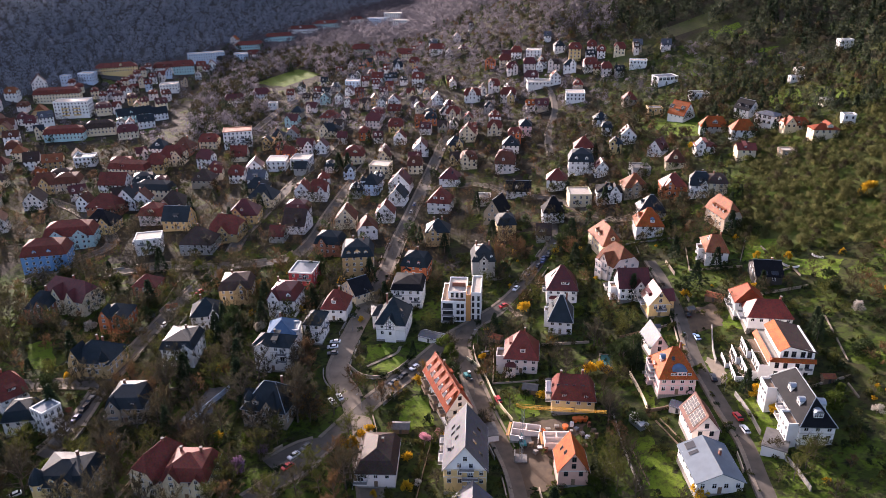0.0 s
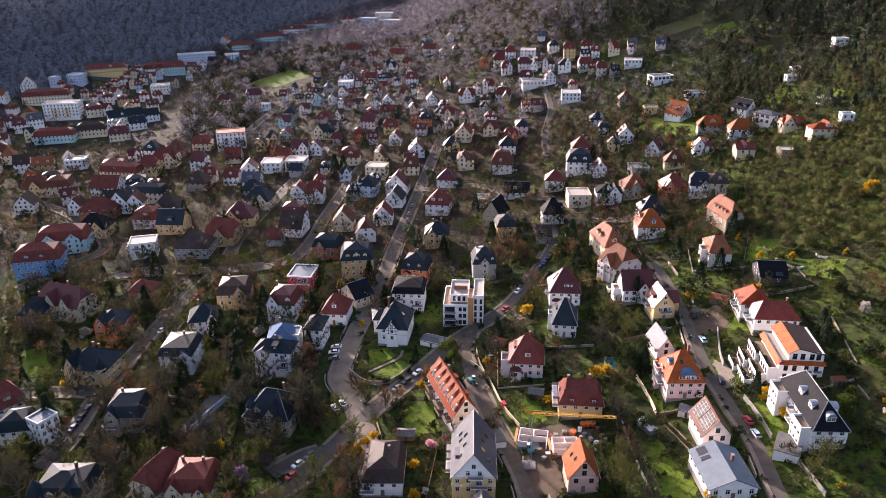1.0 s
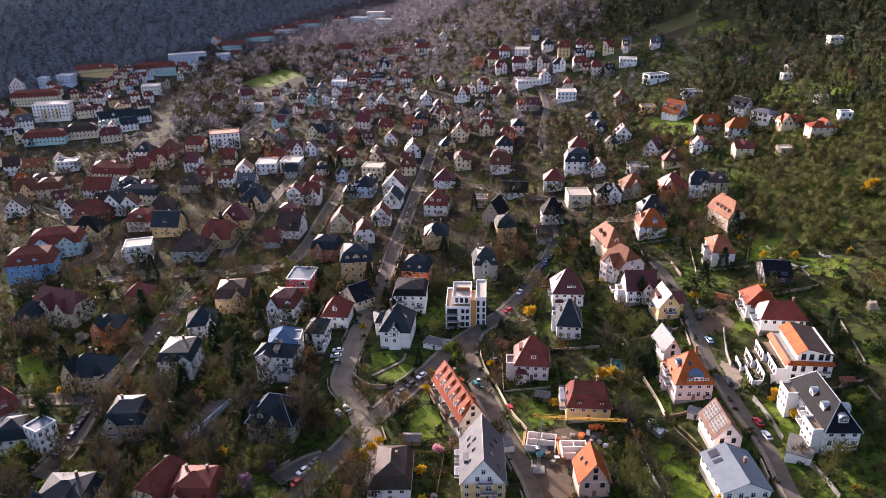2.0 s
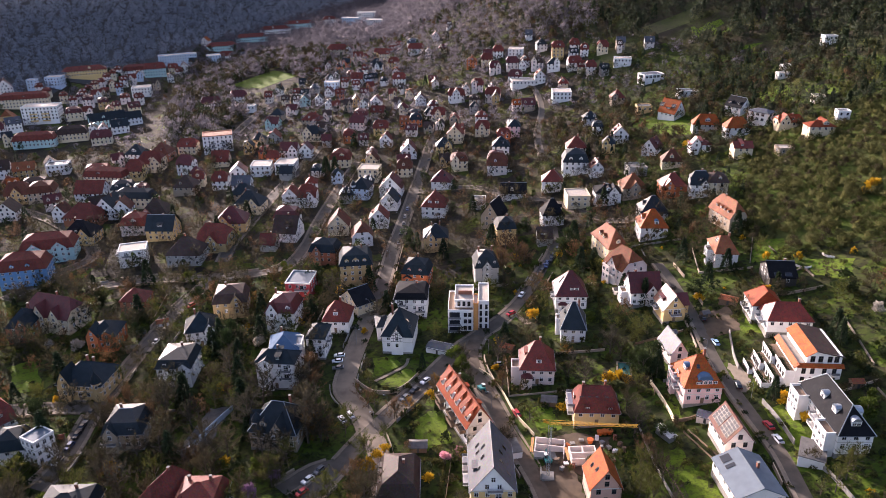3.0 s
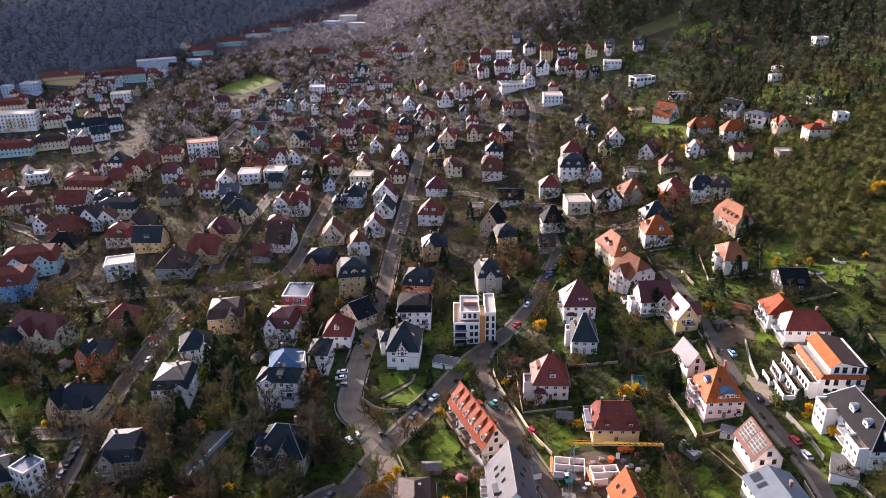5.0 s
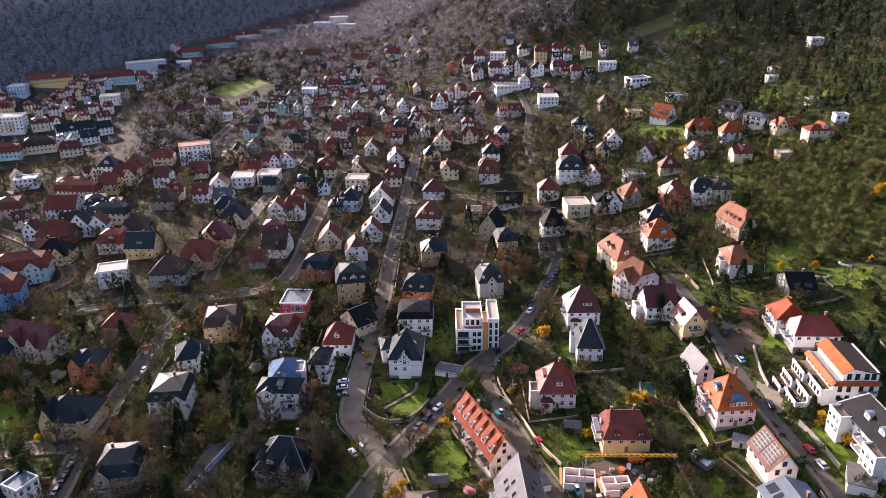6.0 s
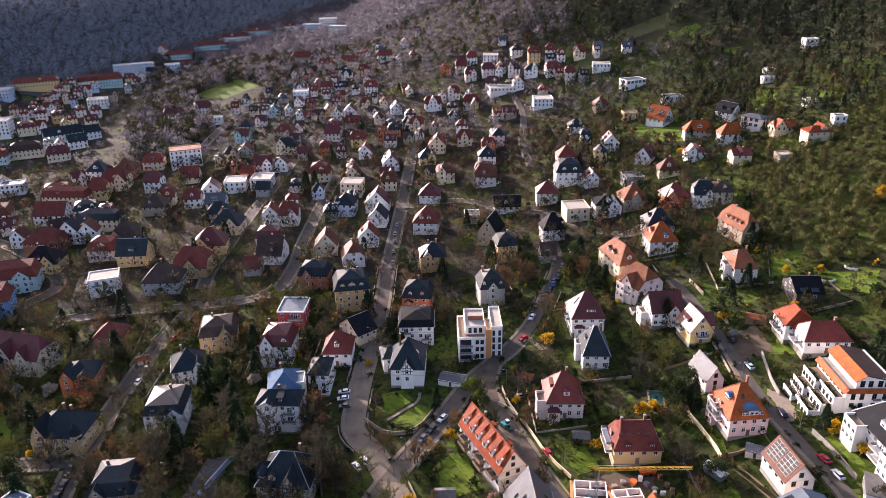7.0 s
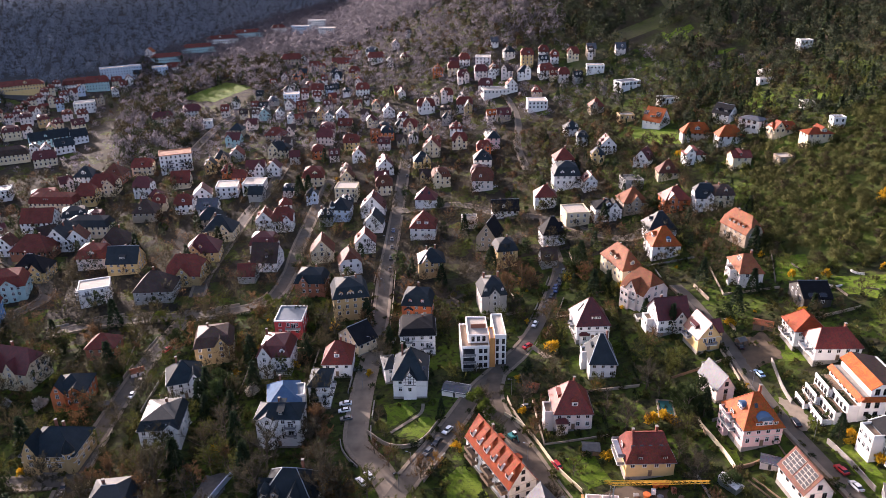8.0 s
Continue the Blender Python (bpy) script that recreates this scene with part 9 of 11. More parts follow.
def many(name, label, places, mix_of, lo, hi, thin=1.0, wide=1.0, fine=False):
    """Trees past counting, as one object for each sort of crown."""
    piles, ways = {}, {}
    for x, y in places:
        kind = random.choices([k for k, w in mix_of], [w for k, w in mix_of])[0]
        v = random.choice(tree_bank[kind])[3 if fine else 2].reshape(-1, 3, 3)
        k = int(len(v) * thin)
        v = v[rng.choice(len(v), k, replace=False)] if thin < 1 else v
        if wide != 1.0:
            v = np.concatenate([v[:, :1] + (v[:, :1] - v[:, 1:2]) * (wide - 1) / 2, v[:, 1:2] + (v[:, 1:2] - v[:, :1]) * (wide - 1) / 2, v[:, 2:]], 1)
        s, q = random.uniform(lo, hi), random.uniform(0, 2 * math.pi)
        c, d = math.cos(q) * s, math.sin(q) * s
        m = np.array([[c, -d, 0], [d, c, 0], [0, 0, s * random.uniform(0.85, 1.1)]])
        v = v.reshape(-1, 3) @ m.T
        if wide > 1.85:
            out = v - [0, 0, KINDS[kind][0] * s * 0.42]
            out = out / (np.linalg.norm(out, axis=1, keepdims=True) + 0.1) + [0, 0, 0.25]
            f = v.reshape(-1, 3, 3)
            turn = (np.cross(f[:, 1] - f[:, 0], f[:, 2] - f[:, 0]) * out.reshape(-1, 3, 3).mean(1)).sum(1) < 0
            f[turn] = f[turn][:, ::-1]
            out.reshape(-1, 3, 3)[turn] = out.reshape(-1, 3, 3)[turn][:, ::-1]
            ways.setdefault(kind, []).append(out.astype(np.float32))
        piles.setdefault(kind, []).append((v + [x, y, ground_z(x, y) - 0.2]).astype(np.float32))
    for kind, vs in piles.items():
        me = soup_mesh(name, np.concatenate(vs), TWIG[kind])
        if kind in ways:
            n = np.concatenate(ways[kind])
            me.polygons.foreach_set("use_smooth", np.ones(len(n) // 3, bool))
            me.normals_split_custom_set_from_vertices(n / np.linalg.norm(n, axis=1, keepdims=True))
        tagged(new(name, me), label, "trees", kind="stuff")


# buildings of their own kind
def apartment_block(x, y, rot):
    """White and orange block in stepped cubes with roof terraces."""
    root = tagged(new("apartment_block"), "white stepped apartment block with orange strip and terraces", "apartment building")
    root.matrix_basis = pose(x, y, ground_z(x, y), 0, 0, rot)
    HOUSES.append((x + 4, y + 6, 11))
    HOUSES.append((x + 12, y + 8, 8))

    def cube(name, x0, x1, y0, y1, h, mat, deck):
        w = part(name, Shape().box(x0, x1, y0, y1, -4, h), mat, root)
        rim = Shape()
        for q in ((x0, x1, y0, y0 + 0.25), (x0, x1, y1 - 0.25, y1), (x0, x0 + 0.25, y0 + 0.25, y1 - 0.25), (x1 - 0.25, x1, y0 + 0.25, y1 - 0.25)):
            rim.box(*q, h + 0.004, h + 0.7)
        part("parapet", rim, mat, w)
        part("roof_deck", Shape().box(x0 + 0.25, x1 - 0.25, y0 + 0.25, y1 - 0.25, h - 0.05, h + 0.1), deck, w)
        return w

    low = cube("wall", 0, 10.2, 0, 17, 9.3, W_WHITE, WOODEN)
    top = cube("penthouse", 2.6, 10.2, 3.2, 17.2, 12.2, W_WHITE, R_GRAVEL)
    cube("stair_tower", 10.25, 12.2, -0.4, 8, 12.6, ORANGEWOOD, R_GRAVEL)
    wing = cube("side_tower", 12.25, 16.4, 1.2, 17.4, 13.0, W_WHITE, R_GRAVEL)
    part("screen_wall", Shape().box(4.0, 9.6, 9.0, 9.3, 12.3, 14.0), BRICK, root)
    for f in range(3):
        z = 0.6 + 2.95 * f
        bob = part("balcony", Shape().box(0.3, 5.2, -1.7, -0.01, z - 0.2, z), W_WHITE, root)
        part("railing", Shape().box(0.3, 5.2, -1.7, -1.63, z + 0.06, z + 1.0), RAIL, bob)
        part("balcony_door", Shape().box(0.6, 4.8, -0.03, 0.05, z + 0.05, z + 2.4), GLASS, bob)
        part("balcony_post", Shape().box(0.1, 0.3, -1.7, -1.5, z - 0.2, z + 2.75), W_WHITE, bob)
        part("balcony_post", Shape().box(5.2, 5.4, -1.7, -1.5, z - 0.2, z + 2.75), W_WHITE, bob)
        for u in (7.0, 8.8):
            put_window(low, pose(u, -0.01, z + 1.3), 1.1, 1.6, 1, True)
    for u in (4.4, 6.4, 8.4):
        put_window(top, pose(u, 3.19, 11.1), 1.0, 1.9, 1, True)
    for f in range(4):
        for u in (13.2, 15.4):
            put_window(wing, pose(u, 1.19, 2.0 + 2.95 * f), 0.8, 2.0, 1, True)


def terrace_house(x, y, rot):
    """White hillside block whose side steps down in planted terraces, with orange tile bands."""
    root = tagged(new("terrace_house"), "white stepped terrace house with orange tile bands and balconies", "apartment building")
    root.matrix_basis = pose(x, y, ground_z(x, y), 0, 0, rot)
    HOUSES.append((x, y, 13))
    main = part("wall", Shape().box(-6.8, 6.8, -9, 9, -7, 6.4), W_WHITE, root)
    part("tile_band", Shape().slab([[(-7.1, -9.9, 5.9), (7.1, -9.9, 5.9), (7.1, -8.9, 6.9), (-7.1, -8.9, 6.9)]], 0.2), R_ORANGE, root, "orange tiled pent roof")
    part("tile_band", Shape().slab([[(-7.9, 9, 5.7), (-7.9, -9.9, 5.7), (-6.6, -9.9, 7.0), (-6.6, 9, 7.0)]], 0.2), R_ORANGE, root, "orange tiled pent roof")
    part("roof_deck", Shape().box(-6.6, 6.7, -8.8, 8.9, 6.35, 6.5), CONCRETE, root)
    top = part("top_storey", Shape().box(-4.0, 6.6, -8.2, 8.6, 6.5, 9.4).poly([(-4.0, -8.2, 9.4), (6.6, -8.2, 9.4), (-1.6, -8.2, 10.9)]), W_WHITE, root)
    part("roof", Shape().slab([[(-4.6, 9.1, 9.0), (-4.6, -8.8, 9.0), (-1.6, -8.8, 11.1), (-1.6, 9.1, 11.1)]], 0.22), R_ORANGE, root, "orange tiled roof slope")
    part("roof", Shape().slab([[(-1.6, 9.1, 11.1), (-1.6, -8.8, 11.1), (7.2, -8.8, 9.1), (7.2, 9.1, 9.1)]], 0.22), R_DUSK, root, "dark brown tiled roof slope")
    for u in (-2.2, 0.2, 3.0, 5.0):
        put_window(top, pose(u, -8.21, 8.0), 1.2, 1.9, 1, True)
    for f, z in enumerate((1.2, 4.1)):
        for u in (-4.6, -2.0, 1.6, 4.6):
            put_window(main, pose(u, -9.01, z), 1.1, 1.3 + 0.5 * f, 1, True)
    for u in (2.0, 5.0):
        bob = part("balcony", Shape().box(u - 1.1, u + 1.1, -9.9, -9.0, 2.95, 3.1), W_WHITE, root)
        part("railing", Shape().box(u - 1.1, u + 1.1, -9.9, -9.84, 3.16, 4.0), RAIL, bob)
    for u in (-7.0, -4.6, -2.2, 0.2, 2.6, 5.0, 7.4):
        put_window(main, pose(-6.82, u, 4.7, 0, 0, 270), 1.1, 1.5, 1, True)
    for k in range(3):
        for y0, y1, push in ((-8.8 + 0.3 * k, 0.2, 0.0), (0.24, 8.4 - 1.2 * k, 1.3)):
            x1, x0, z = -6.82 - 3.2 * k - (push if k else 0), -10.0 - 3.2 * k - push, 3.3 - 2.6 * k
            step = part("terrace", Shape().box(x0, x1, y0, y1, -10, z), W_WHITE, root)
            rim = Shape().box(x0 - 0.12, x0 + 0.14, y0 - 0.1, y1, z - 0.25, z + 0.95)
            if not push:
                rim.box(x0 + 0.14, x1 - 0.02, y0 - 0.1, y0 + 0.12, z - 0.25, z + 0.6)
            part("parapet", rim, W_WHITE, step)
            part("paving", Shape().box(x0 + 0.16, x1 - 0.03, y0 + 0.14, y1 - 0.1, z - 0.05, z + 0.06), WOODEN, step)
            for i in range(4):
                put_window(step, pose(x0 - 0.02, y0 + 1.3 + i * (y1 - y0 - 2.4) / 3, z - 1.25, 0, 0, 270), 1.0, 1.5, 1, True)
            tagged(part("planting", soup_mesh("planting", crown_strip(x0 + 0.9, y0 + 0.6, y1 - 0.6, z), TWIG["darkshrub"]), None, step), "evergreen plants in terrace troughs", kind="stuff")


def crown_strip(x, y0, y1, z):
    n = int(75 * (y1 - y0))
    p = np.stack([x + rng.normal(size=n) * 0.5, rng.uniform(y0, y1, n), z + 0.1 + rng.random(n) * rng.random(n) * (0.5 + 1.6 * (np.sin(rng.uniform(y0, y1, n) * 1.7) > 0.2))], 1)
    w = rng.normal(size=(n, 3)) + [0, 0, 0.5]
    return soup(p, w / np.linalg.norm(w, axis=1, keepdims=True), rng.uniform(0.2, 0.5, n), rng.uniform(0.08, 0.2, n))


PAINT = {k: plain("car_paint_" + k, c, 0.28, 0.25, 0.05, 1, spec=0.6) for k, c in (("white", (0.72, 0.72, 0.72)), ("silver", (0.42, 0.44, 0.46)), ("black", (0.015, 0.016, 0.02)), ("grey", (0.09, 0.095, 0.10)), ("red", (0.42, 0.015, 0.02)), ("blue", (0.015, 0.04, 0.12)), ("sky", (0.35, 0.52, 0.68)))}
TYRE = plain("tyre_rubber", (0.02, 0.02, 0.02), 0.9)
LAMP_RED = plain("tail_lamp", (0.35, 0.01, 0.01), 0.3)
LAMP_CLEAR = plain("head_lamp", (0.6, 0.6, 0.58), 0.2)
car_cache = {}


def car_data(colour):
    if colour not in car_cache:
        body, glass, wheel = Shape(), Shape(), Shape()
        side = [(-2.1, 0.35), (-2.15, 0.75), (-1.95, 0.95), (-0.95, 1.0), (1.75, 1.02), (2.1, 0.9), (2.12, 0.4)]
        n = len(side)
        for s, w in ((-1, 0.88), (1, 0.88)):
            body.v += [(px, s * (w - (0.08 if pz > 0.9 else 0.0)), pz) for px, pz in side]
        body.f += [tuple(range(n)), tuple(range(2 * n - 1, n - 1, -1))]
        body.f += [(k, n + k, n + (k + 1) % n, (k + 1) % n) for k in range(n)]
        k = len(body.v)
        body.v += [(-0.35, -0.62, 1.45), (1.25, -0.62, 1.45), (1.25, 0.62, 1.45), (-0.35, 0.62, 1.45), (-0.35, -0.62, 1.40), (1.25, -0.62, 1.40), (1.25, 0.62, 1.40), (-0.35, 0.62, 1.40)]
        body.f += [(k, k + 1, k + 2, k + 3), (k + 7, k + 6, k + 5, k + 4), (k, k + 4, k + 5, k + 1), (k + 1, k + 5, k + 6, k + 2), (k + 2, k + 6, k + 7, k + 3), (k + 3, k + 7, k + 4, k)]
        body.m = [0] * len(body.f)
        glass.v = [(-1.05, -0.76, 0.99), (1.8, -0.76, 0.99), (1.8, 0.76, 0.99), (-1.05, 0.76, 0.99), (-0.33, -0.61, 1.41), (1.23, -0.61, 1.41), (1.23, 0.61, 1.41), (-0.33, 0.61, 1.41)]
        glass.f = [(0, 1, 5, 4), (1, 2, 6, 5), (2, 3, 7, 6), (3, 0, 4, 7), (3, 2, 1, 0)]
        glass.m = [0] * 5
        wheel.tube((0, -0.1, 0), (0, 0.1, 0), 0.33, 0.33, 10)
        wheel.f.append(tuple(range(9, -1, -1)))
        wheel.m.append(0)
        car_cache[colour] = (body.mesh("body", [PAINT[colour]]), glass.mesh("windows", [GLASS]), wheel.mesh("wheel", [TYRE]), Shape().box(-0.03, 0.03, -0.2, 0.2, -0.08, 0.08).mesh("tail_lamp", [LAMP_RED]), Shape().box(-0.04, 0.04, -0.22, 0.22, -0.09, 0.09).mesh("headlight", [LAMP_CLEAR]))
    return car_cache[colour]


def car(x, y, rot, colour="grey", long=1.0):
    body, glass, wheel, tail, head = car_data(colour)
    words = {"white": "white hatchback parked at the roadside", "sky": "pale blue hatchback parked on the street", "silver": "silver hatchback parked at the kerb", "red": "red hatchback parked at the kerb", "blue": "blue hatchback parked at the roadside", "black": "black hatchback parked at the kerb", "grey": "dark grey hatchback parked at the kerb"}
    root = tagged(new("car"), words[colour], "car", "parked cars")
    dx, dy = math.cos(radians(rot)), math.sin(radians(rot))
    lift = 0.33 if near_road(Vector((x, y)), 0.6) else 0.08
    za, zb = ground_z(x - dx, y - dy), ground_z(x + dx, y + dy)
    root.matrix_basis = pose(x, y, (za + zb) / 2 + lift, 0, 0, rot) @ pose(0, 0, 0, 0, -math.degrees(math.atan2(zb - za, 2)), 0) @ Matrix.Diagonal((long, 1, 1, 1))
    b = part("body", body, None, root)
    part("windows", glass, None, root, "dark tinted car windows")
    for wx in (-1.35, 1.35):
        for wy in (-0.78, 0.78):
            part("wheel", wheel, None, root, m=pose(wx, wy, 0.33))
    if y < 300:
        for s in (-0.6, 0.6):
            part("tail_lamp", tail, None, b, m=pose(2.12, s, 0.72))
            part("headlight", head, None, b, m=pose(-2.12, s, 0.66))


OPEN = []


def lawn(name, mat, label, a, b, c, d, lift=0.10):
    """A draped patch between four corners."""
    s, n = Shape(), 12
    a, b, c, d = (Vector(q) for q in (a, b, c, d))
    pts = [[None] * (n + 1) for _ in range(n + 1)]
    for j in range(n + 1):
        for i in range(n + 1):
            u, v = i / n, j / n
            q = (a * (1 - u) + b * u) * (1 - v) + (d * (1 - u) + c * u) * v
            edge = min(i, j, n - i, n - j) == 0
            q = q + Vector((noise.noise((q.x * 0.4, q.y * 0.4, 1)), noise.noise((q.x * 0.4, q.y * 0.4, 9)))) * (1.3 if edge else 0.3)
            pts[j][i] = (q.x, q.y, ground_z(q.x, q.y) + lift)
    s.v = [p for row in pts for p in row]
    OPEN.append((a, b, c, d))
    m = n + 1
    s.f = [(j * m + i, j * m + i + 1, (j + 1) * m + i + 1, (j + 1) * m + i) for j in range(n) for i in range(n)]
    s.m = [0] * len(s.f)
    tagged(new(name, s.mesh(name, [mat])), label, "ground", kind="structure")


def garden_wall(pts, h=1.4, t=0.3, mat=None, label="pale rendered garden wall", name="garden_wall", category="wall"):
    """An upright strip along a line, stepping with the land."""
    line = way_points(pts, 2.5) if len(pts) > 2 else [Vector(pts[0]).lerp(Vector(pts[1]), k / 8) for k in range(9)]
    s = Shape()
    up = [ground_z(q.x, q.y) for q in line]
    for i, q in enumerate(line):
        w = (line[min(i + 1, len(line) - 1)] - line[max(i - 1, 0)]).normalized()
        n = Vector((w.y, -w.x)) * (t / 2)
        for c, z in ((q + n, up[i] - 1), (q + n, up[i] + h), (q - n, up[i] + h), (q - n, up[i] - 1)):
            s.v.append((c.x, c.y, z))
    for i in range(len(line) - 1):
        for k in range(3):
            s.f.append((4 * i + k, 4 * i + k + 1, 4 * i + k + 5, 4 * i + k + 4))
            s.m.append(0)
    e = 4 * (len(line) - 1)
    s.f += [(3, 2, 1, 0), (e, e + 1, e + 2, e + 3)]
    s.m += [0, 0]
    return tagged(new(name, s.mesh(name, [mat or W_OFFWHITE])), label, category)


def hedge(a, b, h=1.6, kind="darkshrub"):
    """A clipped row of leaves between two points."""
    a, b = Vector(a), Vector(b)
    n = int((b - a).length * 34)
    u = rng.random(n)
    x, y = a.x + (b.x - a.x) * u + rng.normal(size=n) * 0.28, a.y + (b.y - a.y) * u + rng.normal(size=n) * 0.28
    z = np.array([ground_z(px, py) for px, py in zip(x, y)]) + h * rng.random(n) ** 0.6
    w = rng.normal(size=(n, 3)) + [0, 0, 0.4]
    v = soup(np.stack([x, y, z], 1), w / np.linalg.norm(w, axis=1, keepdims=True), rng.uniform(0.25, 0.6, n), rng.uniform(0.10, 0.24, n))
    words = "dark evergreen hedge along a garden edge" if kind == "darkshrub" else "budding garden hedge along a plot"
    tagged(new("hedge", soup_mesh("hedge", v, TWIG[kind])), words, "hedge", "garden hedges")


def fence(a, b, h=1.2):
    """Wooden posts, rails and boards between two points."""
    a, b = Vector(a), Vector(b)
    n = max(2, int((b - a).length / 2.4))
    root = tagged(new("fence"), "weathered wooden garden fence", "fence", "garden fences")
    root.location = (a.x, a.y, ground_z(a.x, a.y))
    w = (b - a).normalized()
    nrm = Vector((w.y, -w.x)) * 0.05
    z0 = root.location.z
    for k in range(n + 1):
        q = (b - a) * (k / n)
        z = ground_z(a.x + q.x, a.y + q.y) - z0
        part("post", Shape().box(q.x - 0.06, q.x + 0.06, q.y - 0.06, q.y + 0.06, z - 0.4, z + h + 0.1), WOODEN, root)
        if k < n:
            r = (b - a) * ((k + 1) / n)
            zr = ground_z(a.x + r.x, a.y + r.y) - z0
            s = Shape()
            s.v = [(q.x + nrm.x, q.y + nrm.y, z + 0.15), (r.x + nrm.x, r.y + nrm.y, zr + 0.15), (r.x + nrm.x, r.y + nrm.y, zr + h), (q.x + nrm.x, q.y + nrm.y, z + h),
                   (q.x - nrm.x, q.y - nrm.y, z + 0.15), (r.x - nrm.x, r.y - nrm.y, zr + 0.15), (r.x - nrm.x, r.y - nrm.y, zr + h), (q.x - nrm.x, q.y - nrm.y, z + h)]
            s.f = [(0, 1, 2, 3), (7, 6, 5, 4), (3, 2, 6, 7), (0, 4, 5, 1), (0, 3, 7, 4), (1, 5, 6, 2)]
            s.m = [0] * 6
            part("panel", s, WOODEN, root)


def shed(x, y, rot, w=3.2, d=2.6, mat=None, tiles=None, label="small weathered wooden garden shed"):
    root = tagged(new("garden_shed"), label, "shed", "garden sheds")
    root.matrix_basis = pose(x, y, ground_z(x, y), 0, 0, rot)
    HOUSES.append((x, y, 0.6 * w))
    s = Shape().box(-w / 2, w / 2, -d / 2, d / 2, -1.5, 2.1)
    for k in (-1, 1):
        s.poly([(k * w / 2, -d / 2, 2.1), (k * w / 2, d / 2, 2.1), (k * w / 2, 0, 2.85)])
    part("wall", s, mat or WOODEN, root)
    a, b = w / 2 + 0.25, d / 2 + 0.25
    part("roof", Shape().slab([[(-a, -b, 1.98), (a, -b, 1.98), (a, 0, 2.95), (-a, 0, 2.95)], [(a, b, 1.98), (-a, b, 1.98), (-a, 0, 2.95), (a, 0, 2.95)]], 0.1), tiles or R_BITUMEN, root)
    part("door", Shape().box(-0.4, 0.4, -d / 2 - 0.05, -d / 2 + 0.02, 0.05, 1.9), FRAME_DARK, root)


def greenhouse(x, y, rot):
    root = tagged(new("greenhouse"), "small white-framed greenhouse in a garden", "greenhouse")
    root.matrix_basis = pose(x, y, ground_z(x, y), 0, 0, rot)
    part("roof", Shape().slab([[(-1.6, -3.2, 1.9), (-1.6, 3.2, 1.9), (0, 3.2, 2.9), (0, -3.2, 2.9)][::-1], [(1.6, -3.2, 1.9), (1.6, 3.2, 1.9), (0, 3.2, 2.9), (0, -3.2, 2.9)]], 0.06), FRAME, root, "whitewashed glass roof")
    part("wall", Shape().box(-1.5, 1.5, -3.1, 3.1, -1, 1.9), ZINC, root)
    for k in range(5):
        part("rib", Shape().box(-1.55, 1.55, -3.15 + 1.55 * k, -3.05 + 1.55 * k, 1.86, 1.97), FRAME, root)


CRANE = plain("crane_yellow", (0.62, 0.33, 0.02), 0.5, 0.1, 0.2, 1)


def truss(s, a, b, w):
    """Three chords and their lacing from a to b."""
    a, b = Vector(a), Vector(b)
    d = (b - a).normalized()
    side = d.cross(Vector((0, 0, 1)))
    side = Vector((1, 0, 0)) if side.length < 0.1 else side.normalized()
    up = side.cross(d)
    offs = [side * w / 2, -side * w / 2, up * w * 0.9]
    for o in offs:
        s.tube(a + o, b + o, 0.07, 0.07, 4)
    n = int((b - a).length / 1.5)
    for k in range(n):
        p, q = a + (b - a) * (k / n), a + (b - a) * ((k + 1) / n)
        for i in range(3):
            s.tube(p + offs[i], q + offs[(i + 1) % 3], 0.05, 0.05, 3)


def tower_crane(x, y, rot, h, reach):
    root = tagged(new("tower_crane"), "small yellow tower crane on a building site", "crane")
    root.matrix_basis = pose(x, y, ground_z(x, y), 0, 0, rot)
    m, j, c = Shape(), Shape(), Shape()
    truss(m, (0, 0, 0.6), (0, 0, h), 1.0)
    part("mast", m, ZINC, root, "grey lattice mast")
    truss(j, (0, 0, h + 0.4), (reach, 0, h + 0.6), 0.75)
    part("jib", j, CRANE, root)
    truss(c, (0, 0, h + 0.4), (-2.2, 0, h + 1.2), 0.6)
    part("counter_jib", c, CRANE, root)
    part("base", Shape().box(-1.8, 1.8, -1.8, 1.8, -1, 0.6), CONCRETE, root)
    part("ballast", Shape().box(-2.2, -1.85, -1.5, 1.5, 0.1, 2.4), CONCRETE, root)
    part("tie_rod", Shape().tube((-2.2, 0, h + 1.8), (reach * 0.6, 0, h + 1.3), 0.06, 0.06, 4), CRANE, root)


SKIP = plain("orange_skip", (0.60, 0.13, 0.02), 0.6, 0, 0.3, 2)
TEAL = plain("teal_paint", (0.02, 0.22, 0.22), 0.5, 0.1, 0.2, 2)
POOLCOVER = plain("dark_teal_pool_cover", (0.008, 0.085, 0.080), 0.6, 0.0, 0.3, 1, spec=0.2)


def pallet(x, y, rot, mat, h):
    """A wooden pallet with a stack of building goods on it."""
    root = tagged(new("pallet"), "loaded wooden pallet on the building site", "pallet", "builder's pallets")
    root.matrix_basis = pose(x, y, ground_z(x, y) + 0.25, 0, 0, rot)
    for k in (-0.5, 0.0, 0.5):
        part("runner", Shape().box(-0.8, 0.8, k - 0.07, k + 0.07, -0.2, 0.1), WOODEN, root)
    part("deck", Shape().box(-0.8, 0.8, -0.6, 0.6, 0.104, 0.15), WOODEN, root)
    for k in range(3):
        u = -0.5 + 0.5 * k
        part("load", Shape().box(u - 0.23, u + 0.23, -0.55, 0.55, 0.154, 0.2 + h * (1 - 0.16 * k)), mat, root)


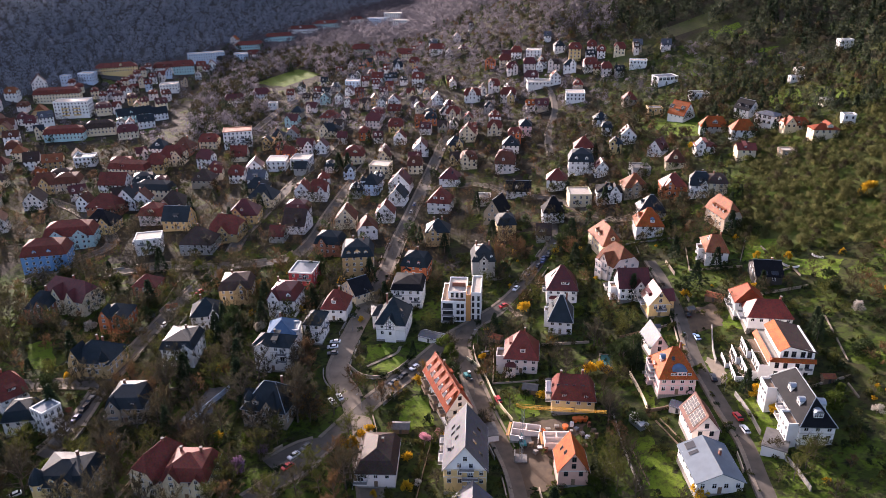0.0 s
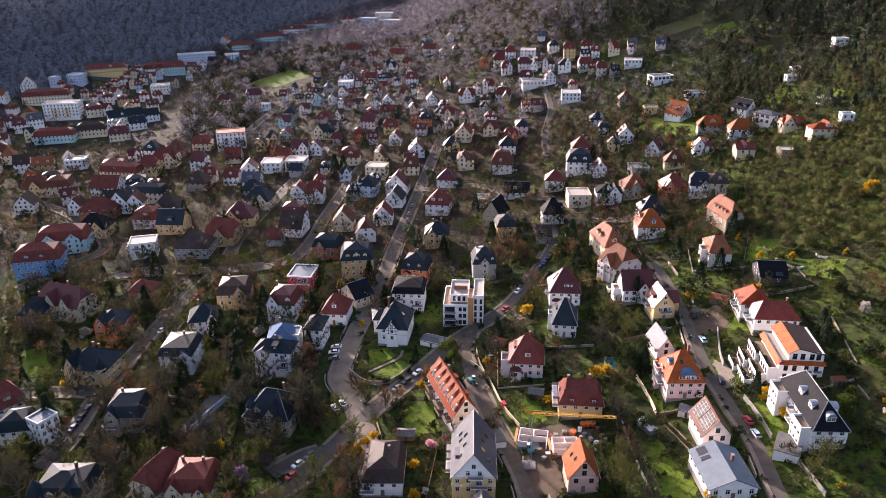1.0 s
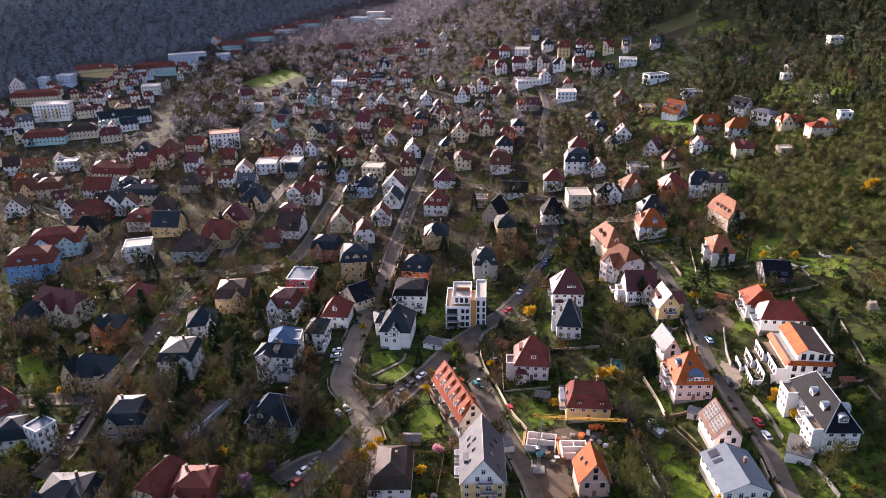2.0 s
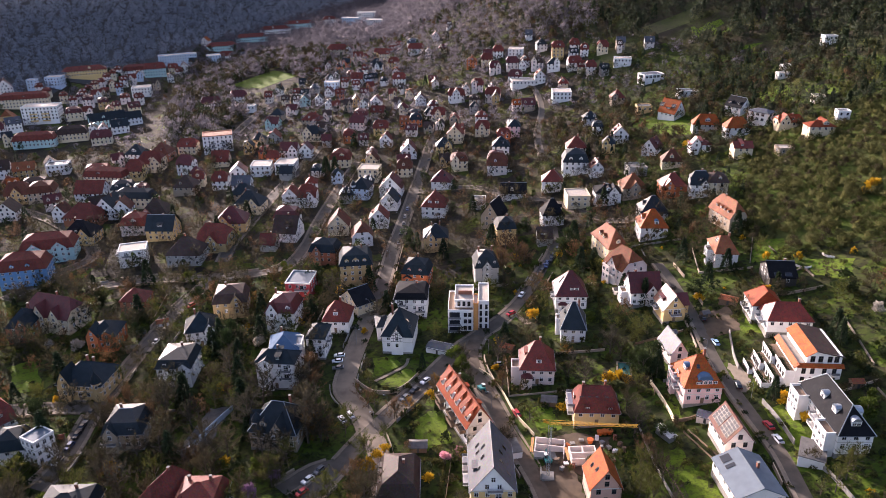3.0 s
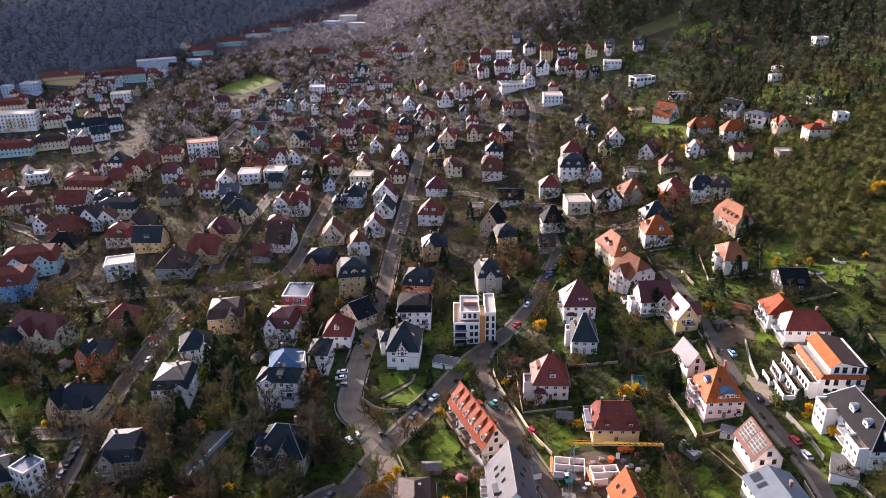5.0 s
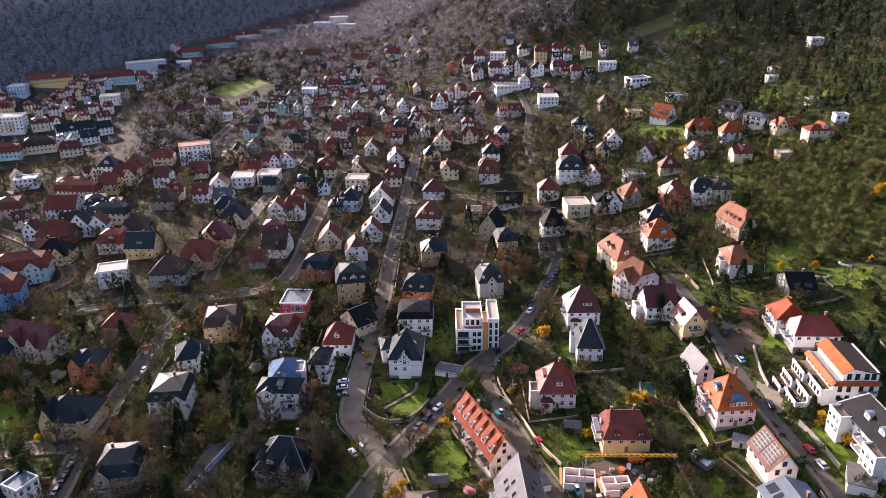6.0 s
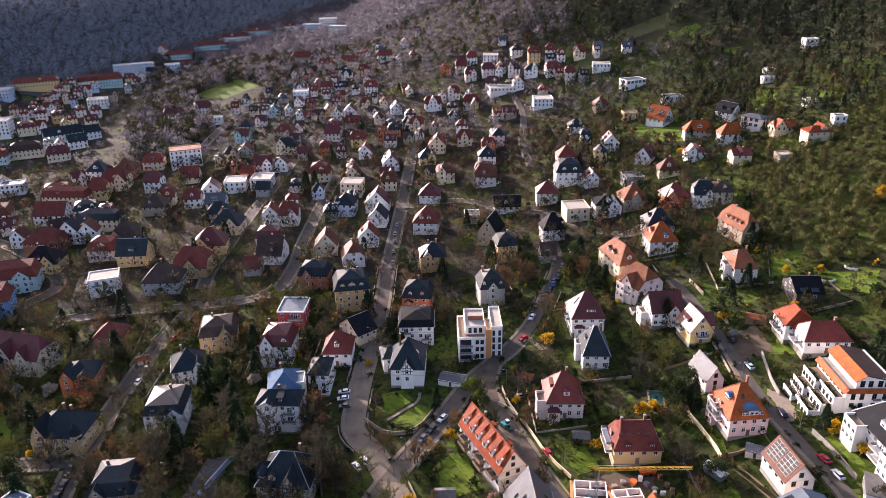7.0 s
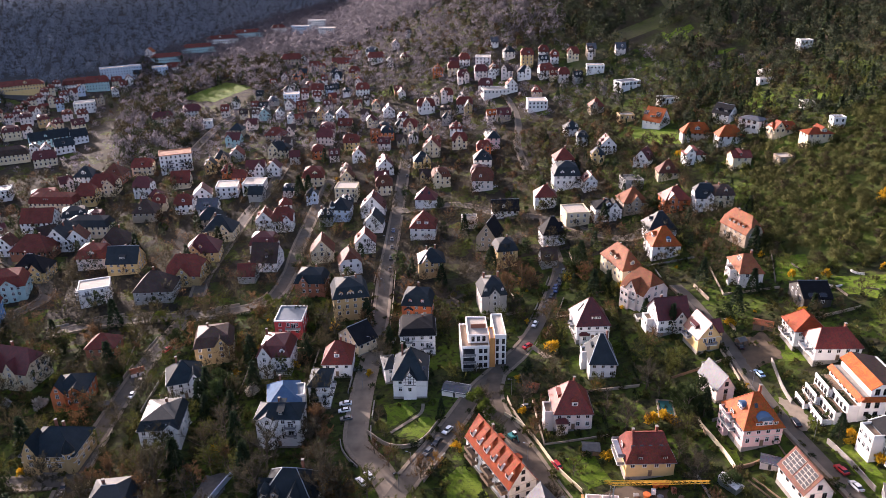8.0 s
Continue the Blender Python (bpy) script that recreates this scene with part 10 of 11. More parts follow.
def skip_bin(x, y, rot):
    root = tagged(new("skip"), "orange builder's bucket on the building site", "container", "builder's buckets")
    root.matrix_basis = pose(x, y, ground_z(x, y) + 0.1, 0, 0, rot)
    part("shell", Shape().tube((0, 0, 0), (0, 0, 1.3), 0.7, 1.0, 10), SKIP, root)
    part("rim", Shape().tube((0, 0, 1.3), (0, 0, 1.42), 1.06, 1.06, 10), SKIP, root)


def excavator(x, y, rot):
    root = tagged(new("excavator"), "small teal excavator parked on the street", "excavator")
    root.matrix_basis = pose(x, y, ground_z(x, y) + 0.3, 0, 0, rot)
    for s in (-1, 1):
        part("track", Shape().box(-1.4, 1.4, s * 0.85 - 0.25, s * 0.85 + 0.25, 0, 0.65), TYRE, root)
    part("house", Shape().box(-1.3, 0.9, -1.0, 1.0, 0.7, 1.5), TEAL, root)
    part("cab", Shape().box(-0.1, 1.0, 0.1, 0.95, 1.5, 2.6), GLASS, root)
    part("cab_roof", Shape().box(-0.15, 1.05, 0.05, 1.0, 2.6, 2.72), FRAME, root)
    part("boom", Shape().tube((0.9, -0.2, 1.3), (2.6, -0.2, 2.9), 0.16, 0.13, 5), TEAL, root)
    part("arm", Shape().tube((2.6, -0.2, 2.9), (3.4, -0.2, 1.2), 0.13, 0.1, 5), TEAL, root)
    part("bucket", Shape().box(3.1, 3.7, -0.55, 0.15, 0.7, 1.25), TYRE, root)


def street_lamp(x, y, rot):
    root = tagged(new("street_lamp"), "slim grey street lamp at the kerb", "street lamp", "street lamps")
    root.matrix_basis = pose(x, y, ground_z(x, y), 0, 0, rot)
    part("pole", Shape().tube((0, 0, -0.3), (0, 0, 6.5), 0.08, 0.05, 6), RAIL, root)
    part("arm", Shape().tube((0, 0, 6.4), (1.1, 0, 6.7), 0.04, 0.04, 5), RAIL, root)
    part("lantern", Shape().box(0.9, 1.5, -0.12, 0.12, 6.62, 6.74), ZINC, root)


def pool(x, y, rot, w, d):
    root = tagged(new("swimming_pool"), "covered teal garden pool with pale rim", "pool")
    root.matrix_basis = pose(x, y, ground_z(x, y), 0, 0, rot)
    s = Shape()
    for q in ((-w / 2 - 0.5, w / 2 + 0.5, -d / 2 - 0.5, -d / 2), (-w / 2 - 0.5, w / 2 + 0.5, d / 2, d / 2 + 0.5), (-w / 2 - 0.5, -w / 2, -d / 2, d / 2), (w / 2, w / 2 + 0.5, -d / 2, d / 2)):
        s.box(*q, -1.5, 0.9)
    part("rim", s, GRAVEL, root)
    part("cover", Shape().box(-w / 2, w / 2, -d / 2, d / 2, -1.5, 0.7), POOLCOVER, root)


def low_garage(x, y, rot, w, d, h=2.6, label="flat-roofed garage with dark roof"):
    root = tagged(new("garage"), label, "garage")
    root.matrix_basis = pose(x, y, ground_z(x, y), 0, 0, rot)
    HOUSES.append((x, y, 0.5 * max(w, d)))
    part("wall", Shape().box(-w / 2, w / 2, -d / 2, d / 2, -3, h), W_OFFWHITE, root)
    part("roof", Shape().box(-w / 2 - 0.2, w / 2 + 0.2, -d / 2 - 0.2, d / 2 + 0.2, h + 0.004, h + 0.25), R_BITUMEN, root)
    part("door", Shape().box(-w / 2 - 0.06, -w / 2 + 0.05, -d / 2 + 0.6, d / 2 - 0.6, 0.1, 2.2), RAIL, root)


def shell_walls(x, y, rot, w, d):
    """A storey under construction: bare wall stubs on a slab."""
    root = tagged(new("house_shell"), "unfinished house shell with bare walls and slab", "building site")
    root.matrix_basis = pose(x, y, ground_z(x, y), 0, 0, rot)
    HOUSES.append((x, y, 0.55 * max(w, d)))
    part("slab", Shape().box(-w / 2, w / 2, -d / 2, d / 2, -3, 0.3), CONCRETE, root)
    for q in ((-w / 2, w / 2, d / 2 - 0.3, d / 2), (-w / 2, -w / 2 + 0.3, -d / 2, d / 2 - 0.3), (w / 2 - 0.3, w / 2, -d / 2, d / 2 - 0.3), (-w / 2 + 0.3, w / 2 - 0.3, -0.15, 0.15), (-0.15, 0.15, 0.2, d / 2 - 0.3), (-w / 2 + 0.3, 0, -d / 2, -d / 2 + 0.3)):
        part("wall", Shape().box(*q, 0.304, 2.4), W_ROSE, root)
    for k in range(4):
        part("scaffold_pole", Shape().tube((-w / 2 - 0.8, -d / 2 + k * d / 3, 0), (-w / 2 - 0.8, -d / 2 + k * d / 3, 4.2), 0.05, 0.05, 5), ZINC, root)
    part("scaffold_board", Shape().box(-w / 2 - 1.2, -w / 2 - 0.4, -d / 2, d / 2, 2.0, 2.08), ORANGEWOOD, root)


# special buildings, vehicles and garden things
apartment_block(-16.8, 269.9, -2.0)
terrace_house(99.7, 215.1, -3.7)
# lawns, beds and paved ground
lawn("lawn", LAWN, "sunlit front lawn below a villa", (-45.4, 251.7), (-37.7, 252.9), (-34.2, 246.3), (-43.9, 239.0))
lawn("lawn", LAWN, "sunlit corner lawn beside a garden path", (-41.9, 234.9), (-32.6, 243.4), (-27.2, 240.1), (-33.3, 232.6))
tagged(new("path", ribbon(way_points([(-43.4, 236.4), (-38.4, 240.6), (-33.0, 245.6), (-32.0, 250.6)], 1.5), -0.55, 0.55, 0.2).mesh("path", [GRAVEL])), "narrow pale gravel path across a villa garden", "path", kind="structure")
lawn("lawn", LAWN, "steep green lawn beside a hillside house", (98.8, 260.2), (101.7, 253.1), (96.4, 237.4), (87.9, 240.9))
lawn("lawn", LAWN, "sunlit garden lawn above the street", (80.2, 197.4), (85.7, 199.1), (87.1, 180.9), (82.0, 180.5))
lawn("lawn", LAWN, "green back garden lawn", (9.6, 214.5), (17.5, 214.1), (19.8, 201.2), (12.3, 200.2))
lawn("lawn", LAWN, "green garden lawn beside a long wall", (53.0, 212.3), (56.2, 204.9), (56.6, 199.3), (53.6, 198.3))
lawn("lawn", LAWN, "bright green orchard grass", (45.1, 185.0), (51.7, 186.6), (55.3, 165.7), (45.6, 163.3))
lawn("lawn", LAWN, "bright green orchard grass", (51.0, 170.8), (56.6, 168.3), (55.9, 158.9), (46.6, 160.5))
lawn("lawn", LAWN, "meadow grass on the hillside", (118.1, 308.4), (128.8, 305.2), (122.3, 286.3), (109.3, 288.9))
lawn("lawn", LAWN, "meadow grass on the hillside", (127.8, 284.4), (144.2, 276.6), (134.8, 261.4), (126.4, 270.6))
lawn("lawn", LAWN, "garden lawn among bare trees", (-192.1, 258.7), (-183.7, 263.7), (-168.6, 241.0), (-178.4, 239.7))
lawn("lawn", LAWN, "garden lawn among bare trees", (-136.5, 189.5), (-123.1, 187.5), (-122.3, 183.7), (-133.3, 185.0))
lawn("lawn", LAWN, "sunlit grass below an apartment house", (-28.0, 212.0), (-19.9, 219.1), (-15.4, 200.2), (-25.5, 195.8))
lawn("lawn", LAWN, "green sports field in the valley", (-247.4, 785.9), (-214.0, 853.1), (-180.2, 814.2), (-207.8, 760.6))
lawn("lawn", LAWN, "green meadow on the valley floor", (-56.4, 719.4), (-34.8, 723.9), (-30.7, 706.5), (-45.0, 702.2))
lawn("lawn", LAWN, "green terraced garden on the hillside", (216.8, 497.0), (229.9, 487.6), (223.0, 462.1), (211.0, 475.6))
lawn("lawn", LAWN, "green terraced garden on the hillside", (195.5, 682.9), (219.7, 676.9), (221.9, 653.1), (196.5, 659.7))
lawn("lawn", LAWN, "green garden between modern houses", (117.2, 510.8), (143.1, 489.7), (136.6, 462.0), (115.3, 480.5))
lawn("lawn", LAWN, "green terraced meadow high on the slope", (217.4, 623.9), (234.5, 616.9), (232.3, 598.5), (215.5, 604.8))
lawn("lawn", LAWN, "green garden terrace on the slope", (191.4, 514.5), (213.5, 514.7), (201.8, 476.1), (184.5, 481.5))

lawn("yard", R_BITUMEN, "dark paved yard beside a long wall", (-104.5, 200.5), (-100.0, 223.5), (-93.0, 224.0), (-94.5, 201.5))
lawn("bare_soil", SOIL, "freshly dug brown soil on the slope", (78.8, 256.8), (90.1, 258.9), (89.5, 243.0), (77.5, 239.9))
lawn("bare_soil", SOIL, "dug earth of a building site", (7.8, 193.2), (20.6, 199.7), (34.1, 194.7), (23.0, 179.4))
lawn("bare_soil", SOIL, "dusty worksite ground", (9.7, 184.9), (19.5, 189.1), (22.1, 168.7), (13.0, 164.7))
lawn("forecourt", PAVING, "pale paved corner of the pavement", (-56.0, 255.1), (-53.2, 253.4), (-51.7, 231.1), (-53.7, 230.0))
lawn("crossing", PAVING, "pale paved crossing of the street", (7.1, 288.4), (9.1, 289.5), (16.4, 271.1), (14.1, 270.3))
lawn("forecourt", GRAVEL, "pale gravel yard beside the street", (77.8, 224.0), (81.4, 220.6), (81.7, 209.7), (77.1, 207.3))
# walls
garden_wall([(-5.4, 239.9), (-0.6, 232.7), (2.8, 221.9), (5.7, 210.8), (10.5, 199.7)], h=1.3, t=0.25, mat=W_CREAM, label="pale weathered wall beside the street")
garden_wall([(51.4, 219.7), (52.5, 211.2), (53.3, 202.0), (53.2, 197.9)], h=1.6, mat=W_CREAM, label="long cream garden retaining wall")
garden_wall([(53.2, 197.9), (58.0, 198.0), (62.1, 199.4)], h=1.3, mat=WOODEN, label="rusty brown garden screen")
garden_wall([(80.8, 201.0), (81.7, 191.7), (81.8, 180.5)], h=1.7, mat=CONCRETE, label="grey concrete garden wall")
garden_wall([(83.7, 172.4), (85.5, 164.8), (86.3, 155.7)], h=1.5, mat=CONCRETE, label="grey concrete retaining wall")
garden_wall([(84.7, 242.1), (81.2, 227.3), (80.3, 220.1)], h=1.6, mat=CONCRETE, label="grey concrete retaining wall")
garden_wall([(86.4, 225.3), (84.2, 214.3), (85.4, 208.9)], h=1.5)
garden_wall([(42.6, 198.2), (43.1, 180.1), (44.8, 163.0)], h=1.0, mat=CONCRETE, label="low concrete plot edging")
garden_wall([(-50.9, 237.2), (-43.6, 229.3), (-35.6, 228.7), (-30.4, 234.1)], h=1.5, mat=W_STONE, label="curved sandstone wall of a corner garden")
garden_wall([(122.5, 282.1), (124.7, 276.8), (127.7, 276.4)], h=0.8)
garden_wall([(135.7, 284.9), (136.2, 282.1), (138.1, 279.9)], h=0.9)
garden_wall([(117.5, 310.4), (108.8, 289.1)], h=0.8, mat=GRAVEL, label="pale stone edging in a meadow")
garden_wall([(120.6, 300.3), (121.0, 293.2)], h=0.7, mat=GRAVEL, label="pale stone edging in a meadow")
garden_wall([(115.9, 272.3), (124.4, 276.4), (125.4, 268.8)], h=0.8, mat=GRAVEL, label="rough pale terrace wall")
garden_wall([(133.3, 271.0), (136.3, 267.8)], h=0.7, mat=GRAVEL, label="pale stone edging in a meadow")
garden_wall([(-100.0, 200.5), (-96.7, 210.7), (-91.8, 222.7)], h=2.2, mat=W_PALEBLUE, label="long pale blue wall of a yard")
garden_wall([(54.7, 193.1), (59.8, 177.1)], h=0.45, t=0.25, mat=WOODEN, label="low wooden edging of a garden bed")
garden_wall([(56.2, 193.6), (61.6, 177.8)], h=0.45, t=0.25, mat=WOODEN, label="low wooden edging of a garden bed")
garden_wall([(50.3, 196.8), (52.0, 187.9)], h=0.45, t=0.25, mat=WOODEN, label="low wooden edging of a garden bed")
garden_wall([(68.5, 203.8), (68.1, 193.3)], h=0.45, t=0.25, mat=WOODEN, label="low wooden edging of a garden bed")
garden_wall([(45.5, 179.7), (47.4, 164.8)], h=0.45, t=0.25, mat=WOODEN, label="low wooden edging of a garden bed")
garden_wall([(106.3, 227.7), (105.8, 217.6)], h=0.7, t=0.3, mat=GRAVEL, label="pale stone edging in a meadow")
garden_wall([(119.9, 222.8), (117.9, 209.4)], h=0.7, t=0.3, mat=GRAVEL, label="pale stone edging in a meadow")
garden_wall([(113.2, 198.1), (113.2, 190.7)], h=0.7, t=0.3, mat=GRAVEL, label="pale stone edging in a meadow")
garden_wall([(122.1, 237.6), (120.4, 226.4)], h=0.7, t=0.3, mat=GRAVEL, label="pale stone edging in a meadow")
# vehicles and site
car(15.2, 295.1, 61, "white")
car(9.3, 279.8, 35, "red")
car(20.8, 305.5, 60, "black")
car(23.4, 309.9, 60, "grey")
car(26.1, 314.9, 60, "black")
car(29.1, 322.0, 60, "blue")
car(32.5, 328.6, 60, "black")
car(35.5, 334.6, 64, "grey")
car(78.0, 236.4, -85, "sky")
car(78.7, 252.9, -89, "black")
car(78.1, 189.2, -81, "red")
car(78.2, 182.7, -84, "silver")
car(76.9, 210.7, -94, "black")
car(-58.7, 253.9, 2, "white")
car(-58.9, 250.0, 7, "white")
car(-58.1, 245.5, 7, "grey")
car(-24.9, 234.0, 50, "white")
car(-28.6, 228.7, 52, "black")
car(-31.8, 224.3, 52, "grey")
car(-52.3, 214.0, -58, "white")
car(-50.0, 216.4, -61, "white")
car(-58.8, 184.4, 52, "white")
car(-56.0, 188.6, 59, "grey")
car(-59.7, 179.1, 50, "red")
car(-141.6, 197.8, 83, "white")
car(-141.3, 205.1, 83, "blue")
car(-141.4, 210.7, 88, "black")
car(-141.7, 215.1, 92, "black")
car(-142.0, 219.3, 96, "grey")
car(-142.5, 223.4, 96, "black")
car(-141.4, 168.1, 40, "white")
car(-137.3, 272.2, 85, "white")
car(-137.1, 281.4, 88, "grey")
car(-112.4, 250.0, 61, "white")
car(-116.0, 256.9, 40, "silver")
car(-132.3, 378.2, 90, "blue")
car(-132.4, 388.2, 90, "silver")
car(-131.8, 397.5, 88, "black")
car(-131.0, 405.9, 89, "blue")
car(-129.6, 413.7, 88, "black")
car(-128.7, 423.8, 91, "silver")
car(-127.8, 433.2, 91, "black")
car(-41.2, 385.0, 88, "black")
car(-41.1, 395.0, 87, "grey")
car(-41.8, 372.0, 88, "black")
car(-42.3, 359.2, 88, "grey")
car(-40.3, 406.6, 87, "blue")
car(-26.3, 534.9, 86, "black")
car(-28.4, 513.6, 86, "silver")
car(-30.1, 494.5, 86, "black")
car(-23.5, 556.6, 85, "black")
car(-181.2, 308.5, 60, "white")
car(-132.8, 303.2, 65, "red")
car(-41.8, 293.2, 80, "grey")
car(31.6, 324.8, 69, "black")
car(28.8, 319.3, 69, "blue")
car(21.3, 458.5, 9, "white")
car(-215.6, 342.4, 69, "silver")
car(-55.4, 274.5, 7, "grey")
car(1.8, 242.3, -6, "grey")
car(6.0, 211.6, -73, "red")
tower_crane(12.5, 181.1, -3.9, 18.5, 24.2)
skip_bin(30.4, 196.8, 0)
skip_bin(31.9, 196.8, 20)
skip_bin(33.4, 196.6, 40)
skip_bin(26.9, 193.6, 0)
shell_walls(14.3, 191.9, -10, 9, 7)
shell_walls(23.7, 187.1, 2, 8, 6)
excavator(-5.0, 226.9, -60)
excavator(13.2, 187.1, 100)
pallet(24.4, 194.8, 0, CONCRETE, 0.5)
pallet(27.0, 194.4, 37, BRICK, 1.0)
pallet(29.1, 194.6, 74, FRAME, 1.5)
pallet(31.8, 190.0, 111, CONCRETE, 0.8)
pallet(33.2, 187.6, 148, FRAME, 1.2)
pallet(32.0, 184.5, 5, WOODEN, 0.5)
pallet(35.4, 190.8, 42, WOODEN, 1.0)
pallet(35.9, 188.0, 79, WOODEN, 1.5)
pallet(19.8, 193.2, 116, SKIP, 0.8)
pallet(20.0, 183.7, 153, BRICK, 1.2)
pallet(18.4, 185.2, 10, FRAME, 0.5)
pallet(17.0, 183.2, 47, CONCRETE, 1.0)
pallet(34.5, 193.8, 84, BRICK, 1.5)
pallet(30.3, 192.5, 121, RAIL, 0.8)
pallet(15.8, 186.8, 158, WOODEN, 1.2)
pallet(21.6, 193.8, 15, CONCRETE, 0.5)
greenhouse(49.4, 192.1, 25)
pool(44.7, 229.1, -12, 4.2, 7.5)
low_garage(83.9, 174.3, -28, 6.5, 9.0)
low_garage(2.2, 192.4, 14, 6.0, 6.5, 3.0, "white flat-roofed annex beside an apartment house")
shed(-20.0, 255.8, -22, 9.0, 6.0, W_OFFWHITE, R_GREY, "low pale garage with grey pitched roof")
shed(-139.9, 287.4, 25, 5.0, 4.0, W_ROSE, R_SALMON, "small pale hut with salmon pitched roof")
shed(91.0, 261.7, -30, 6.5, 4.5, WOODEN, R_SALMON, "small hillside hut with salmon roof")
shed(-26.1, 197.6, 0, 5.5, 4.0)
shed(-137.3, 225.0, 10, 4.0, 3.0, W_CREAM, R_DUSK, "small cream garden pavilion")
shed(-145.8, 278.6, 10, 3.5, 3.0)
shed(62.6, 197.0, -30, 5.0, 4.0, W_ROSE, R_GREY, "small rose outbuilding with grey roof")
shed(5.8, 252.4, -30, 5.0, 3.5, WOODEN, R_SALMON, "wooden carport with salmon roof")
shed(17.1, 215.8, -10, 5.0, 4.0)
shed(-99.4, 198.9, 30, 5.0, 4.0)
shed(-145.1, 266.5, 15, 4.0, 3.0)
shed(-159.7, 571.4, 0, 4, 3)
shed(79.9, 254.8, 20, 3, 2.5)
street_lamp(-41.1, 209.5, 200)
street_lamp(-37.3, 217.8, 160)
street_lamp(-1.4, 250.6, 180)
street_lamp(-53.0, 262.1, 20)
street_lamp(-50.3, 287.1, 170)
street_lamp(78.1, 203.0, 150)
street_lamp(72.8, 230.4, 150)
street_lamp(-2.1, 215.8, 160)
street_lamp(-45.2, 337.2, 170)
street_lamp(-43.9, 387.4, 170)
street_lamp(19.5, 301.5, 20)
# trees in bloom and single large trees
tree("brown", -47.2, 243.9, 0.45)
tree("olive", -46.1, 236.4, 0.45)
tree("olive", 38.2, 177.1, 0.95)
tree("olive", 35.1, 166.8, 0.90)
tree("brown", 45.5, 171.0, 0.40)
tree("olive", 91.4, 167.1, 0.90)
tree("darkshrub", -41.8, 231.9, 0.80)
tree("shrub", -39.0, 229.7, 0.80)
tree("darkshrub", -35.8, 228.4, 0.90)
tree("shrub", -31.5, 230.5, 0.90)
tree("darkshrub", -28.2, 234.4, 0.80)
tree("darkshrub", -46.4, 245.8, 0.90)
tree("shrub", -46.7, 240.6, 0.80)
tree("darkshrub", -46.5, 254.7, 0.80)
tree("darkshrub", -26.8, 240.0, 0.90)
tree("olive", -45.3, 234.8, 0.50)
tree("green", -28.7, 249.1, 0.50)
tree("fir", -26.3, 243.6, 0.50)
tree("shrub", -40.2, 250.4, 0.50)
tree("darkshrub", -34.6, 241.0, 0.40)
tree("amber", -62.1, 204.2, 1.10)
tree("amber", -56.6, 206.6, 0.80)
tree("amber", -100.8, 296.1, 1.00)
tree("amber", -92.8, 287.6, 0.80)
tree("amber", 11.4, 314.0, 0.70)
tree("amber", -21.1, 229.1, 0.80)
tree("amber", -29.6, 217.2, 0.70)
tree("amber", 26.4, 243.9, 0.60)
tree("amber", -68.1, 204.7, 0.70)
tree("rust", -63.8, 228.3, 1.00)
tree("rust", 8.3, 323.3, 1.10)
tree("rust", 19.0, 325.9, 1.00)
tree("rust", 16.4, 338.9, 0.90)
tree("rust", -44.0, 220.1, 0.80)
tree("rust", -48.5, 226.9, 0.60)
tree("violet", -74.2, 177.2, 1.10)
tree("violet", -68.0, 184.1, 1.00)
tree("pink", -17.7, 188.8, 1.00)
tree("pink", -13.1, 193.3, 0.70)
tree("white", -92.0, 263.1, 1.10)
tree("white", -167.5, 267.7, 1.20)
tree("white", -181.2, 270.7, 0.90)
tree("white", 131.6, 235.8, 1.00)
tree("white", 114.1, 182.1, 0.70)
tree("white", -18.2, 170.9, 0.50)
tree("yellow", 17.8, 274.7, 1.50)
tree("yellow", 81.0, 266.7, 1.20)
tree("yellow", 106.7, 264.5, 1.00)
tree("yellow", 126.5, 285.1, 1.10)
tree("yellow", 88.5, 188.6, 1.30)
tree("yellow", 87.2, 200.9, 1.00)
tree("yellow", 38.5, 223.1, 1.40)
tree("yellow", 42.2, 223.7, 1.40)
tree("yellow", 44.9, 221.2, 1.00)
tree("yellow", -11.8, 191.9, 1.00)
tree("yellow", -22.4, 182.7, 1.00)
tree("yellow", -21.5, 169.5, 1.20)
tree("yellow", -40.8, 189.9, 1.30)
tree("yellow", -43.0, 188.5, 1.30)
tree("yellow", -38.6, 193.3, 1.20)
tree("yellow", -36.4, 197.0, 1.00)
tree("yellow", -23.1, 224.2, 1.20)
tree("yellow", -121.9, 192.3, 1.50)
tree("yellow", -62.9, 213.6, 1.70)
tree("yellow", -31.1, 166.7, 0.80)
tree("yellow", -99.7, 234.7, 1.00)
tree("yellow", 0.6, 239.5, 0.80)
tree("yellow", -50.6, 270.6, 0.90)
tree("yellow", -65.7, 305.7, 1.30)
tree("yellow", 127.5, 441.8, 1.60)
tree("yellow", 177.1, 330.5, 1.80)
tree("yellow", 172.8, 327.0, 1.40)
tree("yellow", 54.4, 309.6, 1.20)
tree("yellow", 58.7, 158.4, 1.30)
tree("yellow", -73.8, 492.5, 1.40)
tree("yellow", 115.9, 290.6, 1.00)
tree("pine", 49.7, 224.6, 0.95)
tree("pine", 53.9, 227.7, 1.00)
tree("pine", 48.6, 228.8, 0.80)
tree("fir", 54.1, 222.3, 0.80)
tree("pine", -103.0, 257.5, 1.10)
tree("pine", -102.2, 263.6, 1.15)
tree("fir", -108.2, 266.4, 0.95)
tree("fir", -96.7, 251.0, 0.90)
tree("pine", 39.8, 330.9, 1.10)
tree("fir", 43.3, 335.9, 1.00)
tree("fir", 4.9, 349.5, 0.90)
tree("fir", 48.1, 308.6, 0.80)
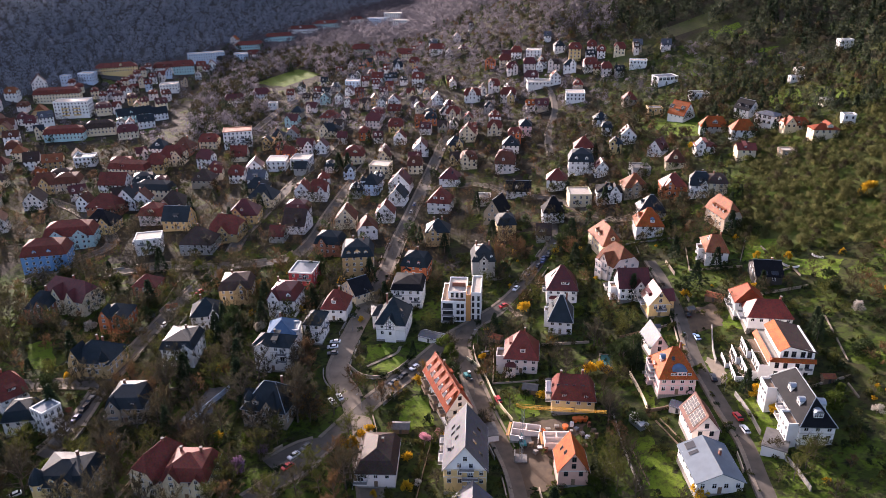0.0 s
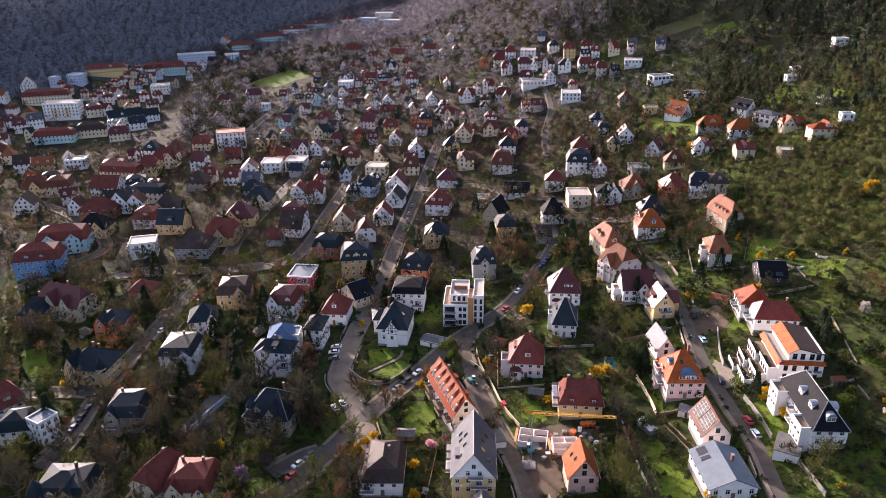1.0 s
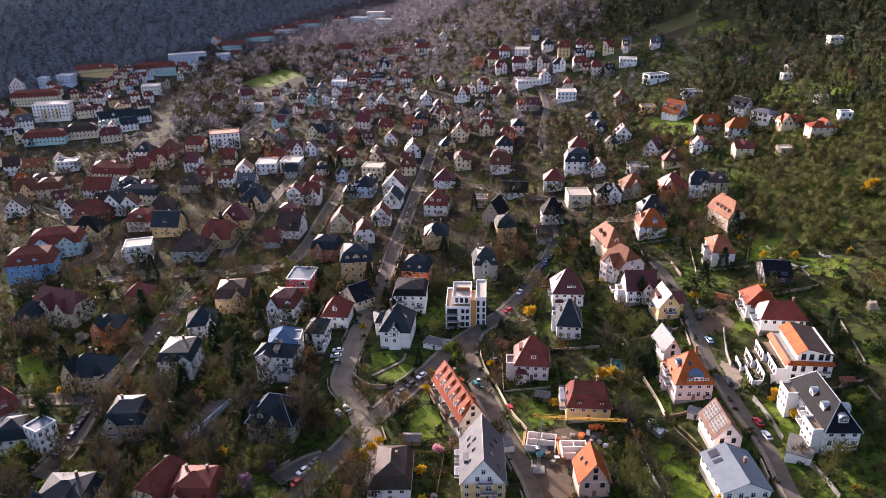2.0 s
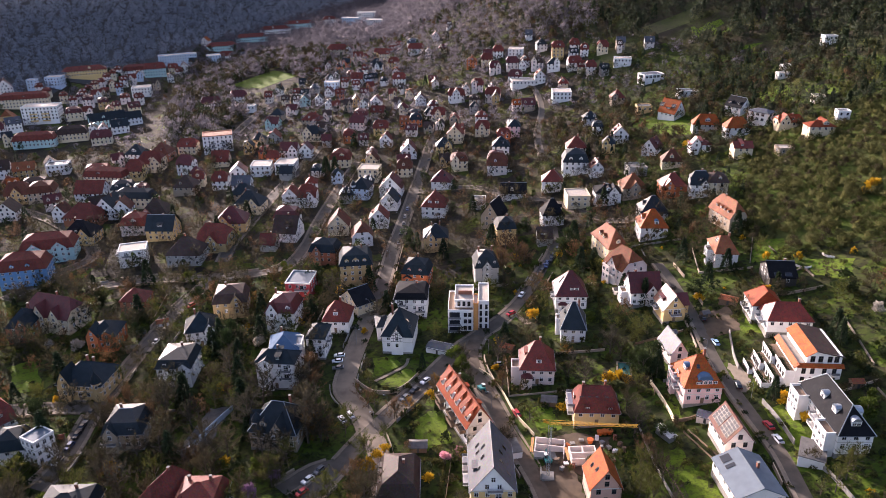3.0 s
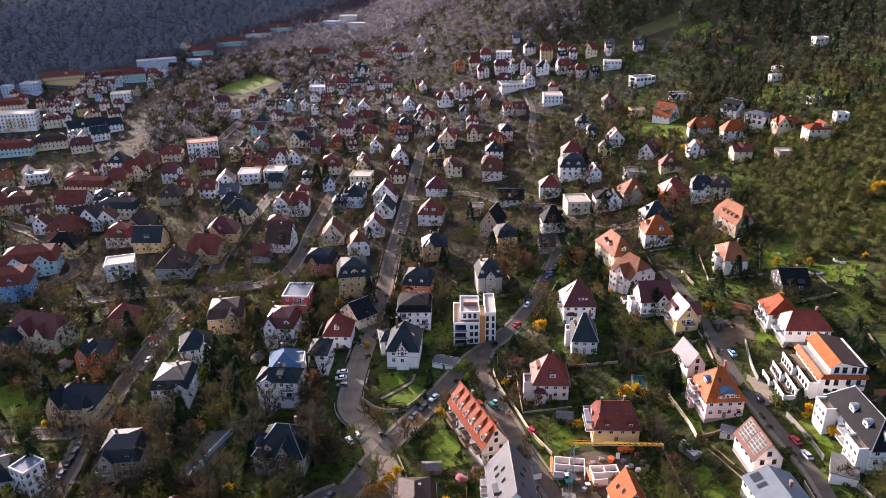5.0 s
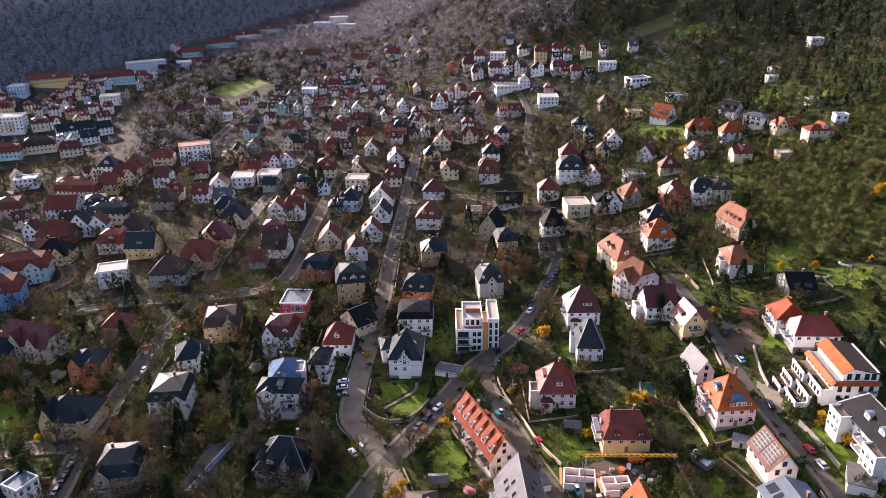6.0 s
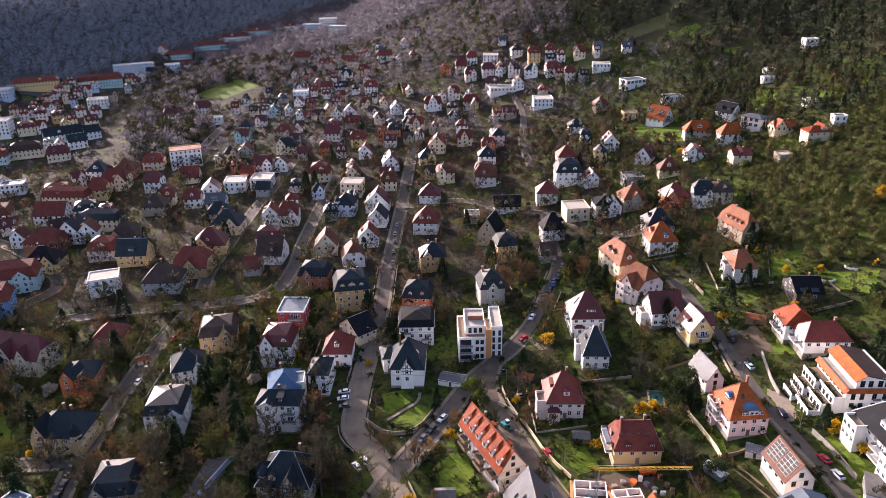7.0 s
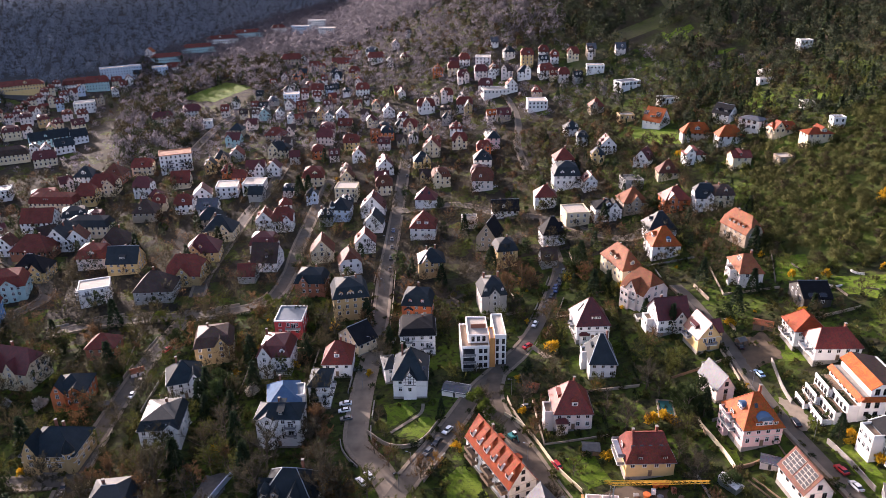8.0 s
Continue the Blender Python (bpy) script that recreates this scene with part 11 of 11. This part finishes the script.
tree("fir", 61.0, 270.4, 0.90)
tree("fir", -69.1, 252.9, 0.70)
tree("fir", 113.8, 223.2, 0.75)
tree("fir", -70.7, 257.4, 0.60)
tree("fir", -3.4, 392.1, 0.90)
tree("fir", -96.1, 468.5, 1.10)
tree("fir", -91.1, 472.8, 1.00)
tree("fir", -19.1, 339.7, 0.80)
tree("fir", 114.5, 227.9, 0.80)
tree("fir", 97.5, 284.8, 0.80)
tree("green", 104.7, 187.3, 1.10)
tree("green", 108.3, 192.1, 0.90)
tree("green", -13.7, 246.3, 1.30)
tree("green", -11.5, 241.0, 1.10)
tree("olive", 88.2, 164.2, 1.00)
tree("olive", 83.9, 160.5, 0.90)
tree("olive", 38.1, 164.1, 1.10)
tree("olive", 36.6, 170.1, 1.00)
tree("olive", -146.3, 180.5, 1.10)
tree("rust", -67.0, 240.8, 1.00)
tree("rust", -93.9, 192.1, 0.80)
tree("rust", -55.9, 502.0, 1.20)
tree("rust", 11.1, 338.2, 1.20)
tree("rust", 15.6, 327.7, 1.10)
tree("rust", 7.3, 324.2, 1.00)
tree("rust", 4.5, 394.2, 1.00)
tree("olive", -34, 676, 0.8)
tree("brown", -42, 684, 0.9)
tree("green", -27, 681, 0.7)
tree("fir", -38, 694, 0.8)
tree("brown", -24, 690, 0.8)
tree("rust", -47, 674, 0.8)
tree("olive", -30, 668, 0.7)


# plots round the nearer houses: hedges, fences and low walls
index_roads()


def clear_line(a, b, margin):
    return all(is_free(a[0] + (b[0] - a[0]) * k / 8, a[1] + (b[1] - a[1]) * k / 8, margin) for k in range(9))


def lay_out_gardens():
    pick = random.Random(5)
    for x, y, r in list(HOUSES):
        if y > 345 or r < 4:
            continue
        turn = radians(pick.uniform(-10, 14))
        hw, hd = r * 0.72 + pick.uniform(3.5, 6.5), r * 0.72 + pick.uniform(4, 8)
        c, s = math.cos(turn), math.sin(turn)
        corner = [(x + c * px - s * py, y + s * px + c * py) for px, py in ((-hw, -hd), (hw, -hd), (hw, hd), (-hw, hd))]
        for k in range(4):
            a, b = corner[k], corner[(k + 1) % 4]
            roll = pick.random()
            if not clear_line(a, b, 0.2):
                b = (a[0] + (b[0] - a[0]) * 0.5, a[1] + (b[1] - a[1]) * 0.5)
                if not clear_line(a, b, 0.2):
                    continue
            if roll < 0.34:
                hedge(a, b, pick.uniform(1.1, 2.2), "darkshrub")
            elif roll < 0.52:
                hedge(a, b, pick.uniform(0.9, 1.8), "shrub")
            elif roll < 0.60 and x > -60:
                fence(a, b)
            elif roll < 0.76:
                garden_wall([a, b], pick.uniform(0.6, 1.2), 0.25, pick.choice([W_STONE, CONCRETE, W_STONE]), "low weathered garden wall")
        if pick.random() < 0.35:
            q = (x + pick.uniform(-1, 1) * hw, y + hd + pick.uniform(-2, 3))
            if is_free(q[0], q[1], 2.0):
                shed(q[0], q[1], pick.uniform(-20, 20), pick.uniform(2.6, 4.2), 2.6, pick.choice([WOODEN, W_OFFWHITE, W_STONE]), pick.choice([R_BITUMEN, R_SALMON, R_GREY, R_DUSK]), "small garden shed with a shallow pitched roof")
    for line, width in ROADS:
        for s in (-1, 1):
            k = 0
            while k + 4 < len(line):
                n = pick.randint(3, 5)
                seg = line[k:k + n]
                k += n + pick.randint(0, 1)
                if seg[0].y > 345 or len(seg) < 3 or pick.random() < 0.3:
                    continue
                pts = []
                for i, q in enumerate(seg):
                    w = (seg[min(i + 1, len(seg) - 1)] - seg[max(i - 1, 0)]).normalized()
                    pts.append(q + Vector((w.y, -w.x)) * s * (width / 2 + 2.1))
                if any(near_road(p, 1.9, line) for p in pts) or not all(is_free(p.x, p.y, -1.0) for p in pts):
                    continue
                garden_wall(pts, pick.uniform(0.9, 1.5), 0.3, pick.choice([W_STONE, W_STONE, CONCRETE]), "weathered street-side garden wall")


lay_out_gardens()

BARE = [("brown", 4.5), ("grey", 1.8), ("rust", 2.0), ("olive", 3.0), ("fir", 0.8), ("green", 0.8), ("pine", 0.7)]


def plant_near():
    """Garden trees that can be counted, and the undergrowth between them."""
    def left(x, y):
        return x < -44 - 0.1 * (y - 230) and not (-66 < x < -26 and 222 < y < 256)

    def middle(x, y):
        return not left(x, y) and x < 52 and not (-66 < x < -22 and 222 < y < 256)

    def right(x, y):
        return x > 40 and scrub(x, y) < 0

    spots = [(x, y, random.choices([k for k, w in BARE], [w for k, w in BARE])[0], random.uniform(0.7, 1.22)) for x, y in scatter(-225, -20, 150, 335, 6.8, 0.92, -0.5, left)]
    spots += [(x, y, random.choices(["brown", "grey", "olive", "rust", "fir", "green", "pine"], [4, 1.4, 2.2, 3.2, 0.7, 0.9, 0.8])[0], random.uniform(0.4, 0.85)) for x, y in scatter(-60, 55, 150, 335, 7.8, 0.62, -0.6, middle)]
    spots += [(x, y, random.choices(["brown", "olive", "green", "fir", "rust", "pine"], [3, 3, 2.2, 0.9, 1, 0.9])[0], random.uniform(0.3, 0.7)) for x, y in scatter(40, 185, 140, 335, 8.4, 0.45, -0.4, right)]
    fronts = [h for h in HOUSES if h[2] > 4 and h[1] < 350]

    def hides(x, y):
        return any(abs(x - hx - 0.06 * (hx + 20)) < 0.75 * r and 0 < hy - y < r + 6 for hx, hy, r in fronts)

    spots = [s for s in spots if not hides(s[0], s[1]) or random.random() < 0.22]
    spots.sort(key=lambda s: math.hypot(s[0] + 18, s[1] - 12))
    for x, y, kind, size in spots[:255]:
        tree(kind, x, y, size)
    rest = {}
    for x, y, kind, size in spots[255:]:
        rest.setdefault(kind, []).append((x, y))
    for kind, places in rest.items():
        many("garden_trees", "garden trees between the houses of the town", places, [(kind, 1)], 0.65, 1.05, 0.5, 1.8, True)
    many("undergrowth", "low shrubs and hedges in the gardens", scatter(-230, 190, 140, 340, 4.4, 0.55, -1.2, lambda x, y: scrub(x, y) < 0 and not (-66 < x < -22 and 222 < y < 256)), [("shrub", 4), ("darkshrub", 3), ("yellow", 0.12)], 0.45, 1.15, 0.32, 1.8)
    many("undergrowth", "shrubs and young trees in the hillside gardens", scatter(-30, 190, 140, 330, 3.5, 0.5, -0.8, lambda x, y: scrub(x, y) < 0 and not (-66 < x < -22 and 222 < y < 256)), [("shrub", 4), ("darkshrub", 3), ("green", 0.8), ("brown", 0.7), ("olive", 0.5), ("yellow", 0.08)], 0.25, 0.6, 0.30, 1.8)


def plant_far():
    def town(x, y):
        return hill_right(x, y) < 10 and hill_left(x, y) < 20 and scrub(x, y) < 0

    def low(x, y):
        return ground_z(x, y) < 172 - 0.08 * math.hypot(x, y) and abs(x) < 0.80 * y

    def right_hill(x, y):
        return 5 < hill_right(x, y) < 320

    def left_hill(x, y):
        return 20 < hill_left(x, y) < 340 and x > -0.75 * y

    warm = BARE + [("rust", 3.5), ("brown", 3)]
    many("town_trees", "bare trees in the gardens between the houses", scatter(-330, 120, 335, 440, 7.0, 0.86, -1.2, town), warm, 0.55, 0.95, 0.26, 2.2, True)
    many("town_trees", "bare trees in the gardens of the inner town", scatter(-460, 200, 440, 560, 6.8, 0.88, -1.5, town), warm, 0.45, 0.82, 0.13, 2.8)
    # The far crowns' paler twig colours stand in for haze.
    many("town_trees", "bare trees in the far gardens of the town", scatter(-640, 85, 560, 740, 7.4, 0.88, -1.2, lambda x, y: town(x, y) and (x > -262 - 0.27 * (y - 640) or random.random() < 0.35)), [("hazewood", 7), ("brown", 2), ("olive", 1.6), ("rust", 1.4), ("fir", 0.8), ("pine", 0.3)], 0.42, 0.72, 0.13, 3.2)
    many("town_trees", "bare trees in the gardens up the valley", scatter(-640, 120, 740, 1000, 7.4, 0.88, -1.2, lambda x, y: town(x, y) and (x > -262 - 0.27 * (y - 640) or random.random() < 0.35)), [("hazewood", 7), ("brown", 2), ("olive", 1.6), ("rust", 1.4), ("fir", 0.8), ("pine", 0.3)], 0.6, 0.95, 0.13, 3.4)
    many("town_trees", "bushes and dark trees round the hillside houses", scatter(85, 260, 560, 760, 6.2, 0.85, -1.0, lambda x, y: town(x, y) and not ridge(x, y)), [("darkwood", 4), ("brown", 2), ("olive", 1.5), ("fir", 1.2), ("hazewood", 1.5)], 0.4, 0.75, 0.14, 3.2)
    many("town_trees", "budding trees and conifers in the hillside gardens", scatter(0, 260, 320, 560, 6.4, 0.7, -1.0, lambda x, y: town(x, y) and x > 30 + 0.1 * (y - 320)), [("brown", 4), ("olive", 3), ("fir", 1.6), ("green", 1.2), ("rust", 1)], 0.4, 0.8, 0.2, 2.3)
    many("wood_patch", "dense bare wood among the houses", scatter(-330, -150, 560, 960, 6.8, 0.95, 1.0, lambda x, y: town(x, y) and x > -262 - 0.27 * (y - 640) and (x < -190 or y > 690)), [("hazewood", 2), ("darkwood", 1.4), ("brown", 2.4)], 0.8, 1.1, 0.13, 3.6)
    many("brushwood", "dense olive-green brushwood on the hillside", scatter(110, 330, 240, 450, 3.7, 0.9, 0.4, lambda x, y: scrub(x, y) > -3), [("scrub", 10), ("brown", 1.2), ("green", 0.6)], 0.34, 0.68, 0.24, 2.4)
    many("hillside_trees", "trees and bushes between the hillside gardens", scatter(110, 420, 415, 720, 6.4, 0.85, -0.8, lambda x, y: hill_right(x, y) < 10 and scrub(x, y) < 0 and not ridge(x, y) and x > 0.9 * (y - 415) * 0.35 + 118), [("brown", 2), ("scrub", 1.6), ("darkwood", 5), ("fir", 2.6), ("green", 1.8)], 0.5, 0.85, 0.18, 3.0)
    many("hillside_wood", "bare wood on the sunny hillside", scatter(130, 640, 300, 1300, 7.2, 0.93, 1.0, lambda x, y: right_hill(x, y) and low(x, y) and x > 130 and not (ridge(x, y) and random.random() < 0.7) and noise.noise((x * 0.014, y * 0.014, 2)) > -0.42), [("darkwood", 10), ("scrub", 1.0), ("brown", 0.8), ("fir", 1.8)], 0.75, 1.15, 0.11, 4.4)
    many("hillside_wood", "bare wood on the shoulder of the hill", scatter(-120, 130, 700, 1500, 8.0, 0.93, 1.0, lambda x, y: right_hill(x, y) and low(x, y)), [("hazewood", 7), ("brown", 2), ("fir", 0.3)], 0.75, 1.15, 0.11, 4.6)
    many("hillside_wood", "bare wood on top of the hill", scatter(-120, 640, 400, 1500, 14, 0.9, 1.0, lambda x, y: right_hill(x, y) and not low(x, y)), [("darkwood", 1)], 1.1, 1.5, 0.05, 6.0)
    many("valley_wood", "bare wood, tinted for haze, on the far side of the valley", scatter(-900, -60, 500, 1700, 7.2, 0.97, 2.0, lambda x, y: left_hill(x, y) and low(x, y)), [("violet_grey", 1)], 0.7, 1.05, 0.08, 4.6)
    many("valley_wood", "bare wood, tinted for haze, high above the valley", scatter(-900, -60, 500, 1700, 17, 0.95, 2.0, lambda x, y: left_hill(x, y) and not low(x, y)), [("violet_grey", 1)], 1.2, 1.7, 0.05, 7.0)
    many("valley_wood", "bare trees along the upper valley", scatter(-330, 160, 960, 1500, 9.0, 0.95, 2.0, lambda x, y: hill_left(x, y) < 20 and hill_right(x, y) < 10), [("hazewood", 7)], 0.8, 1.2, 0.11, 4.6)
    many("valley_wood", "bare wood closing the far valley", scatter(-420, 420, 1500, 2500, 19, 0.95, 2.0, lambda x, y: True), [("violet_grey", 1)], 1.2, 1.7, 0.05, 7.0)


plant_near()
plant_far()
